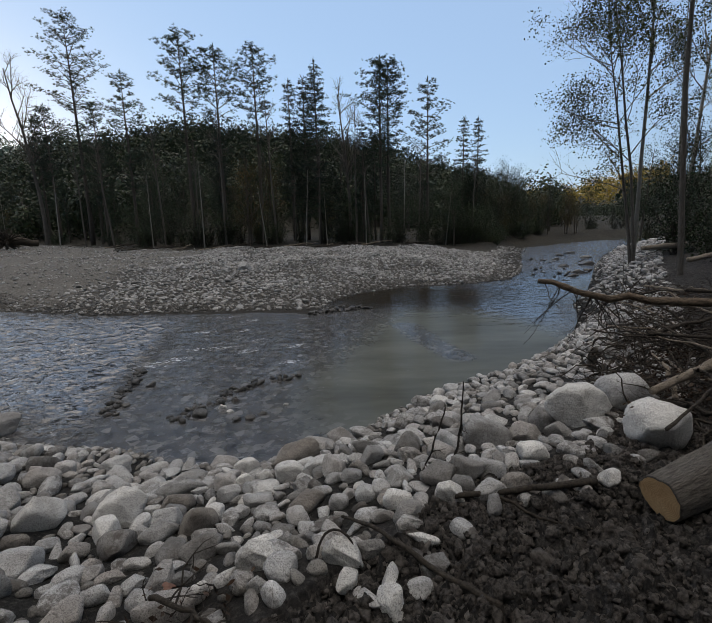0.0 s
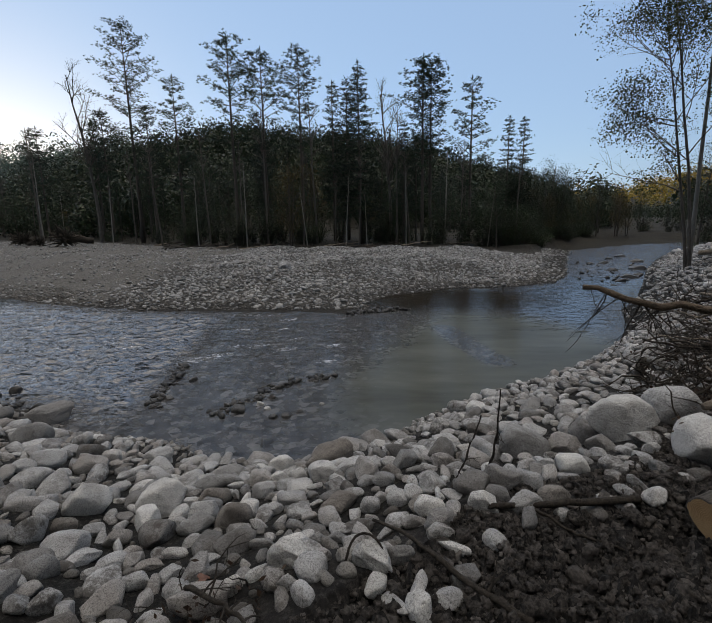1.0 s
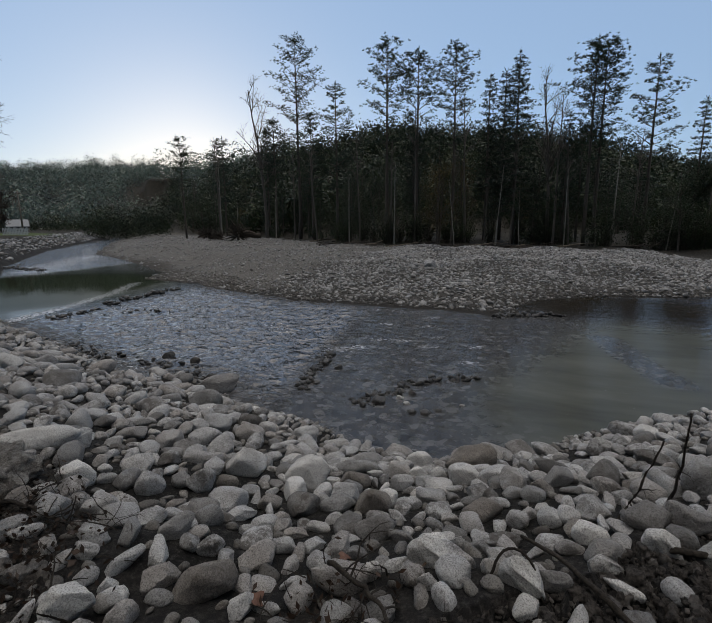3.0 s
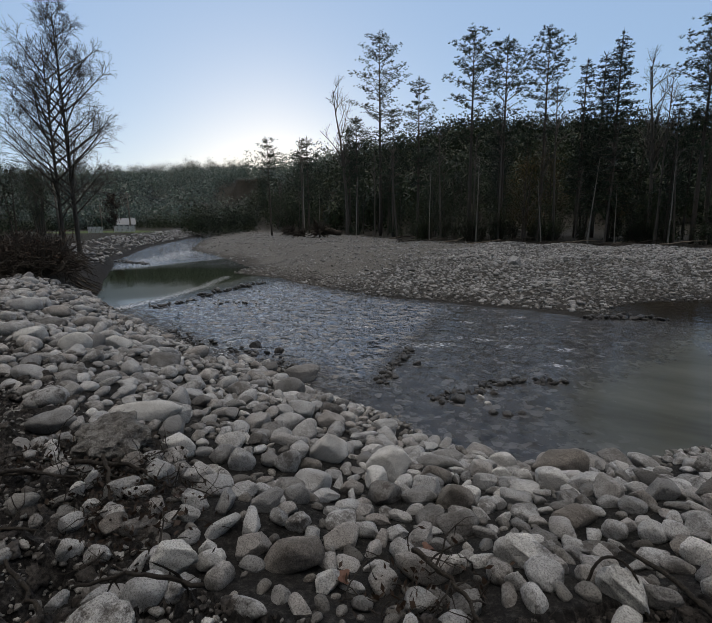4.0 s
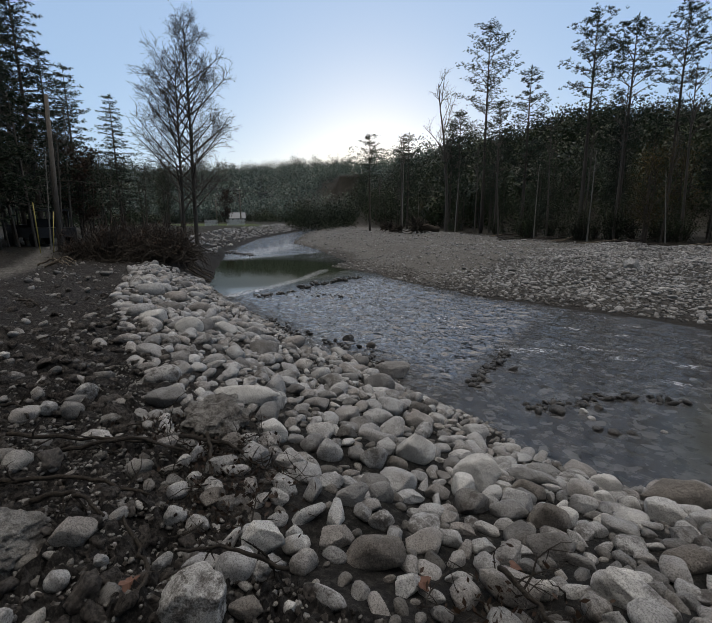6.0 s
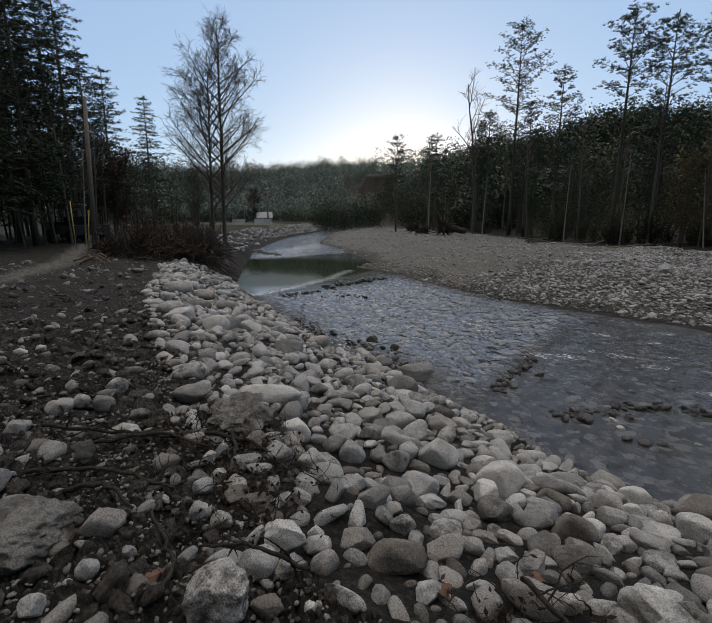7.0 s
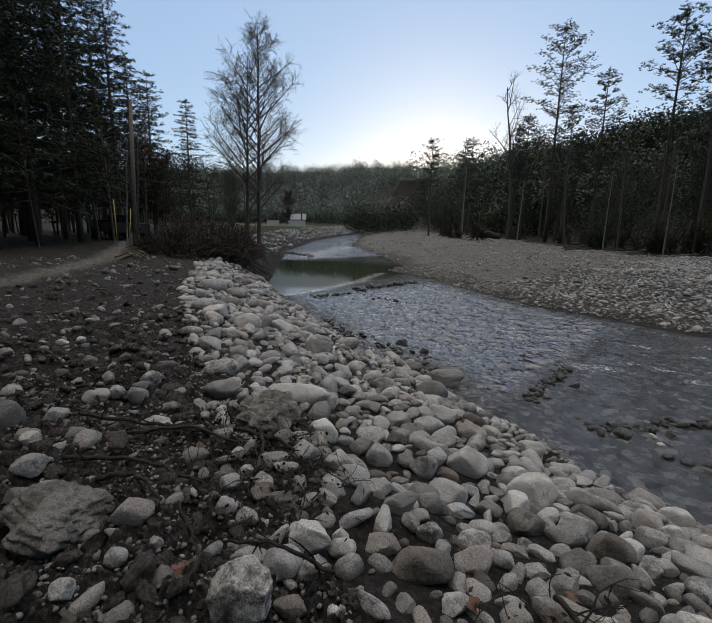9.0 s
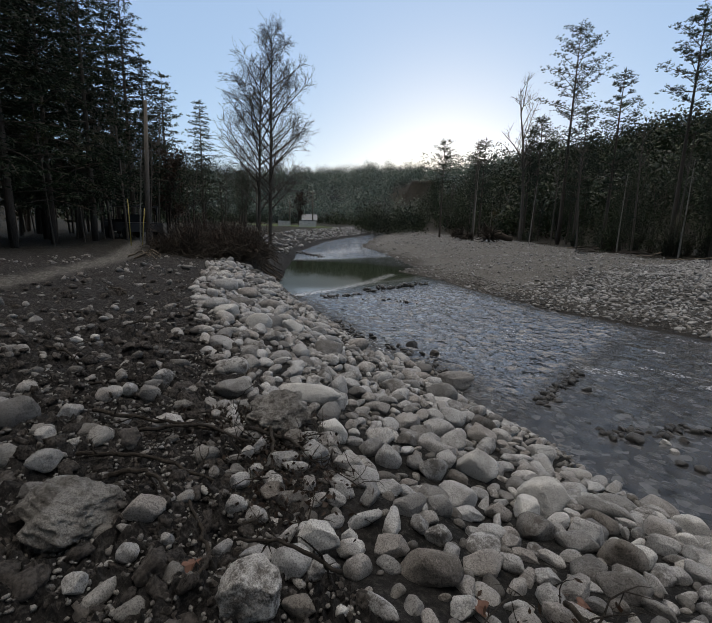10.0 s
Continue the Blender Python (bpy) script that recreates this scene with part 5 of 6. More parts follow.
for x, y, s, a in ((-3.6, 34.7, 0.8, 3), (-2.0, 34.6, 0.55, -2), (0.9, 34.0, 0.75, 0), (-11.5, 35.4, 0.9, 1), (-6.6, 34.9, 0.7, -6), (3.6, 33.4, 0.9, 1), (6.4, 32.2, 0.6, 5), (-15.6, 35.8, 0.8, 0), (-27, 42.4, 0.9, 2), (-38.2, 47.5, 1.3, 0)):
    stand(snag, x, y, s, x * 31, (0, a))

# the dark mass of the woods behind them
r7 = np.random.RandomState(77)
n_ = 0
while n_ < 130:
    x, y = r7.uniform(-75, 34), r7.uniform(28, 85)
    pt = (np.array([x]), np.array([y]))
    if within(*pt, SHOAL)[0] or within(*pt, WATER)[0] or reach(*pt, NEAR)[0] < reach(*pt, FAR)[0]:
        continue
    d = reach(*pt, BAR)[0]
    if d < 1.0 or d > 26 or r7.uniform() > 1.15 - d / 26:
        continue
    n_ += 1
    kind = r7.choice(6, p=[0.24, 0.24, 0.08, 0.20, 0.12, 0.12]) if d < 8 else r7.choice(6, p=[0.3, 0.36, 0.08, 0.02, 0.14, 0.10])
    src = (under_a, under_b, under_c, thick_a, spruce_b, spruce_b)[kind]
    far_ = 0.62 if x < -28 or 6.5 < x < 11 else 0.42 if x > 11 else 1.0
    stand(src, x, y, r7.uniform(0.75, 1.15) * far_ * (0.72 if src in (spruce_b, hem_a) else 1), r7.uniform(0, 360))
for k in range(66):
    s = r7.uniform()
    seg = r7.randint(0, len(BAR) - 2)
    p = BAR[seg] * (1 - s) + BAR[seg + 1] * s
    stand((thick_b, thick_a)[k % 2], p[0] + r7.normal() * 0.8, p[1] + 1.6 + abs(r7.normal()) * 1.6, r7.uniform(0.6, 1.0), r7.uniform(0, 360))

for k in range(36):
    s = r7.uniform()
    p = (BAR, CREST)[k % 3 == 0][3] * (1 - s) + (BAR, CREST)[k % 3 == 0][4 if k % 2 else 2] * s
    side = 1 if k % 3 == 0 else -1
    stand((thick_b, thick_a)[k % 2], p[0] + side * (0.5 + abs(r7.normal()) * 1.2), p[1] + abs(r7.normal()) * 1.0, r7.uniform(0.45, 0.8), r7.uniform(0, 360))

for k in range(16):
    x = -36 - 2.2 * k + r7.normal() * 1.0
    y = float(np.interp(-x, -BAR[:, 0], BAR[:, 1])) + 2.5 + abs(r7.normal()) * 4
    stand((bare_b, snag)[k % 3 == 0], x, y, r7.uniform(0.5, 0.85), k * 70, (0, r7.uniform(-2, 2)))

# right bank
leafy = tree("leafy_tree", broadleaf(151, 9.6, 2.7, 2, 15000, 3, (0.045, 0.095), 0.058, 0.3, 0.3, scatter=0.24, clumps=130, wobble=0.03), M_GREYBARK, M_LEAF, "leaning riverside tree with sparse green leaves", "tree", "trees on the right bank")
stand(leafy, 9.0, 14.9, 0.97, 100, (0, -12))
pale = tree("pale_tree", broadleaf(152, 11, 2.0, 1, 5200, 2, (0.045, 0.09), 0.08, 0.6, 0.45, scatter=0.17, clumps=48, wobble=0.02), M_PALEBARK, M_LEAF, "pale-barked slender tree with few leaves", "tree", "trees on the right bank")
stand(pale, 9.4, 15.4, 0.95, 0)
trunk_r = tree("tall_tree", broadleaf(153, 12, 2.4, 1, 3200, 2, (0.045, 0.09), 0.066, 0.5, 0.5, scatter=0.17, clumps=48, wobble=0.02), M_GREYBARK, M_LEAF, "tall grey trunk leaning over the bank", "tree", "trees on the right bank")
stand(trunk_r, 7.05, 9.8, 1.0, 30, (0, -1))
stand(trunk_r, 7.3, 9.0, 1.05, 200, (0, -3))
for x, y, s in ((12, 17, 1.0), (14, 20, 0.9), (10.5, 12.5, 1.0), (17, 22.5, 1.0), (13.2, 14.5, 0.8), (20, 25, 0.9), (9.5, 10.5, 0.9)):
    stand(pale, x, y, s, x * 77, (0, r7.uniform(-4, 4)))
for x, y, s in ((11.6, 16.3, 0.5), (13, 18.6, 0.5), (16, 21.5, 0.55), (12, 13.4, 0.45), (19, 23.5, 0.6), (22, 25.6, 0.8), (28, 27, 0.9), (15, 17, 0.6)):
    stand(under_b, x, y, s, x * 33)
for x, y, s in ((10.6, 14.8, 0.8), (11.3, 15.9, 0.7), (9.5, 12.0, 0.6), (8.8, 10.8, 0.6), (14.4, 20, 0.8), (18, 23, 0.9), (21.5, 25.5, 0.9)):
    stand(thick_a, x, y, s, x * 21)
stand(under_c, 22.8, 55.5, 0.7, 0)
for x, y, s in ((20, 52, 0.4), (26, 58, 0.45), (17, 46, 0.45), (31, 66, 0.5), (36, 72, 0.6), (40, 66, 0.7), (46, 78, 0.9), (30, 50, 0.5), (38, 58, 0.8)):
    stand(under_b, x, y, s, x * 50)

n_ = 0
while n_ < 60:
    a, r = radians(r7.uniform(-33, -14)), r7.uniform(36, 58) if n_ < 30 else r7.uniform(37, 46)
    x, y = math.sin(-a) * r, math.cos(a) * r
    if within(np.array([x]), np.array([y]), WATER)[0] or within(np.array([x]), np.array([y]), SHOAL)[0]:
        continue
    n_ += 1
    stand((thick_a, under_a, under_b, thick_b, under_c)[n_ % 5], x, y, r7.uniform(0.5, 0.75), r7.uniform(0, 360))

for k in range(26):
    a, r = radians(-13.5 - 0.62 * k), r7.uniform(38, 42)
    x, y = math.sin(-a) * r, math.cos(a) * r
    if not (within(np.array([x]), np.array([y]), WATER)[0] or within(np.array([x]), np.array([y]), SHOAL)[0]):
        stand((thick_a, thick_b)[k % 2], x, y, r7.uniform(0.55, 0.8), r7.uniform(0, 360))

# left bank: the bare twin tree, conifers beside the track
def twin_crown(seed, height, half):
    """A leafless tree with two straight stems and rising limbs that divide into fine twigs, egg-shaped in outline."""
    q = np.random.RandomState(seed)
    wood, arms = Shape(), Shape()
    for k, (ox, oy, tall) in enumerate(((0.0, 0.0, 1.0), (-0.25, -0.55, 0.87))):
        top = height * tall
        pts, _ = limb(wood, q, (ox, oy, 0), (0.0, 0.010 - 0.012 * k, 1), top, 0.125 - 0.02 * k, 9, 8, 0.006, 0.01, 0.12)
        count = 46 - 16 * k
        for n in range(count):
            u = 0.17 + (0.81 - 0.10 * k) * (n + q.uniform(0, 0.8)) / count
            c = np.array([np.interp(u * 9, np.arange(10), pts[:, i]) for i in range(3)])
            a = n * 2.4 + q.normal(0, 0.3)
            e = min(1.0, max(0.0, (u * tall - 0.02) / 0.96))
            L = half * (0.12 + 1.12 * math.sin(math.pi * min(1, e * 0.94 + 0.06)) ** 0.65 * (1 - 0.42 * e)) * q.uniform(0.75, 1.08)
            w = np.array([math.cos(a), math.sin(a), q.uniform(0.55, 0.9) + 0.5 * e])
            main, _ = limb(arms, q, c, w / np.linalg.norm(w), L, 0.012 + 0.012 * L, 7, 4, 0.05, 0.015, 0.18)
            for m in range(int(4 + 2.6 * L)):
                f = q.uniform(0.22, 1.0)
                p = np.array([np.interp(f * 7, np.arange(8), main[:, i]) for i in range(3)])
                way = (main[-1] - main[0]) / L
                side = np.cross(way, dirs(q, 1)[0])
                side /= np.linalg.norm(side) + 1e-9
                l2 = (0.25 + 0.30 * L) * (1.15 - 0.7 * f) * q.uniform(0.6, 1.1)
                w2 = way * 0.8 + side * 0.75 + np.array([0, 0, 0.12])
                sec, _ = limb(arms, q, p, w2 / np.linalg.norm(w2), l2, 0.011, 4, 3, 0.09, 0.02, 0.5)
                for _ in range(5):
                    g_ = q.randint(1, 5)
                    w3 = w2 * 0.7 + dirs(q, 1)[0] * 0.8
                    ter, _ = limb(arms, q, sec[g_], w3 / np.linalg.norm(w3), q.uniform(0.22, 0.55), 0.007, 3, 3, 0.12, 0.02, 0.6)
                    for _ in range(2):
                        w4 = w3 + dirs(q, 1)[0] * 0.9
                        limb(arms, q, ter[q.randint(1, 4)], w4 / np.linalg.norm(w4), q.uniform(0.12, 0.3), 0.005, 2, 3, 0.1, 0.0, 0.7)
    return wood, Shape(), arms


bare_big = tree("bare_tree", twin_crown(161, 11.4, 3.1), M_GREYBARK, M_LEAF, "tall leafless tree with two stems and fine twigs", "bare tree")
stand(bare_big, -26.95, 13.4, 1.12, 0)
stand(hem_b, -42.7, 14.6, 0.86, 70)
for x, y, s, k in ((-24, 3.2, 1.0, 0), (-29.6, 6.0, 1.0, 1), (-35.2, 8.2, 0.98, 0), (-40.8, 10.9, 0.95, 1), (-20.2, 0.2, 0.95, 1), (-22.1, 1.5, 0.9, 0), (-26, 1.5, 1.1, 1), (-31, 3.5, 1.1, 0), (-37, 5.5, 1.05, 1), (-24, -1.5, 1.1, 0), (-19, -2.2, 1.0, 0), (-29, -1, 1.2, 1), (-18, -4.5, 1.1, 1), (-25.5, 0.2, 1.25, 0), (-21.5, -0.6, 1.2, 1), (-27.5, 3.0, 1.15, 1), (-33, 5.8, 1.15, 0), (-31.5, 1.5, 1.3, 1), (-23, -3.5, 1.3, 0)):
    stand((hem_a, hem_b)[k], x, y, s, x * 47)
for x, y, s in ((-27.5, 4.8, 0.9), (-33, 6.4, 0.9), (-22.4, 2.6, 0.8), (-20.6, 1.4, 0.8), (-25.4, 3.8, 0.9)):
    stand(trunk_r, x, y, s * 0.6, x * 9)
for x, y, s in ((-34, 9.6, 0.7), (-38, 12, 0.8), (-46, 16, 1.0), (-52, 20, 1.0), (-58, 25, 1.0), (-64, 28, 1.1), (-50, 14, 1.0), (-45, 10, 1.0), (-60, 18, 1.2), (-70, 30, 1.1), (-36, 1, 1.0), (-30, 0.5, 0.9), (-42, 5, 1.0)):
    stand(under_b if int(x) % 2 else under_a, x, y, s, x * 15)
for k in range(20):
    a, r = radians(r7.uniform(75.5, 88)), r7.uniform(23, 36)
    stand((bare_b, snag)[k % 5 == 0], -math.sin(a) * r, math.cos(a) * r, r7.uniform(0.5, 0.9), k * 70, (r7.uniform(-5, 5), r7.uniform(-3, 3)))
for k in range(12):
    a, r = radians(r7.uniform(76, 92)), r7.uniform(33, 44)
    stand((under_a, under_b)[k % 2], -math.sin(a) * r, math.cos(a) * r, r7.uniform(0.6, 0.8), k * 50)
rust = tree("rusty_tree", broadleaf(171, 5, 1.9, 2, 2600, 3, (0.1, 0.22), low=0.15), M_TWIG, M_RUST, "small tree with rusty red autumn leaves", "tree")
stand(rust, -33, 9.0, 1.0, 0)
stand(rust, -85, 49, 1.2, 90)


def woods(name, spots, size, leaves, material, label, seed, fine=(0.1, 0.2)):
    """Crowns of far trees on the hills, as one mesh."""
    rng = np.random.RandomState(seed)
    out = Shape()
    spots = np.array(spots)
    zs = ground_z(spots[:, 0], spots[:, 1])
    m = len(spots)
    h = rng.uniform(0.7, 1.3, m) * size
    tall = rng.uniform(0.8, 1.7, m)
    d = dirs(rng, m * leaves).reshape(m, leaves, 3)
    rad = rng.uniform(0.55, 1.0, (m, leaves, 1))
    q = d * rad * np.stack([h, h, h * tall], 1)[:, None] * 0.55
    q += np.stack([spots[:, 0], spots[:, 1], zs + h * tall * 0.42], 1)[:, None]
    q = q.reshape(-1, 3)
    face = d.reshape(-1, 3) + rng.normal(0, 0.33, (len(q), 3))
    w = np.cross(face, dirs(rng, len(q)))
    w /= np.linalg.norm(w, axis=1)[:, None] + 1e-9
    side = np.cross(face, w)
    side /= np.linalg.norm(side, axis=1)[:, None] + 1e-9
    big = np.repeat(h, leaves) * rng.uniform(*fine, len(q))
    out.blades(q, w, side, big, big * 0.75)
    return tagged(new(name, out.mesh(name, material, False)), label, "woods", "", "stuff")


def hill_spots(n, az0, az1, r0, r1, seed):
    rng = np.random.RandomState(seed)
    a = np.radians(rng.uniform(az0, az1, n))
    r = np.sqrt(rng.uniform(r0 ** 2, r1 ** 2, n))
    return np.stack([-np.sin(a) * r, np.cos(a) * r], 1)


woods("hill_woods", hill_spots(1000, -24, 36, 62, 135, 1), 4.5, 250, M_WOODS, "dark wooded hill behind the river", 51, (0.06, 0.12))
woods("hill_woods", hill_spots(1900, 26, 84, 114, 345, 2), 5.8, 165, M_HAZE_TINT, "wooded ridge up the valley with haze tinted into its leaves", 52, (0.065, 0.115))
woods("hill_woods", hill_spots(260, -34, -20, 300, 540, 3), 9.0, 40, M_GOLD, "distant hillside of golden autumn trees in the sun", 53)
woods("hill_woods", hill_spots(300, -75, -30, 60, 230, 4), 7.0, 34, M_WOODS, "woods on the slope behind the right bank", 54)
woods("hill_woods", hill_spots(260, 80, 130, 60, 260, 6), 7.0, 34, M_WOODS, "woods on the slope beyond the track", 55)
woods("hill_woods", hill_spots(240, 34, 52, 72, 135, 12), 4.0, 280, M_WOODS, "wooded foot of the hill where the valley bends", 59, (0.045, 0.085))
floor_ = hill_spots(800, 36, 84, 72, 140, 8)
floor_ = [p for p in floor_ if not (within(np.array([p[0]]), np.array([p[1]]), WATER)[0] or within(np.array([p[0]]), np.array([p[1]]), SHOAL)[0] or within(np.array([p[0]]), np.array([p[1]]), SLOPE)[0]
                                    or math.hypot((p[0] + 74) / 18, (p[1] - 40) / 11) < 1 or 56 < math.degrees(math.atan2(-p[0], p[1])) < 63 and math.hypot(*p) < 114 or (reach(np.array([p[0]]), np.array([p[1]]), NEAR)[0] < 9))]
woods("valley_woods", floor_, 2.0, 150, M_WOODS, "low dark trees and bushes on the valley floor", 56, (0.08, 0.15))
woods("hill_woods", [p for p in hill_spots(420, -33, -17, 70, 300, 9) if not (within(np.array([p[0]]), np.array([p[1]]), WATER)[0] or reach(np.array([p[0]]), np.array([p[1]]), NEAR)[0] < 5)], 3.2, 80, M_WOODS, "woods closing the valley downstream", 57, (0.06, 0.12))
# unseen crowns added behind the camera to cut low sky light on the stones
woods("light_block_woods", [p for p in hill_spots(300, 98, 264, 13, 34, 10) if p[1] < -9], 10.0, 60, M_WOODS, "unseen trees added behind the bank to block low sky light", 58, (0.1, 0.2))


# ---- wood and debris on the bank ----
def bent(points, n=12, rough=0.01, seed=1):
    """A smooth uneven line through a few places."""
    rng = np.random.RandomState(seed)
    p = np.array(points, float)
    s = np.linspace(0, len(p) - 1, n)
    out = np.stack([np.interp(s, np.arange(len(p)), p[:, i]) for i in range(3)], 1)
    for _ in range(2):
        out[1:-1] = (out[:-2] + 2 * out[1:-1] + out[2:]) / 4
    out[1:-1] += rng.normal(0, rough, out[1:-1].shape)
    return out


def stick(name, points, r0, r1, material, label, category="branch", group="", twigs=0, seed=1, sides=7, rough=0.004, twig_len=0.3):
    """A stick or branch with side twigs."""
    rng = np.random.RandomState(seed)
    base = tagged(new(name), label, category, group)
    body = Shape()
    line = bent(points, 14, rough, seed)
    body.tube(line, np.linspace(r0, r1, len(line)) * (1 + rng.normal(0, 0.06, len(line))), sides)
    part("stem", body.mesh(name + "_stem", material), base)
    if twigs:
        fine = Shape()
        for k in range(twigs):
            s = rng.randint(2, len(line))
            w = dirs(rng, 1)[0]
            pts, w2 = limb(fine, rng, line[s], w, twig_len * rng.uniform(0.4, 1.1), r1 * 0.6 + 0.002, 5, 3, 0.22)
            for _ in range(2):
                limb(fine, rng, pts[rng.randint(1, 5)], w2 + rng.normal(0, 0.6, 3), twig_len * rng.uniform(0.2, 0.5), r1 * 0.35 + 0.0012, 3, 3, 0.2)
        part("twigwork", fine.mesh(name + "_twigs", M_TWIG), base, "", "stuff")
    return base


def zg(x, y, up=0.0):
    return float(ground_z(np.array([x]), np.array([y]))[0]) + up


# the sawn log
log = tagged(new("sawn_log"), "sawn tree trunk with a pale cut end lying on soil", "log")
axis = Vector((0.93, 0.28, 0.20)).normalized()
turn = axis.to_track_quat("Z", "Y").to_matrix().to_4x4()
log.matrix_world = Matrix.Translation((1.42, 1.93, 1.26)) @ turn
lb = Shape()
zz = np.linspace(0, 2.6, 22)
aa = np.arange(40) * 2 * np.pi / 40
lrng = np.random.RandomState(3)
flute = 1 + 0.035 * np.sin(aa * 3 + 1) + 0.02 * np.sin(aa * 7)
rad = 0.112 + 0.010 * np.sin(zz * 3)[:, None] + lrng.normal(0, 0.003, (22, 40))
lv = np.stack([np.cos(aa)[None] * rad * flute, np.sin(aa)[None] * rad * flute, np.repeat(zz[:, None], 40, 1)], 2).reshape(-1, 3)
ii, jj = np.meshgrid(np.arange(21), np.arange(40), indexing="ij")
a0, a1 = (ii * 40 + jj).ravel(), (ii * 40 + (jj + 1) % 40).ravel()
lb.add(lv, np.concatenate([np.stack([a0, a1, a1 + 40], 1), np.stack([a0, a1 + 40, a0 + 40], 1)]))
rim = np.concatenate([lv[:40], np.stack([lv[:40, 0] * 0.92, lv[:40, 1] * 0.92, np.full(40, -0.002)], 1)])
j_ = np.arange(40)
lb.add(rim, np.concatenate([np.stack([j_, j_ + 40, (j_ + 1) % 40 + 40], 1), np.stack([j_, (j_ + 1) % 40 + 40, (j_ + 1) % 40], 1)]))
part("bark", lb.mesh("log_bark", M_LOGBARK), log, "rough grey-brown bark")
ce = Shape()
rings_r = np.linspace(0, 1, 7)
cv = [(0, 0, -0.004)] + [(math.cos(a) * r * f_ * q_ * (0.93 if r == 1 else 1) , math.sin(a) * r * f_ * q_ * (0.93 if r == 1 else 1), -0.004) for r in rings_r[1:] for a, f_, q_ in zip(aa, flute, rad[0])]
cf = [(0, 1 + (j + 1) % 40, 1 + j) for j in range(40)]
for k in range(5):
    for j in range(40):
        p0, p1 = 1 + k * 40 + j, 1 + k * 40 + (j + 1) % 40
        cf += [(p0, p1, p1 + 40), (p0, p1 + 40, p0 + 40)]
ce.add(cv, cf)
part("cut_end", ce.mesh("log_cut_end", M_CUT), log, "pale orange sawn end with rings")

M_BRANCH = bark_mat("split_branch", (0.03, 0.022, 0.017), (0.22, 0.16, 0.11), 12, (1.2, 3, 3))

# the dead branch that reaches out over the water, and the drift pile behind it
stick("dead_branch", [(1.86, 4.6, 1.92), (2.15, 4.45, 1.83), (2.5, 4.35, 1.77), (3.0, 4.3, 1.75), (3.8, 4.1, 1.70), (4.6, 4.0, 1.6)], 0.024, 0.05, M_BRANCH, "split brown dead branch reaching over the water", "branch", "drift wood", 0, 5, 11, 0.014)
hang = tagged(new("hanging_twigs"), "thin bare twigs hanging from a dead branch", "twigs", "drift wood")
hs_ = Shape()
hr = np.random.RandomState(8)
for k in range(15):
    s = hr.uniform()
    p = np.array((1.9, 4.58, 1.9)) * (1 - s) + np.array((2.6, 4.33, 1.76)) * s
    pts, w = limb(hs_, hr, p, (hr.normal(-0.25, 0.4), hr.normal(0, 0.4), -0.9), hr.uniform(0.3, 0.85), 0.007, 8, 4, 0.16)
    for _ in range(3):
        limb(hs_, hr, pts[hr.randint(2, 7)], w + hr.normal(0, 0.7, 3), hr.uniform(0.08, 0.28), 0.0035, 4, 3, 0.2)
part("twigwork", hs_.mesh("hanging_twigs", M_TWIG), hang, "", "stuff")
dr = np.random.RandomState(21)
for k in range(110):
    x, y = dr.uniform(2.0, 5.2), dr.uniform(2.6, 6.6)
    if not (x > 0.55 * y + 0.40):
        continue
    a = dr.uniform(0, 6.28)
    L = dr.uniform(0.4, 1.5)
    z0 = zg(x, y)
    d = np.array([math.cos(a), math.sin(a)]) * L / 2
    h0, h1 = dr.uniform(0.02, 0.4), dr.uniform(0.02, 0.45)
    stick("drift_branch", [(x - d[0], y - d[1], z0 + h0), (x, y, z0 + (h0 + h1) / 2 + dr.uniform(0, 0.08)), (x + d[0], y + d[1], z0 + h1)], dr.uniform(0.006, 0.03), dr.uniform(0.004, 0.009),
          (M_DEADWOOD, M_TWIG, M_DEADWOOD, M_BLEACHED)[k % 4], "broken dead branch in a heap of drift wood", "branch", "drift wood", 3, 60 + k, 6, 0.008, 0.35)
stick("drift_log", [(1.95, 2.85, 1.42), (2.4, 3.0, 1.52), (3.0, 3.3, 1.62)], 0.025, 0.04, M_BLEACHED, "splintered pale brown limb with the bark stripped off", "log", "drift wood", 2, 31, 8)
stick("drift_log", [(2.9, 3.4, 1.72), (3.6, 3.9, 1.80), (4.4, 4.3, 1.86)], 0.04, 0.055, M_DEADWOOD, "dark drift log in the debris pile", "log", "drift wood", 0, 32, 9)
stick("drift_log", [(8.2, 13.0, 1.55), (9.6, 14.2, 1.5), (11, 15.2, 1.45)], 0.07, 0.10, M_BLEACHED, "pale fallen trunk at the foot of the trees", "log", "drift wood", 0, 33, 9)
stick("drift_log", [(6.6, 9.0, 1.62), (7.8, 9.6, 1.70), (9.0, 10.4, 1.7)], 0.05, 0.07, M_BLEACHED, "pale fallen trunk on the bank", "log", "drift wood", 0, 34, 9)
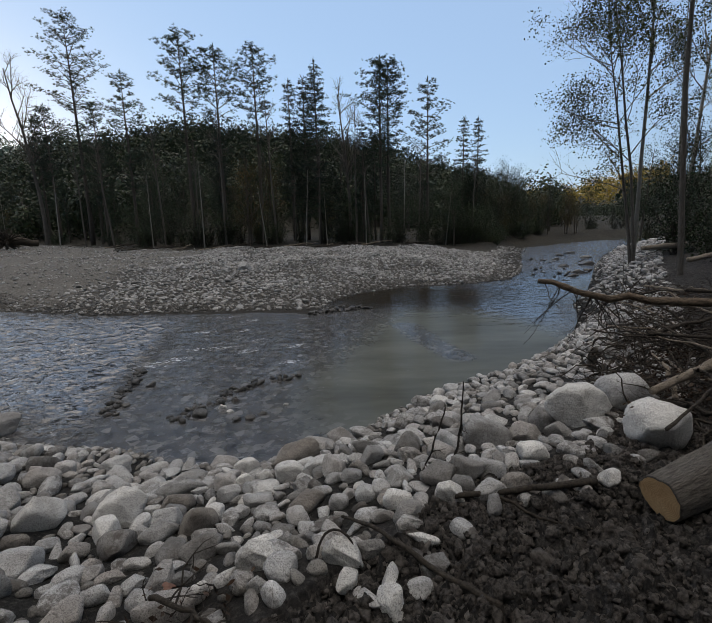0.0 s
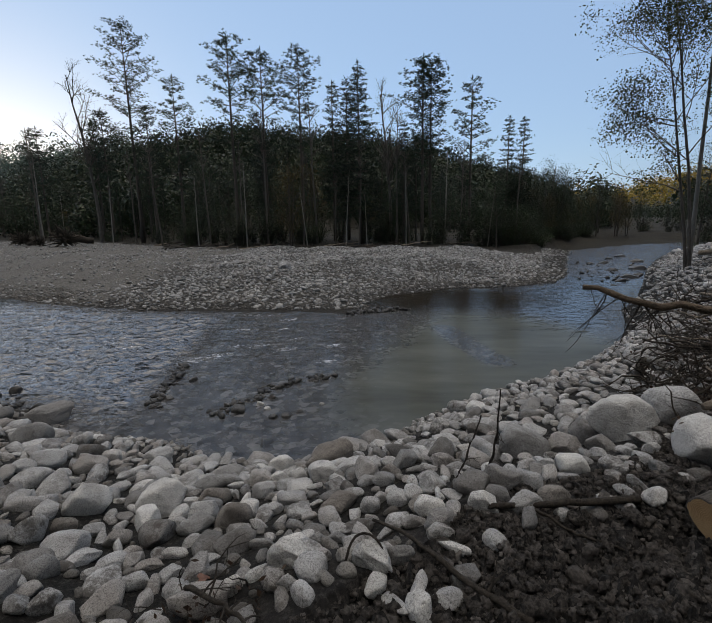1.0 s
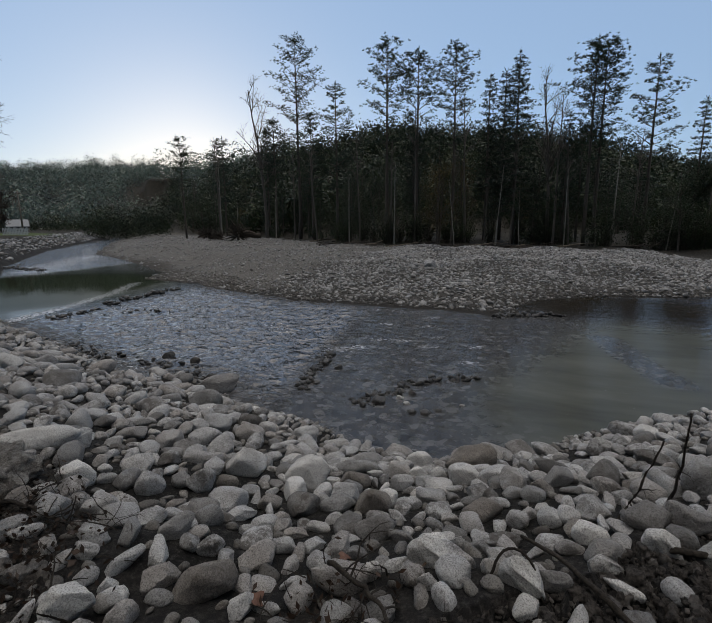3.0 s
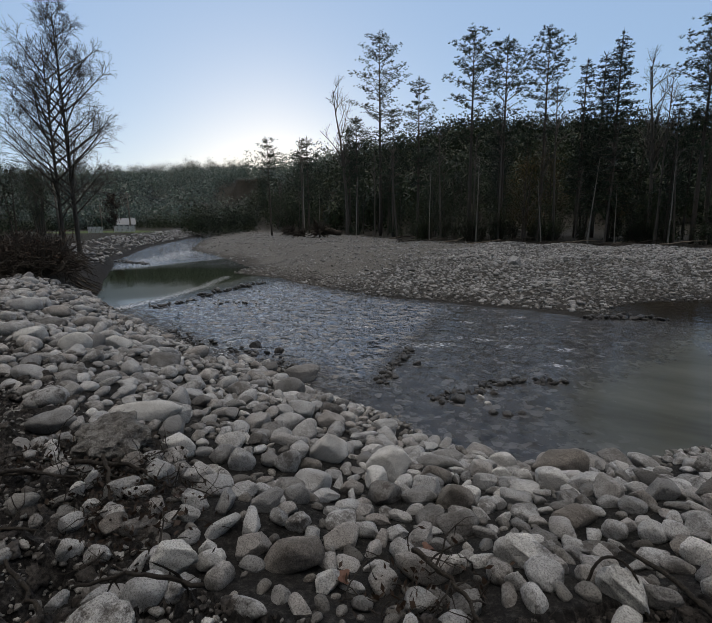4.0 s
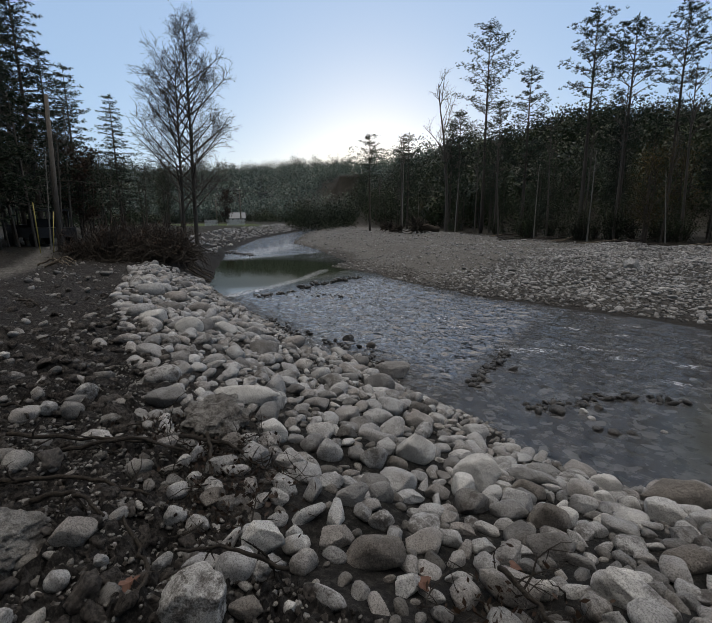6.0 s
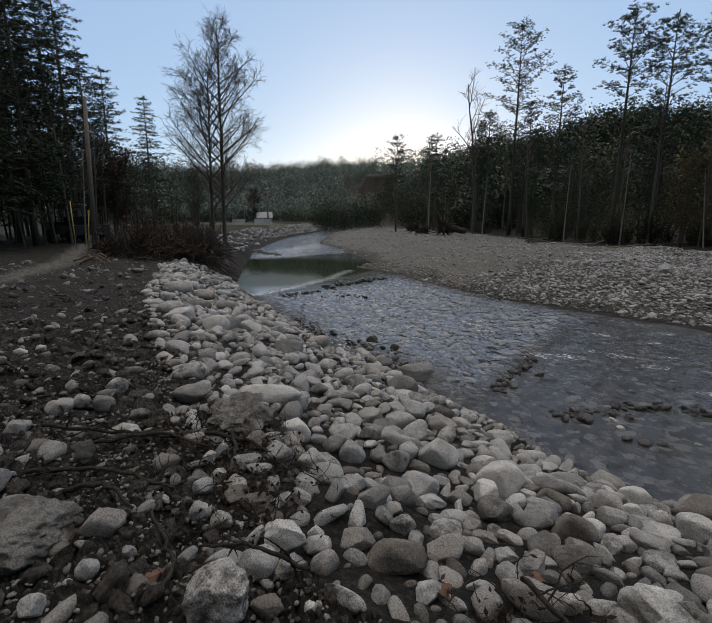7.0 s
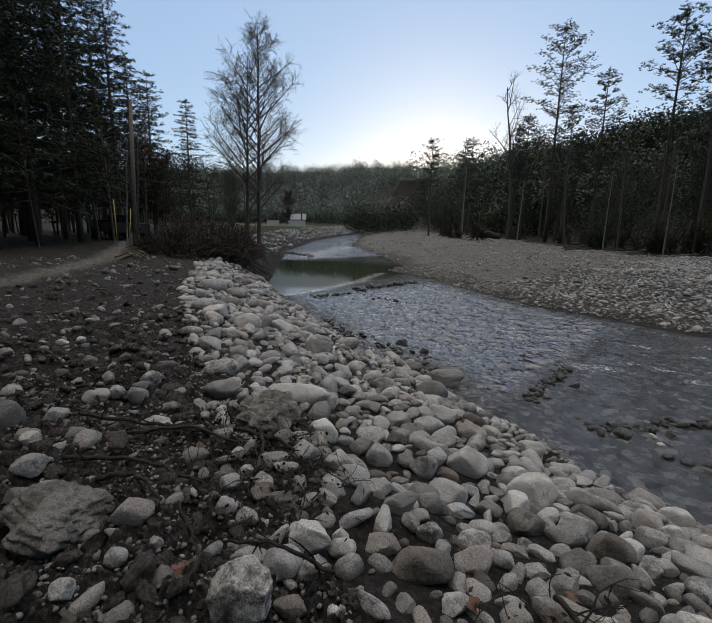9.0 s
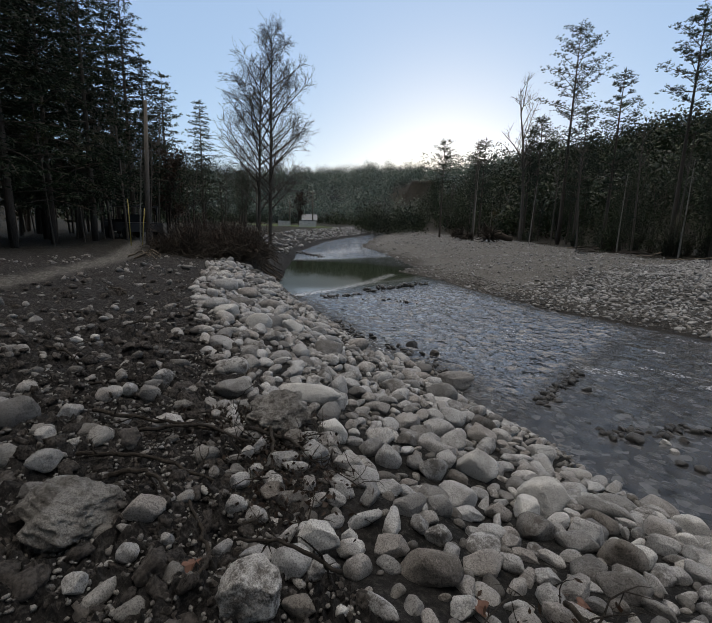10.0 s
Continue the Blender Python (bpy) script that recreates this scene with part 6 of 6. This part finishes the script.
def tangle(seed, wide, high, strands, thick=0.012):
    """A low snarl of roots and twigs lying every way."""
    q = np.random.RandomState(seed)
    wood, green = Shape(), Shape()
    for _ in range(strands):
        a, r = q.uniform(0, 6.28), wide * math.sqrt(q.uniform(0, 1))
        p = np.array([math.cos(a) * r, math.sin(a) * r, q.uniform(0, high) * (1 - 0.6 * r / wide)])
        w = dirs(q, 1)[0] * np.array([1, 1, 0.35])
        pts, w2 = limb(wood, q, p, w / np.linalg.norm(w), q.uniform(0.3, 1.0) * wide, thick * q.uniform(0.25, 1.0), 6, 4, 0.3, -0.04)
        limb(wood, q, pts[3], w2 + q.normal(0, 0.8, 3), q.uniform(0.1, 0.35) * wide, thick * 0.25, 4, 3, 0.3)
    n = strands * 6
    at = q.normal(0, 0.45, (n, 3)) * np.array([wide, wide, 0.5 * high]) + np.array([0, 0, 0.35 * high])
    at[:, 2] = np.abs(at[:, 2])
    d = dirs(q, n)
    green.blades(at, d, np.cross(d, dirs(q, n)), q.uniform(0.02, 0.05, n), q.uniform(0.01, 0.03, n))
    return wood, green, None


for k, (x, y, s) in enumerate(((2.35, 3.35, 0.55), (2.9, 4.1, 0.65), (3.4, 4.8, 0.7), (4.2, 5.9, 0.8), (5.0, 7.2, 0.9), (2.7, 3.2, 0.7), (3.6, 4.2, 0.8))):
    b_ = tree("brush_tangle", tangle(400 + k, s, 0.42 * s, 90), M_DEADWOOD, M_RUST, "tangle of roots and dead twigs in the bank", "brush", "drift wood")
    stand(b_, x, y, 1.0, k * 50, (0, 0), 0.03)
stick("broken_stump", [(2.45, 4.55, zg(2.45, 4.55)), (2.43, 4.52, zg(2.45, 4.55, 0.18)), (2.44, 4.5, zg(2.45, 4.55, 0.30))], 0.05, 0.035, M_POLE, "short broken stump between the cobbles", "stump", "drift wood", 3, 35, 9)

# sticks on the soil in front
stick("fallen_branch", [(1.24, 2.16, zg(1.24, 2.16, 0.05)), (0.85, 2.13, zg(0.85, 2.13, 0.06)), (0.48, 2.08, zg(0.48, 2.08, 0.05))], 0.020, 0.015, M_DEADWOOD, "thick brown stick lying on soil", "stick", "sticks on the bank", 0, 41, 9)
stick("fallen_branch", [(-0.10, 2.12, zg(-0.1, 2.12, 0.09)), (0.10, 1.82, zg(0.1, 1.82, 0.07)), (0.30, 1.60, zg(0.3, 1.6, 0.05)), (0.50, 1.40, zg(0.5, 1.4, 0.03))], 0.008, 0.015, M_DEADWOOD, "thin curved grey-brown stick on the soil", "stick", "sticks on the bank", 2, 42)
stick("fallen_branch", [(0.68, 2.08, zg(0.68, 2.08, 0.06)), (0.85, 1.95, zg(0.85, 1.95, 0.04)), (1.02, 1.84, zg(1.02, 1.84, 0.03))], 0.008, 0.006, M_DEADWOOD, "thin brown stick on the soil", "stick", "sticks on the bank", 0, 43)
stick("standing_twig", [(0.63, 2.78, 0.98), (0.66, 2.74, 1.25), (0.66, 2.70, 1.58)], 0.010, 0.004, M_TWIG, "thin dark twig standing up between stones", "twig", "sticks on the bank", 2, 44, 6, 0.003, 0.12)
stick("standing_twig", [(0.30, 2.42, 1.0), (0.42, 2.46, 1.22), (0.51, 2.50, 1.5)], 0.010, 0.004, M_TWIG, "thin dark twig leaning between stones", "twig", "sticks on the bank", 4, 45, 6, 0.004, 0.14)
stick("bent_twig", [(-0.20, 1.66, zg(-0.2, 1.66, 0.02)), (-0.16, 1.72, zg(-0.16, 1.7, 0.14)), (-0.06, 1.72, zg(-0.06, 1.7, 0.13)), (0.0, 1.62, zg(0, 1.62, 0.02))], 0.006, 0.005, M_TWIG, "thin dark twig bent into an arch", "twig", "sticks on the bank", 0, 46, 6, 0.003)
stick("fallen_branch", [(-0.85, 1.55, zg(-0.85, 1.55, 0.14)), (-0.62, 1.42, zg(-0.62, 1.42, 0.13)), (-0.38, 1.22, zg(-0.38, 1.22, 0.06))], 0.012, 0.006, M_DEADWOOD, "broken brown stick with thin roots", "stick", "sticks on the bank", 7, 47, 7, 0.006, 0.3)
stick("fallen_branch", [(-2.21, 0.58, zg(-2.21, 0.58, 0.03)), (-1.97, 0.56, zg(-1.97, 0.56, 0.04)), (-1.78, 0.52, zg(-1.78, 0.52, 0.03)), (-1.62, 0.42, zg(-1.62, 0.42, 0.03))], 0.008, 0.010, M_DEADWOOD, "crooked brown stick with a splintered end", "stick", "sticks on the bank", 2, 48, 7, 0.005, 0.12)
stick("fallen_branch", [(-1.80, 0.64, zg(-1.8, 0.64, 0.10)), (-1.58, 0.74, zg(-1.58, 0.74, 0.16)), (-1.36, 0.88, zg(-1.36, 0.88, 0.10))], 0.006, 0.009, M_TWIG, "thin dark stick lying over stones", "stick", "sticks on the bank", 3, 49, 7, 0.004, 0.15)
for k, (x0, y0, x1, y1) in enumerate(((-3.5, 0.35, -2.75, 0.95), (-3.1, 0.55, -2.6, 1.05), (-3.0, 0.2, -2.35, 0.75), (-2.75, 1.1, -2.15, 1.3), (-2.9, 1.3, -2.2, 1.0), (-4.2, 0.35, -3.75, 0.5), (-2.6, 0.3, -2.2, 0.5), (-6.5, 1.3, -5.9, 0.9), (-5.4, 0.2, -4.8, 0.4), (-7.5, 0.6, -6.6, 0.7), (-9.5, 1.4, -8.4, 1.5))):
    stick("fallen_branch", [(x0, y0, zg(x0, y0, 0.05)), ((x0 + x1) / 2, (y0 + y1) / 2 + 0.05, zg((x0 + x1) / 2, (y0 + y1) / 2, 0.08)), (x1, y1, zg(x1, y1, 0.04))], 0.014, 0.008, (M_DEADWOOD, M_TWIG)[k % 2],
          "dark broken stick half buried in the soil", "stick", "sticks on the bank", 4, 500 + k, 7, 0.006, 0.25)
for k, (x, y) in enumerate(((-2.62, 1.28), (-2.3, 1.15), (-2.95, 1.1), (-2.0, 1.05), (-0.7, 1.35))):
    b_ = tree("root_tangle", tangle(430 + k, 0.34, 0.10, 40, 0.006), M_TWIG, M_RUST, "tangle of thin dark roots and grass on the stones", "roots", "root tangles")
    stand(b_, x, y, 1.0, k * 70, (0, 0), 0.0)

# fallen leaves
for k, (x, y, a) in enumerate(((-1.73, 0.44, 20), (-1.05, 1.30, 80), (-0.85, 1.72, 150))):
    lf = Shape()
    pts = [(0, 0, 0.004)]
    for j in range(22):
        th = j * 2 * math.pi / 22
        r = 0.04 * (0.78 + 0.16 * math.cos(th * 5) + 0.08 * math.cos(th * 11 + k)) * (1.2 if j in (0, 1, 21) else 1)
        pts.append((r * math.cos(th), r * math.sin(th), 0.012 * math.sin(th * 2 + k)))
    top = np.array(pts)
    lf.add(np.concatenate([top, top - [0, 0, 0.0015]]), [(0, 1 + j, 1 + (j + 1) % 22) for j in range(22)] + [(23, 24 + (j + 1) % 22, 24 + j) for j in range(22)]
           + [f_ for j in range(22) for f_ in ((1 + j, 24 + j, 24 + (j + 1) % 22), (1 + j, 24 + (j + 1) % 22, 1 + (j + 1) % 22))])
    ob = new("fallen_leaf", lf.mesh("fallen_leaf", M_RED, False))
    ob.matrix_world = pose(x, y, zg(x, y, 0.05), 12, 8, a)
    tagged(ob, "dry reddish maple leaf lying on soil", "leaf", "fallen leaves")

# ---- left bank: brush, undercut roots, track, poles ----
for k, (x, y, h) in enumerate(((-16.3, 5.0, 1.25), (-17.2, 5.5, 1.3), (-15.4, 5.8, 1.05), (-18.4, 5.2, 1.1), (-16.2, 6.3, 1.2), (-17.6, 6.8, 1.2), (-19.2, 6.6, 1.2), (-18.6, 7.6, 1.0), (-20.5, 7.8, 1.1), (-15.0, 6.2, 1.0), (-15.6, 6.8, 1.2), (-16.8, 7.4, 1.1), (-22, 8.6, 1.2), (-24, 9.6, 1.2), (-17.4, 4.4, 0.9))):
    b_ = tree("brush_pile", bush(460 + k, h * 1.15, 1.05, 520, (0.04, 0.09), 80), M_TWIG, M_RUST, "heap of brown brush with withered leaves", "brush", "brush on the bank")
    stand(b_, x, y, 1.0, k * 40, (0, 0), 0.05)
for k, (x, y, w) in enumerate(((-15.6, 5.9, 1.3), (-16.6, 5.6, 1.5), (-17.0, 6.6, 1.6), (-16.0, 6.8, 1.2), (-18.6, 6.4, 1.5), (-15.2, 6.4, 1.0))):
    b_ = tree("brush_tangle", tangle(480 + k, w, 1.05, 170, 0.03), M_DEADWOOD, M_RUST, "heap of torn roots and dead branches on the bank", "brush", "brush on the bank")
    stand(b_, x, y, 1.0, k * 60, (0, 0), 0.05)
for k in range(34):
    s = dr.uniform()
    x, y = -15.0 - 2.6 * s + dr.normal() * 0.12, 6.6 + 1.6 * s + dr.normal() * 0.12
    stick("hanging_root", [(x - 0.3, y - 0.3, 1.2 + dr.uniform(0, 0.3)), (x, y, 0.85), (x + 0.15 + dr.uniform(0, 0.4), y + 0.35 + dr.uniform(0, 0.6), dr.uniform(0.05, 0.4))], 0.03, 0.012, (M_BLEACHED, M_DEADWOOD)[k % 2],
          "pale root hanging from the undercut bank", "root", "roots in the undercut bank", 2, 600 + k, 5, 0.015, 0.5)
for k, (x, y) in enumerate(((-15.5, 2.9), (-15.1, 3.1), (-15.8, 3.3), (-14.7, 2.9))):
    stick("drift_branch", [(x, y, zg(x, y, 0.05)), (x + 0.4, y + 0.3, zg(x, y, 0.25)), (x + 0.9, y + 0.4, zg(x, y, 0.10))], 0.03, 0.012, M_BLEACHED, "pale bleached branch on the bank top", "branch", "drift wood", 3, 700 + k, 6, 0.012, 0.5)


def utility_pole(x, y, height, r, lean, label, arm=False, z=None):
    base = tagged(new("utility_pole"), label, "utility pole", "utility poles")
    sh = Shape()
    sh.tube([(0, 0, -0.1), (0, 0, height * 0.5), (0, 0, height)], [r, r * 0.85, r * 0.65], 12)
    part("pole", sh.mesh("utility_pole", M_POLE), base)
    if arm:
        sh = Shape()
        sh.box((-0.7, -0.06, height - 0.5), (0.7, 0.06, height - 0.38))
        part("crossarm", sh.mesh("crossarm", M_POLE, False), base)
        for k in (-0.6, 0.0, 0.6):
            sh = Shape()
            sh.tube([(k, 0, height - 0.38), (k, 0, height - 0.24), (k, 0, height - 0.18)], [0.04, 0.05, 0.03], 8)
            part("insulator", sh.mesh("insulator", M_WHITE), base)
    base.matrix_world = pose(x, y, zg(x, y) if z is None else z, lean[0], lean[1], 0)
    return base


utility_pole(-21.4, 4.85, 5.9, 0.105, (-2.6, -2.5), "leaning wooden utility pole beside the track")
for k, (x, y, h) in enumerate(((-20.6, 4.0, 1.9), (-20.7, 4.45, 1.5))):
    g_ = tagged(new("guy_wire"), "yellow plastic guard on a guy wire", "guy wire", "guy wires")
    sh = Shape()
    sh.tube([(0, 0, 0), (-0.05 - 0.15 * k, 0.12 * k, h * 0.5), (-0.1 - 0.3 * k, 0.25 * k, h)], [0.018, 0.018, 0.015], 8)
    part("guard", sh.mesh("guard", M_YELLOW), g_, "bright yellow guard")
    sh = Shape()
    sh.tube([(-0.1 - 0.3 * k, 0.25 * k, h), (-0.7, 0.7 - 0.2 * k, 5.2)], [0.008, 0.008], 5)
    part("wire", sh.mesh("wire", M_WIRE), g_)
    g_.matrix_world = pose(x, y, zg(x, y))
far_poles = ((-72.5, 44.7, 6.2), (-79.0, 43.6, 4.6), (-92.2, 77.0, 6.0), (-58, 27, 6.0))
for x, y, h in far_poles:
    utility_pole(x, y, h, 0.13, (0, 0), "distant wooden utility pole with wires", True)
for k, (a, b_) in enumerate(((0, 2), (3, 0))):
    for off in (-0.6, 0.0, 0.6):
        (x0, y0, h0), (x1, y1, h1) = far_poles[a], far_poles[b_]
        z0, z1 = zg(x0, y0, h0 - 0.2), zg(x1, y1, h1 - 0.2)
        sh = Shape()
        s = np.linspace(0, 1, 14)
        sh.tube(np.stack([x0 + (x1 - x0) * s + off, y0 + (y1 - y0) * s, z0 + (z1 - z0) * s - 1.2 * s * (1 - s)], 1), np.full(14, 0.018), 4)
        tagged(new("power_line", sh.mesh("power_line", M_WIRE)), "thin dark power line between poles", "power line", "power lines")


# the white house across the valley, the fence, sheds by the track
def gable_house(name, x, y, z, turn, wide, deep, wall, roof_h, label, windows, paint=None):
    base = tagged(new(name), label, "house", "houses")
    w, d = wide / 2, deep / 2
    sh = Shape()
    sh.add([(-w, -d, 0), (w, -d, 0), (w, d, 0), (-w, d, 0), (-w, -d, wall), (w, -d, wall), (w, d, wall), (-w, d, wall), (-w, 0, wall + roof_h), (w, 0, wall + roof_h)],
           [(0, 1, 5), (0, 5, 4), (2, 3, 7), (2, 7, 6), (1, 2, 6), (1, 6, 5), (5, 6, 9), (3, 0, 4), (3, 4, 7), (4, 8, 7)])
    part("wall", sh.mesh(name + "_wall", paint or M_WHITE, False), base)
    for s in (-1, 1):
        sh = Shape()
        e = 0.35
        sh.add([(-w - e, s * (d + e), wall - 0.25), (w + e, s * (d + e), wall - 0.25), (w + e, 0, wall + roof_h + 0.06), (-w - e, 0, wall + roof_h + 0.06),
                (-w - e, s * (d + e), wall - 0.12), (w + e, s * (d + e), wall - 0.12), (w + e, 0, wall + roof_h + 0.2), (-w - e, 0, wall + roof_h + 0.2)],
               [t_ for a, b_, c, dd in ((0, 1, 2, 3), (4, 5, 6, 7), (0, 1, 5, 4), (1, 2, 6, 5), (2, 3, 7, 6), (3, 0, 4, 7)) for t_ in ((a, b_, c), (a, c, dd))])
        part("roof", sh.mesh(name + "_roof", M_ROOF, False), base, "grey metal roof")
    for (cx, cz, ww, hh) in windows:
        win = part("window", None, base)
        sh = Shape()
        sh.box((cx - ww / 2 - 0.08, -d - 0.05, cz - hh / 2 - 0.08), (cx + ww / 2 + 0.08, -d - 0.004, cz + hh / 2 + 0.08))
        part("frame", sh.mesh("window_frame", M_WHITE, False), win)
        sh = Shape()
        sh.box((cx - ww / 2, -d - 0.09, cz - hh / 2), (cx + ww / 2, -d - 0.055, cz + hh / 2))
        part("pane", sh.mesh("window_pane", M_GLASS, False), win)
    base.matrix_world = pose(x, y, z, 0, 0, turn)
    return base


gable_house("house", -92, 55.8, zg(-92, 55.8, 0.1), 62, 2.9, 2.2, 1.0, 0.95, "small white house with a grey gable roof", ((-0.95, 0.5, 0.5, 0.55), (0.1, 0.4, 0.7, 0.8), (1.0, 0.5, 0.45, 0.55)))
veh = tagged(new("parked_vehicle"), "dark utility vehicle with an open cab parked under trees", "vehicle")
M_DARKPAINT = plain("dark_paint", (0.02, 0.021, 0.024), 0.35)
M_TYRE = plain("tyre_rubber", (0.018, 0.018, 0.018), 0.9)
sh = Shape()
for lo, hi in (((-0.85, -1.5, 0.4), (0.85, 1.5, 0.85)), ((-0.75, -1.55, 0.5), (0.75, -1.48, 0.72)), ((-0.8, -1.35, 0.85), (0.8, -0.5, 1.0))):
    sh.box(lo, hi)
part("body", sh.mesh("vehicle_body", M_DARKPAINT, False), veh)
sh = Shape()
sh.box((-0.82, -0.35, 1.62), (0.82, 1.2, 1.70))
part("roof", sh.mesh("vehicle_roof", M_DARKPAINT, False), veh)
for px_ in (-0.76, 0.76):
    for py_ in (-0.3, 1.14):
        sh = Shape()
        sh.tube([(px_, py_ - 0.1, 0.83), (px_, py_, 1.64)], [0.035, 0.035], 6)
        part("pillar", sh.mesh("vehicle_pillar", M_DARKPAINT), veh)
sh = Shape()
sh.box((-0.7, 0.35, 0.86), (0.7, 0.75, 1.25))
part("seat", sh.mesh("vehicle_seat", M_TYRE, False), veh)
for px_ in (-0.8, 0.8):
    for py_ in (-1.0, 1.0):
        sh = Shape()
        sh.tube([(px_ - 0.12, py_, 0.33), (px_ - 0.09, py_, 0.33), (px_ + 0.09, py_, 0.33), (px_ + 0.12, py_, 0.33)], [0.24, 0.33, 0.33, 0.24], 16)
        part("wheel", sh.mesh("vehicle_wheel", M_TYRE), veh)
veh.matrix_world = pose(-26.6, 5.3, zg(-26.6, 5.3, 0.0), 0, 0, -75)
for (x0, y0), (x1, y1) in (((-66.5, 34.6), (-65.5, 36.3)), ((-65.0, 37.5), (-63.6, 40.0))):
    fe = tagged(new("picket_fence"), "short run of white fence at the edge of the lawn", "fence", "white fence")
    L = math.hypot(x1 - x0, y1 - y0)
    n = int(L / 0.16)
    sh = Shape()
    sh.box((0, -0.02, 0), (0.11, 0.02, 0.85))
    sh.add([(0, -0.02, 0.85), (0.11, -0.02, 0.85), (0.055, -0.02, 0.95), (0, 0.02, 0.85), (0.11, 0.02, 0.85), (0.055, 0.02, 0.95)], [(0, 1, 2), (5, 4, 3), (0, 2, 5), (0, 5, 3), (1, 4, 5), (1, 5, 2)])
    slat = sh.mesh("slat", M_WHITE, False)
    for k in range(n):
        ob = part("slat", slat, fe)
        ob.location = (k * 0.16, 0, 0)
    for h in (0.25, 0.65):
        sh = Shape()
        sh.box((0, 0.022, h), (L, 0.06, h + 0.08))
        part("rail", sh.mesh("rail", M_WHITE, False), fe)
    fe.matrix_world = pose(x0, y0, zg((x0 + x1) / 2, (y0 + y1) / 2, 0.02), 0, 0, math.degrees(math.atan2(y1 - y0, x1 - x0)))

# root wads stranded on the gravel bar
for k, (x, y, s) in enumerate(((-29.6, 39.2, 1.25), (-36.8, 43.0, 1.0), (-34.6, 42.4, 0.7))):
    rw = tagged(new("root_wad"), "uprooted tree stump with tangled roots on the gravel bar", "tree stump", "stranded stumps")
    sh = Shape()
    q = np.random.RandomState(90 + k)
    sh.tube(bent([(0, 0, 0.5), (0.9, 0.2, 0.5), (1.9, 0.3, 0.3)], 10, 0.02, k), np.linspace(0.36, 0.22, 10), 10)
    part("trunk", sh.mesh("root_wad_trunk", M_DEADWOOD), rw)
    sh = Shape()
    for _ in range(110):
        w = dirs(q, 1)[0] * np.array([0.5, 1, 1])
        w[2] = abs(w[2]) * 1.1 - 0.2
        pts, w2 = limb(sh, q, (0, 0, 0.4), w / np.linalg.norm(w), q.uniform(0.6, 1.5), 0.085, 5, 4, 0.28)
        limb(sh, q, pts[3], w2 + q.normal(0, 0.6, 3), q.uniform(0.2, 0.5), 0.025, 3, 3, 0.25)
    part("rootwork", sh.mesh("root_wad_roots", M_DEADWOOD), rw, "", "stuff")
    rw.matrix_world = pose(x, y, zg(x, y), 0, 0, 40 + 60 * k) @ Matrix.Diagonal((s, s, s, 1))
for k in range(26):
    s = r7.uniform()
    seg = r7.randint(5, 11)
    p = BAR[seg] * (1 - s) + BAR[seg + 1] * s
    x, y, a, L = p[0] + r7.normal() * 0.6, p[1] - 0.2 + r7.normal() * 0.8, r7.normal(0, 0.5), r7.uniform(1.0, 3.0)
    stick("drift_branch", [(x, y, zg(x, y, 0.08)), (x + L / 2 * math.cos(a), y + L / 2 * math.sin(a), zg(x, y, 0.12 + r7.uniform(0, 0.12))), (x + L * math.cos(a), y + L * math.sin(a), zg(x, y, 0.1 + r7.uniform(0, 0.35)))],
          0.05, 0.02, (M_DEADWOOD, M_TWIG, M_DEADWOOD, M_BLEACHED)[k % 4], "dead branch washed up along the edge of the woods", "branch", "drift wood", 3, 800 + k, 5, 0.02, 0.8)
